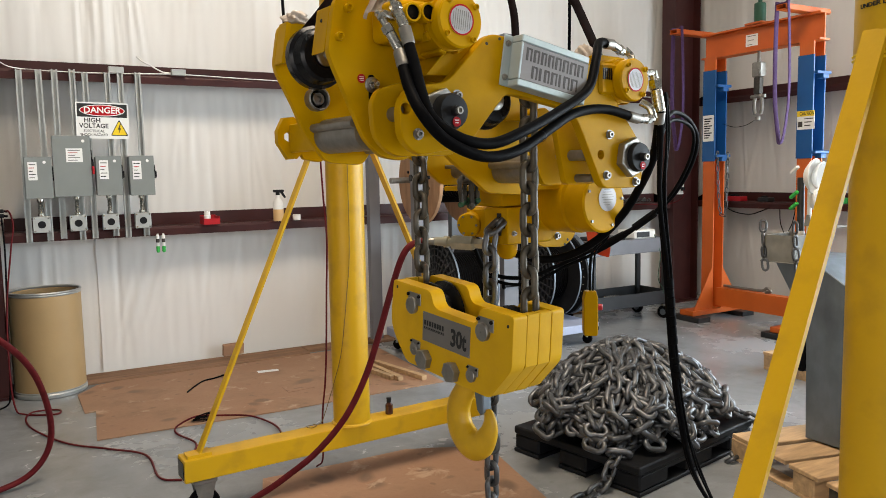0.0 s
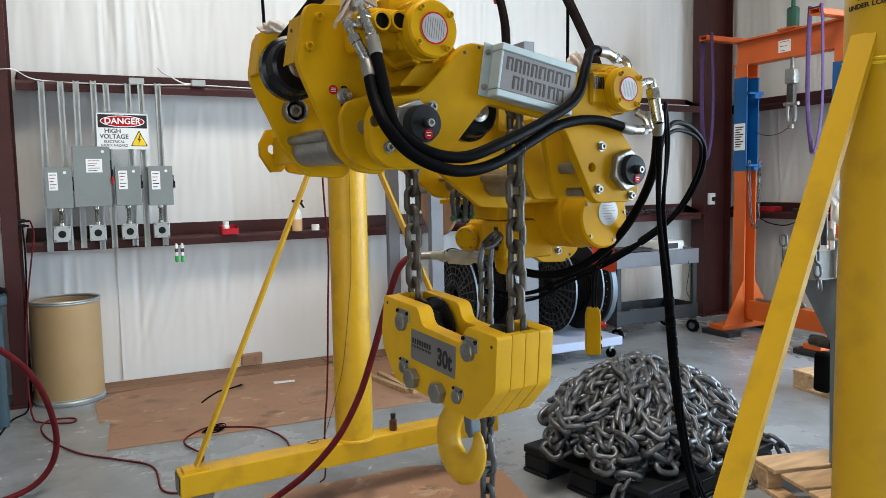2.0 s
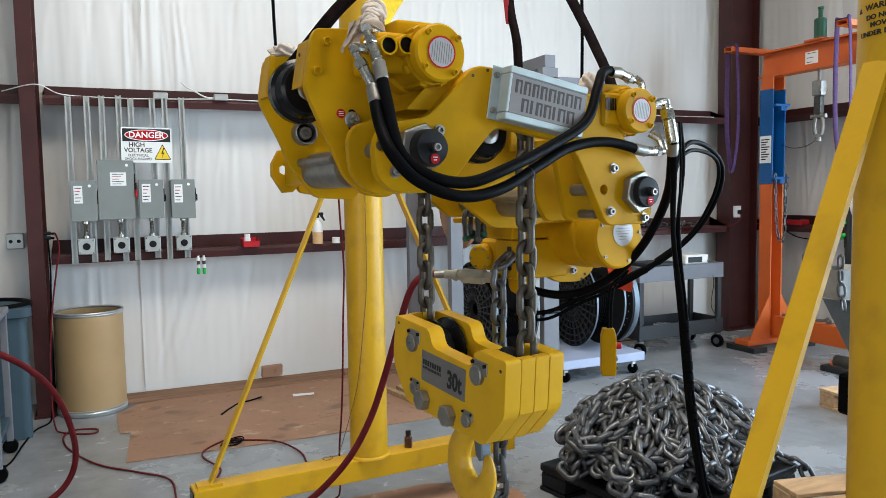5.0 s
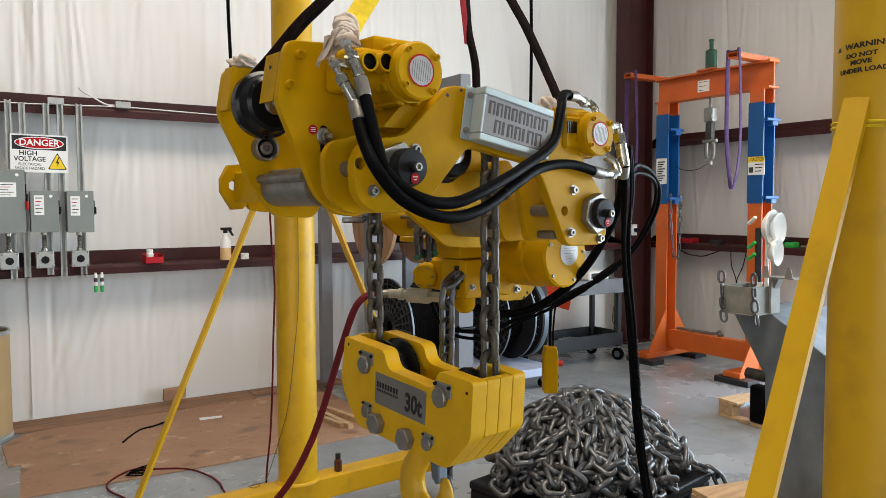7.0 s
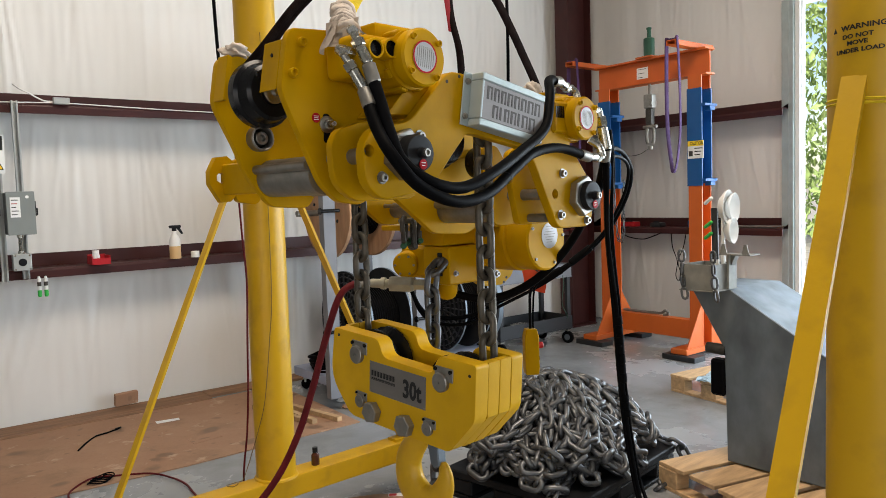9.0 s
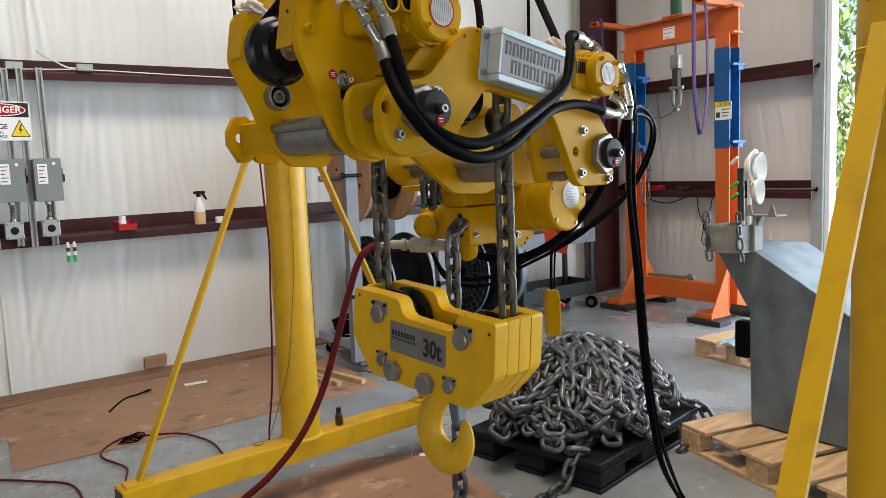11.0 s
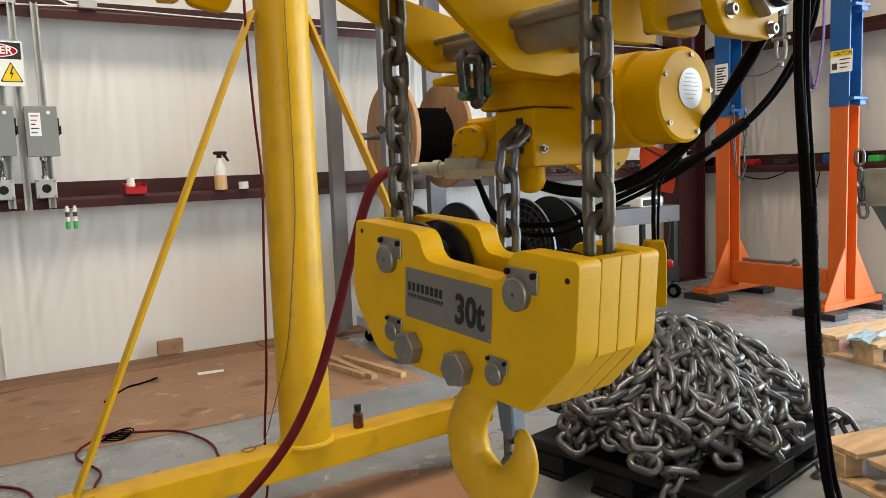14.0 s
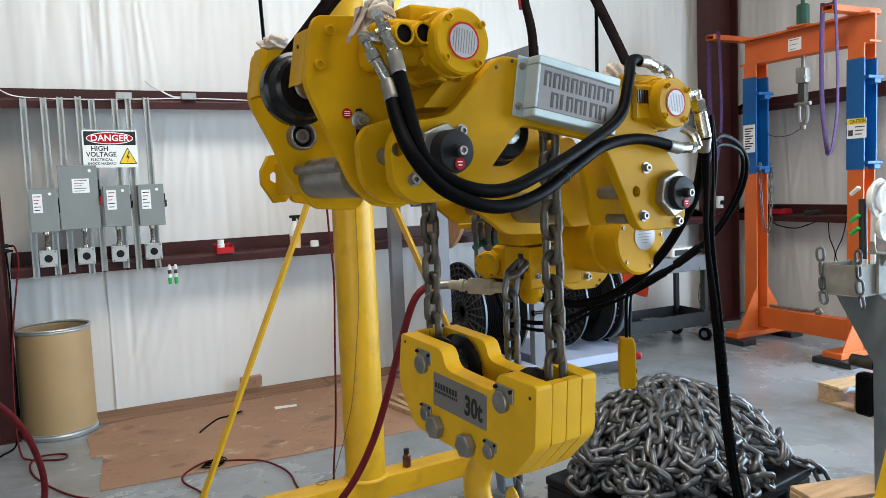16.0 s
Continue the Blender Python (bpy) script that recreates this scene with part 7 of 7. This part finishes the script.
# ---------------------------------------------------------------- pendant control
pend = thing("pendant_control", "yellow push-button pendant control hanging on a cable", "pendant")
PD = Matrix.Translation((4.283, 4.872, 0.876)) @ pose(0, 0, 0, 0, 0, -30)
bm = nb()
prism(bm, rounded([(-0.027, 0), (0.027, 0), (0.030, 0.02), (0.030, 0.16), (0.022, 0.192), (-0.022, 0.192), (-0.03, 0.16), (-0.03, 0.02)], 0.005), -0.024, 0.024, PD, 0.003, 1)
part("pendant_case", bm, yellow, pend)
part("stop_button", rod(nb(), PD @ Vector((0.028, 0, 0.12)), PD @ Vector((0.052, 0, 0.12)), 0.014, 16, 0.003), red_plastic, pend, "red stop button")
for z in (0.03, 0.065):
    part("push_button", rod(nb(), PD @ Vector((0.027, 0, z)), PD @ Vector((0.036, 0, z)), 0.011, 14, 0.002), black_plastic, pend)
cable("pendant_cable", [PD @ Vector((0.0, 0, 0.19)), PD @ Vector((0.0, 0, 0.27)), PD @ Vector((0.015, 0.02, 0.36)), hp(0.98, 0.48, 1.30), hp(0.97, 0.5, 1.268)], 0.006, black_rubber, "black cable holding the pendant control", "cable")
cable("pendant_cable", [PD @ Vector((0.012, 0, 0.19)), PD @ Vector((0.014, 0, 0.28)), PD @ Vector((0.03, 0.02, 0.36)), hp(1.0, 0.50, 1.28)], 0.004, black_rubber, "thin wire holding the pendant control", "cable")
flag = thing("orange_flag", "orange plastic warning tag tied to the pendant cable", "flag")
fb = grid_sheet(8, 8, lambda s, t: Vector((4.400 + 0.082 * s, 5.030 - 0.056 * s + 0.006 * math.sin(7 * t), 1.335 - 0.128 * t - 0.016 * s + 0.004 * math.sin(5 * s))))
bmesh.ops.solidify(fb, geom=fb.faces[:], thickness=0.002)
part("flag_sheet", fb, orange_cloth, flag)
part("flag_tie", tube(nb(), [(4.42, 5.03, 1.335), (4.41, 5.01, 1.325), hp(1.0, 0.52, 1.285)], 0.003, 6, 3), black_plastic, flag)

# ---------------------------------------------------------------- orange and blue frame by the east wall
standing = set(bpy.data.objects)
og = thing("gantry_crane", "orange steel lifting frame with blue telescopic sleeves", "lifting frame")
OX = 8.36


def h_post(bm, y, z0, z1, w=0.145, d=0.16, t=0.014):
    """A channel post, open towards the door: one folded outline, drawn upwards."""
    x0, x1, y0, y1 = OX - d / 2, OX + d / 2, y - w / 2, y + w / 2
    up = Matrix(((1, 0, 0, 0), (0, 0, 1, 0), (0, 1, 0, 0), (0, 0, 0, 1)))
    prism(bm, [(x0, y0), (x0 + t, y0), (x0 + t, y1 - t), (x1 - t, y1 - t), (x1 - t, y0), (x1, y0), (x1, y1), (x0, y1)], z0, z1, up)


for y in (7.80, 6.70):
    bm = nb()
    h_post(bm, y, 0.08, 1.62)
    part("lower_post", bm, orange, og, smooth=0)
    bm = nb()
    h_post(bm, y, 1.60, 2.50, 0.16, 0.175)
    for z in (1.64, 2.33):
        box(bm, (OX - 0.1, y - 0.128, z), (OX + 0.1, y - 0.0805, z + 0.025), bevel=0.003)
        box(bm, (OX - 0.04, y - 0.143, z - 0.04), (OX + 0.04, y - 0.081, z - 0.001), bevel=0.003)
    part("blue_sleeve", bm, blue, og, "blue telescopic sleeve", smooth=0)
    bm = nb()
    h_post(bm, y, 2.501, 2.62)
    part("upper_post", bm, orange, og, smooth=0)
    bm = nb()
    box(bm, (7.98, y - 0.09, 0.05), (8.80, y + 0.09, 0.10), bevel=0.004)
    tr = Matrix.Translation((0, y - 0.07, 0))
    prism(bm, [(8.02, 0.10), (OX - 0.08, 0.10), (OX - 0.08, 0.52)], 0, 0.012, tr)
    prism(bm, [(8.74, 0.10), (OX + 0.08, 0.52), (OX + 0.08, 0.10)], 0, 0.012, tr)
    part("foot", bm, orange, og, smooth=0)
    for x in (8.03, 8.70):
        fb = tagged(part("floor_block", box(nb(), (x - 0.09, y - 0.2, 0.0), (x + 0.09, y + 0.16, 0.049), bevel=0.004), cart_grey), "dark flat block under the orange frame's foot", "block", "floor blocks")
bm = nb()
box(bm, (OX - 0.05, 6.795, 0.14), (OX - 0.036, 7.705, 0.32))
box(bm, (OX - 0.036, 6.795, 0.306), (OX + 0.05, 7.705, 0.32))
box(bm, (OX - 0.036, 6.795, 0.14), (OX + 0.05, 7.705, 0.154))
part("base_channel", bm, orange, og, smooth=0)
bm = nb()
box(bm, (OX - 0.075, 6.58, 2.6205), (OX + 0.075, 7.92, 2.636))
box(bm, (OX - 0.008, 6.58, 2.636), (OX + 0.008, 7.92, 2.848))
box(bm, (OX - 0.075, 6.58, 2.848), (OX + 0.075, 7.92, 2.864))
part("top_beam", bm, orange, og, smooth=0)
for y in (7.98, 6.72):
    bm = nb()
    box(bm, (OX - 0.42, y - 0.05, 2.865), (OX + 0.2, y + 0.05, 2.871))
    box(bm, (OX - 0.42, y - 0.05, 2.871), (OX + 0.2, y - 0.044, 2.905))
    box(bm, (OX - 0.42, y + 0.044, 2.871), (OX + 0.2, y + 0.05, 2.905))
    box(bm, (OX - 0.42, y - 0.05, 2.905), (OX + 0.2, y + 0.05, 2.911))
    part("outrigger_channel", bm, orange, og, smooth=0)
label_bars(Matrix.Translation((OX - 0.0095, 7.42, 2.68)) @ pose(0, 0, 0, 0, 0, -90), 0.14, 0.11, og, 3, False)
label_bars(Matrix.Translation((OX - 0.0885, 7.872, 1.80)) @ pose(0, 0, 0, 0, 0, -90), 0.14, 0.26, og, 9, False)
# caution sign
CS = Matrix.Translation((OX - 0.0885, 6.685, 1.928)) @ pose(0, 0, 0, 0, 0, -90) @ Matrix.Diagonal((0.62, 1, 0.74, 1))
caut = thing("caution_sign", "yellow and white caution sign on the blue sleeve", "warning sign")
part("sign_board", box(nb(), (-0.14, -0.003, -0.10), (0.14, 0, 0.12), CS), white_paper, caut, smooth=0)
part("yellow_header", box(nb(), (-0.14, -0.0042, 0.055), (0.14, -0.0031, 0.12), CS), yellow_ink, caut, smooth=0)
sign_text("CAUTION", 0.058, 0.02, 0.086, -0.0046, black_ink, caut, CS, 0.9, 0.001)
bm = nb()
for k in range(3):
    box(bm, (-0.02, -0.0038, 0.02 - 0.04 * k), (0.12 - 0.02 * k, -0.0032, 0.032 - 0.04 * k), CS)
box(bm, (-0.12, -0.0038, -0.07), (-0.05, -0.0032, -0.005), CS)
part("sign_print", bm, dark_ink, caut, smooth=0)
# hook and shackle under the frame
hk = thing("hanging_shackle", "steel swivel and bow shackle hanging under the orange beam", "shackle")
bm = nb()
rod(bm, (OX, 7.27, 2.62), (OX, 7.27, 2.52), 0.016, 10)
box(bm, (OX - 0.04, 7.215, 2.38), (OX + 0.04, 7.325, 2.52), bevel=0.016, segs=2)
rod(bm, (OX - 0.05, 7.25, 2.43), (OX + 0.05, 7.25, 2.43), 0.03, 16)
part("swivel", bm, steel_dull, hk)
part("load_link", box(nb(), (OX - 0.03, 7.232, 2.22), (OX + 0.03, 7.308, 2.38), bevel=0.012, segs=2), dark_steel, hk)
bm = nb()
tube(bm, [(OX, 7.27 + 0.046 * math.sin(a), 2.12 + 0.11 * math.cos(a)) for a in [radians(q) for q in range(-140, 141, 20)]], 0.018, 10, 3)
rod(bm, (OX, 7.19, 2.20), (OX, 7.35, 2.20), 0.018, 10)
lathe(bm, [(0, -0.02), (0.028, -0.015), (0.028, 0.02), (0, 0.025)], Matrix.Translation((OX, 7.27, 1.99)), 12)
part("bow", bm, steel_dull, hk)
cable("thin_wire", [(OX, 7.27, 2.0), (OX, 7.4, 1.94), (OX, 7.55, 1.93), (OX, 7.69, 1.97)], 0.003, black_rubber, "thin wire from the shackle to the post", "wire")
for y, x, low in ((6.72, OX - 0.40, 1.73), (7.98, OX - 0.36, 1.72)):
    loop = [(x, y, 2.918), (x, y + 0.045, 2.918), (x, y + 0.058, 2.90), (x - 0.01, y + 0.058, 2.5), (x - 0.01, y + 0.05, 2.1), (x, y + 0.018, 1.80), (x, y, low), (x + 0.01, y - 0.03, 1.80),
            (x + 0.015, y - 0.068, 2.1), (x + 0.01, y - 0.070, 2.5), (x, y - 0.058, 2.90), (x, y - 0.045, 2.918), (x, y - 0.002, 2.918)]
    cable("round_sling", loop, 0.009, purple_web, "purple round sling hung over the frame", "sling", "purple slings", flat=(0.027, (0.6, 0.8, 0)))
jk = thing("hydraulic_cylinder", "dark green hydraulic bottle jack on top of the orange frame", "jack")
part("jack_body", lathe(nb(), [(0, 0), (0.055, 0), (0.055, 0.19), (0.045, 0.2), (0.02, 0.205), (0.02, 0.28), (0.026, 0.285), (0.026, 0.30), (0, 0.30)], Matrix.Translation((OX, 7.27, 2.866)), 22), bottle_green, jk)
part("jack_foot", box(nb(), (OX - 0.1, 7.17, 2.8645), (OX + 0.1, 7.37, 2.882), bevel=0.003), orange, jk)
hc = thing("hanging_chain", "thin bright chain looped from the blue sleeve", "chain")
for k, mm in enumerate(link_poses(spline([(OX - 0.06, 7.70, 1.66), (OX - 0.06, 7.69, 1.4), (OX - 0.06, 7.66, 1.12), (OX - 0.06, 7.62, 1.06), (OX - 0.06, 7.585, 1.12), (OX - 0.06, 7.575, 1.4), (OX - 0.06, 7.57, 1.66)], 6), 20)):
    ob = new("link", small_link)
    ob.parent = hc
    ob.matrix_world = mm @ Matrix.Diagonal((0.8, 0.5, 0.5, 1))
bar = thing("steel_shackle", "grey steel bar with a bow end resting on the base channel", "shackle")
bm = nb()
tube(bm, [(OX - 0.02, 7.62, 0.345), (OX - 0.02, 7.35, 0.345), (OX - 0.02, 7.16, 0.35), (OX - 0.02, 7.10, 0.38), (OX - 0.02, 7.06, 0.35), (OX - 0.02, 7.12, 0.335)], 0.014, 10)
part("bar", bm, steel_dull, bar)

# the frame and what hangs on it stand a little further out and taller
for ob in set(bpy.data.objects) - standing:
    if ob.parent is None:
        ob.matrix_world = Matrix.Translation((0.21, 0.145, 0)) @ Matrix.Diagonal((1, 1, 1.035, 1)) @ ob.matrix_world

# east wall rail clutter
for k, (y, w, h, mt, lab) in enumerate(((8.35, 0.22, 0.06, red_plastic, "red power tool on the wall rail"), (7.95, 0.14, 0.05, cart_grey, "dark tool case on the wall rail"), (7.46, 0.12, 0.08, blue, "teal tool holder on the wall rail"), (7.2, 0.16, 0.09, black_plastic, "black tool box on the wall rail"), (7.05, 0.1, 0.06, green_plastic, "green spool on the wall rail"))):
    tl = thing("hand_tool", lab, "tool", "tools on the rail")
    part("tool_body", box(nb(), (9.36, y - w / 2, 1.201), (9.48, y + w / 2, 1.201 + h), bevel=0.012, segs=2), mt, tl)
    part("tool_grip", rod(nb(), (9.40, y - w * 0.2, 1.201 + h), (9.40, y + w * 0.3, 1.201 + h), 0.018, 12, 0.004), black_plastic, tl)
st = thing("pipe_length", "thin pipe lying on the wall rail", "pipe")
part("pipe", rod(nb(), (9.42, 6.95, 1.216), (9.42, 6.45, 1.216), 0.014, 12), steel_dull, st)
cable("hanging_wire", [(9.35, 7.72, 1.13), (9.34, 7.70, 0.98), (9.34, 7.64, 0.82), (9.34, 7.66, 0.66), (9.34, 7.62, 0.60), (9.34, 7.60, 0.70), (9.34, 7.63, 0.82), (9.34, 7.56, 0.98), (9.35, 7.53, 1.13)], 0.005, black_rubber, "loop of dark wire hanging from the rail", "wire")
cable("hanging_wire", [(9.35, 8.45, 1.14), (9.34, 8.3, 1.08), (9.34, 8.1, 1.06), (9.34, 7.95, 1.10), (9.35, 7.85, 1.14)], 0.006, black_rubber, "dark cord drooping from the rail", "wire")

# ---------------------------------------------------------------- galvanised chute on its pallet
hop = thing("steel_chute", "galvanised sheet steel chute standing on a wooden pallet", "chute")
HMX = Matrix.Translation((5.73, 0, 0)) @ Matrix(((0, 1, 0, 0), (1, 0, 0, 0), (0, 0, 1, 0), (0, 0, 0, 1)))
part("chute_body", prism(nb(), [(4.852, 0.15), (4.866, 0.76), (5.07, 1.085), (4.83, 1.085), (4.45, 0.865), (3.98, 0.60), (3.95, 0.15)], 0.0, 0.52, HMX, 0.004), galvanised, hop)
bm = nb()
box(bm, (5.60, 4.85, 1.087), (5.612, 5.04, 1.225))
box(bm, (5.612, 5.028, 1.087), (5.82, 5.04, 1.225))
box(bm, (5.81, 4.85, 1.087), (5.822, 5.028, 1.225))
box(bm, (5.612, 4.85, 1.087), (5.81, 4.862, 1.225))
box(bm, (5.592, 4.842, 1.083), (5.83, 5.048, 1.0868))
part("neck", bm, worn_zinc, hop, smooth=0)
bm = nb()
box(bm, (5.70, 4.70, 1.272), (5.80, 4.875, 1.278))
box(bm, (5.715, 4.828, 1.09), (5.79, 4.8405, 1.271))
prism(bm, [(4.80, 1.271), (4.827, 1.271), (4.827, 1.215)], 0.005, 0.045, HMX)
for y in (4.705, 4.83):
    prism(bm, [(y, 1.2785), (y + 0.042, 1.2785), (y + 0.03, 1.33), (y + 0.014, 1.33)], -0.03, -0.024, HMX)
part("bracket", bm, worn_zinc, hop, smooth=0)
bm = nb()
lathe(bm, [(0.0, 0.03), (0.022, 0.03), (0.022, 0.0), (0.03, 0.0), (0.03, 0.11)], along((5.742, 4.975, 0.755), (5.752, 4.865, 0.752)), 20)
part("pipe_stub", bm, dark_steel, hop, "dark open pipe stub")
part("hose_cuff", box(nb(), (5.72, 4.865, 0.50), (5.79, 4.95, 0.70), bevel=0.012), black_rubber, hop)
tag = thing("plastic_wrap", "scrap of pale plastic wrap on the wooden pallet", "wrap")
fold = grid_sheet(9, 6, lambda a, b: Vector((7.10 + 0.30 * a - 0.05 * b, 5.80 + 0.05 * a + 0.13 * b, 0.146 + 0.035 * abs(math.sin(5 * a + 3 * b)) + 0.02 * noise.noise(Vector((6 * a, 6 * b, 3))))))
bmesh.ops.solidify(fold, geom=fold.faces[:], thickness=0.001)
part("wrap_sheet", fold, wrap_film, tag)
for q, rolls in (((5.60, 5.03), 15), ((5.598, 4.84), 60)):
    ch = thing("short_chain", "short bright chain hanging on the chute's neck", "chain", "short chains")
    for mm in link_poses([(q[0] - 0.012, q[1], 1.27), (q[0] - 0.02, q[1] - 0.01, 1.16), (q[0] - 0.012, q[1] - 0.02, 1.05)], rolls):
        ob = new("link", small_link)
        ob.parent = ch
        ob.matrix_world = mm @ Matrix.Diagonal((0.66, 0.58, 0.58, 1))
lampy = thing("work_lamp", "round white reflectors on a stand in the chute's neck", "work lamp")
part("stand_pole", rod(nb(), (5.78, 4.90, 1.09), (5.78, 4.90, 1.50), 0.011, 14), white_plastic, lampy)
part("stand_pole", rod(nb(), (5.77, 4.94, 1.24), (5.77, 4.945, 1.52), 0.018, 14), cart_grey, lampy)
part("stand_pole", rod(nb(), (5.77, 4.94, 1.09), (5.77, 4.94, 1.2395), 0.02, 14), white_plastic, lampy)
for x, y, z, r in ((5.735, 4.86, 1.525, 0.092), (5.81, 4.87, 1.52, 0.08), (5.765, 4.85, 1.40, 0.07)):
    m = along((x, y, z), (x - 0.2, y + 0.98, z))
    bm = nb()
    lathe(bm, [(0.018, 0.0), (r * 0.55, 0.008), (r * 0.92, 0.035), (r, 0.05), (r * 0.97, 0.052), (r * 0.6, 0.02), (0.02, 0.012), (0, 0.012)], m @ pose(0, 0, 0, 180, 0, 0) @ Matrix.Translation((0, 0, -0.03)), 32)
    part("reflector", bm, white_plastic, lampy)
for z in (1.56, 1.43, 1.37):
    part("clip", box(nb(), (-0.034, -0.009, -0.008), (0.034, 0.009, 0.008), Matrix.Translation((5.75, 4.97, z)) @ pose(0, 0, 0, 0, 30, 70), bevel=0.003), green_plastic if z < 1.5 else white_plastic, lampy)


def wood_pallet(m, lx, ly, label):
    """Three stringers, top boards with gaps, bottom boards."""
    pl = thing("wooden_pallet", label, "pallet", "wooden pallets")
    n = int(ly / 0.2)
    for k in range(n):
        y = k * (ly - 0.19) / (n - 1)
        part("top_board", box(nb(), (0, y, 0.118), (lx, y + 0.19 - 0.012 * (k % 2), 0.14), m @ pose(0, 0, 0, 0, 0, random.Random(k).uniform(-0.5, 0.5)), bevel=0.003), wood, pl, smooth=0)
    for x in (0.0, lx / 2 - 0.045, lx - 0.09):
        for y in (0.0, ly / 2 - 0.07, ly - 0.14):
            part("pallet_block", box(nb(), (x, y, 0.022), (x + 0.09, y + 0.14, 0.117), m, bevel=0.004), wood, pl, smooth=0)
        part("bottom_board", box(nb(), (x, 0, 0.0), (x + 0.09, ly, 0.0215), m, bevel=0.003), wood, pl, smooth=0)
    return pl


wood_pallet(Matrix.Translation((5.22, 4.07, 0)) @ pose(0, 0, 0, 0, 0, -14), 1.1, 1.08, "pale wooden pallet under the galvanised chute")
wood_pallet(Matrix.Translation((7.10, 5.50, 0)) @ pose(0, 0, 0, 0, 0, -8), 0.8, 0.75, "pale wooden pallet on the floor behind the chute")
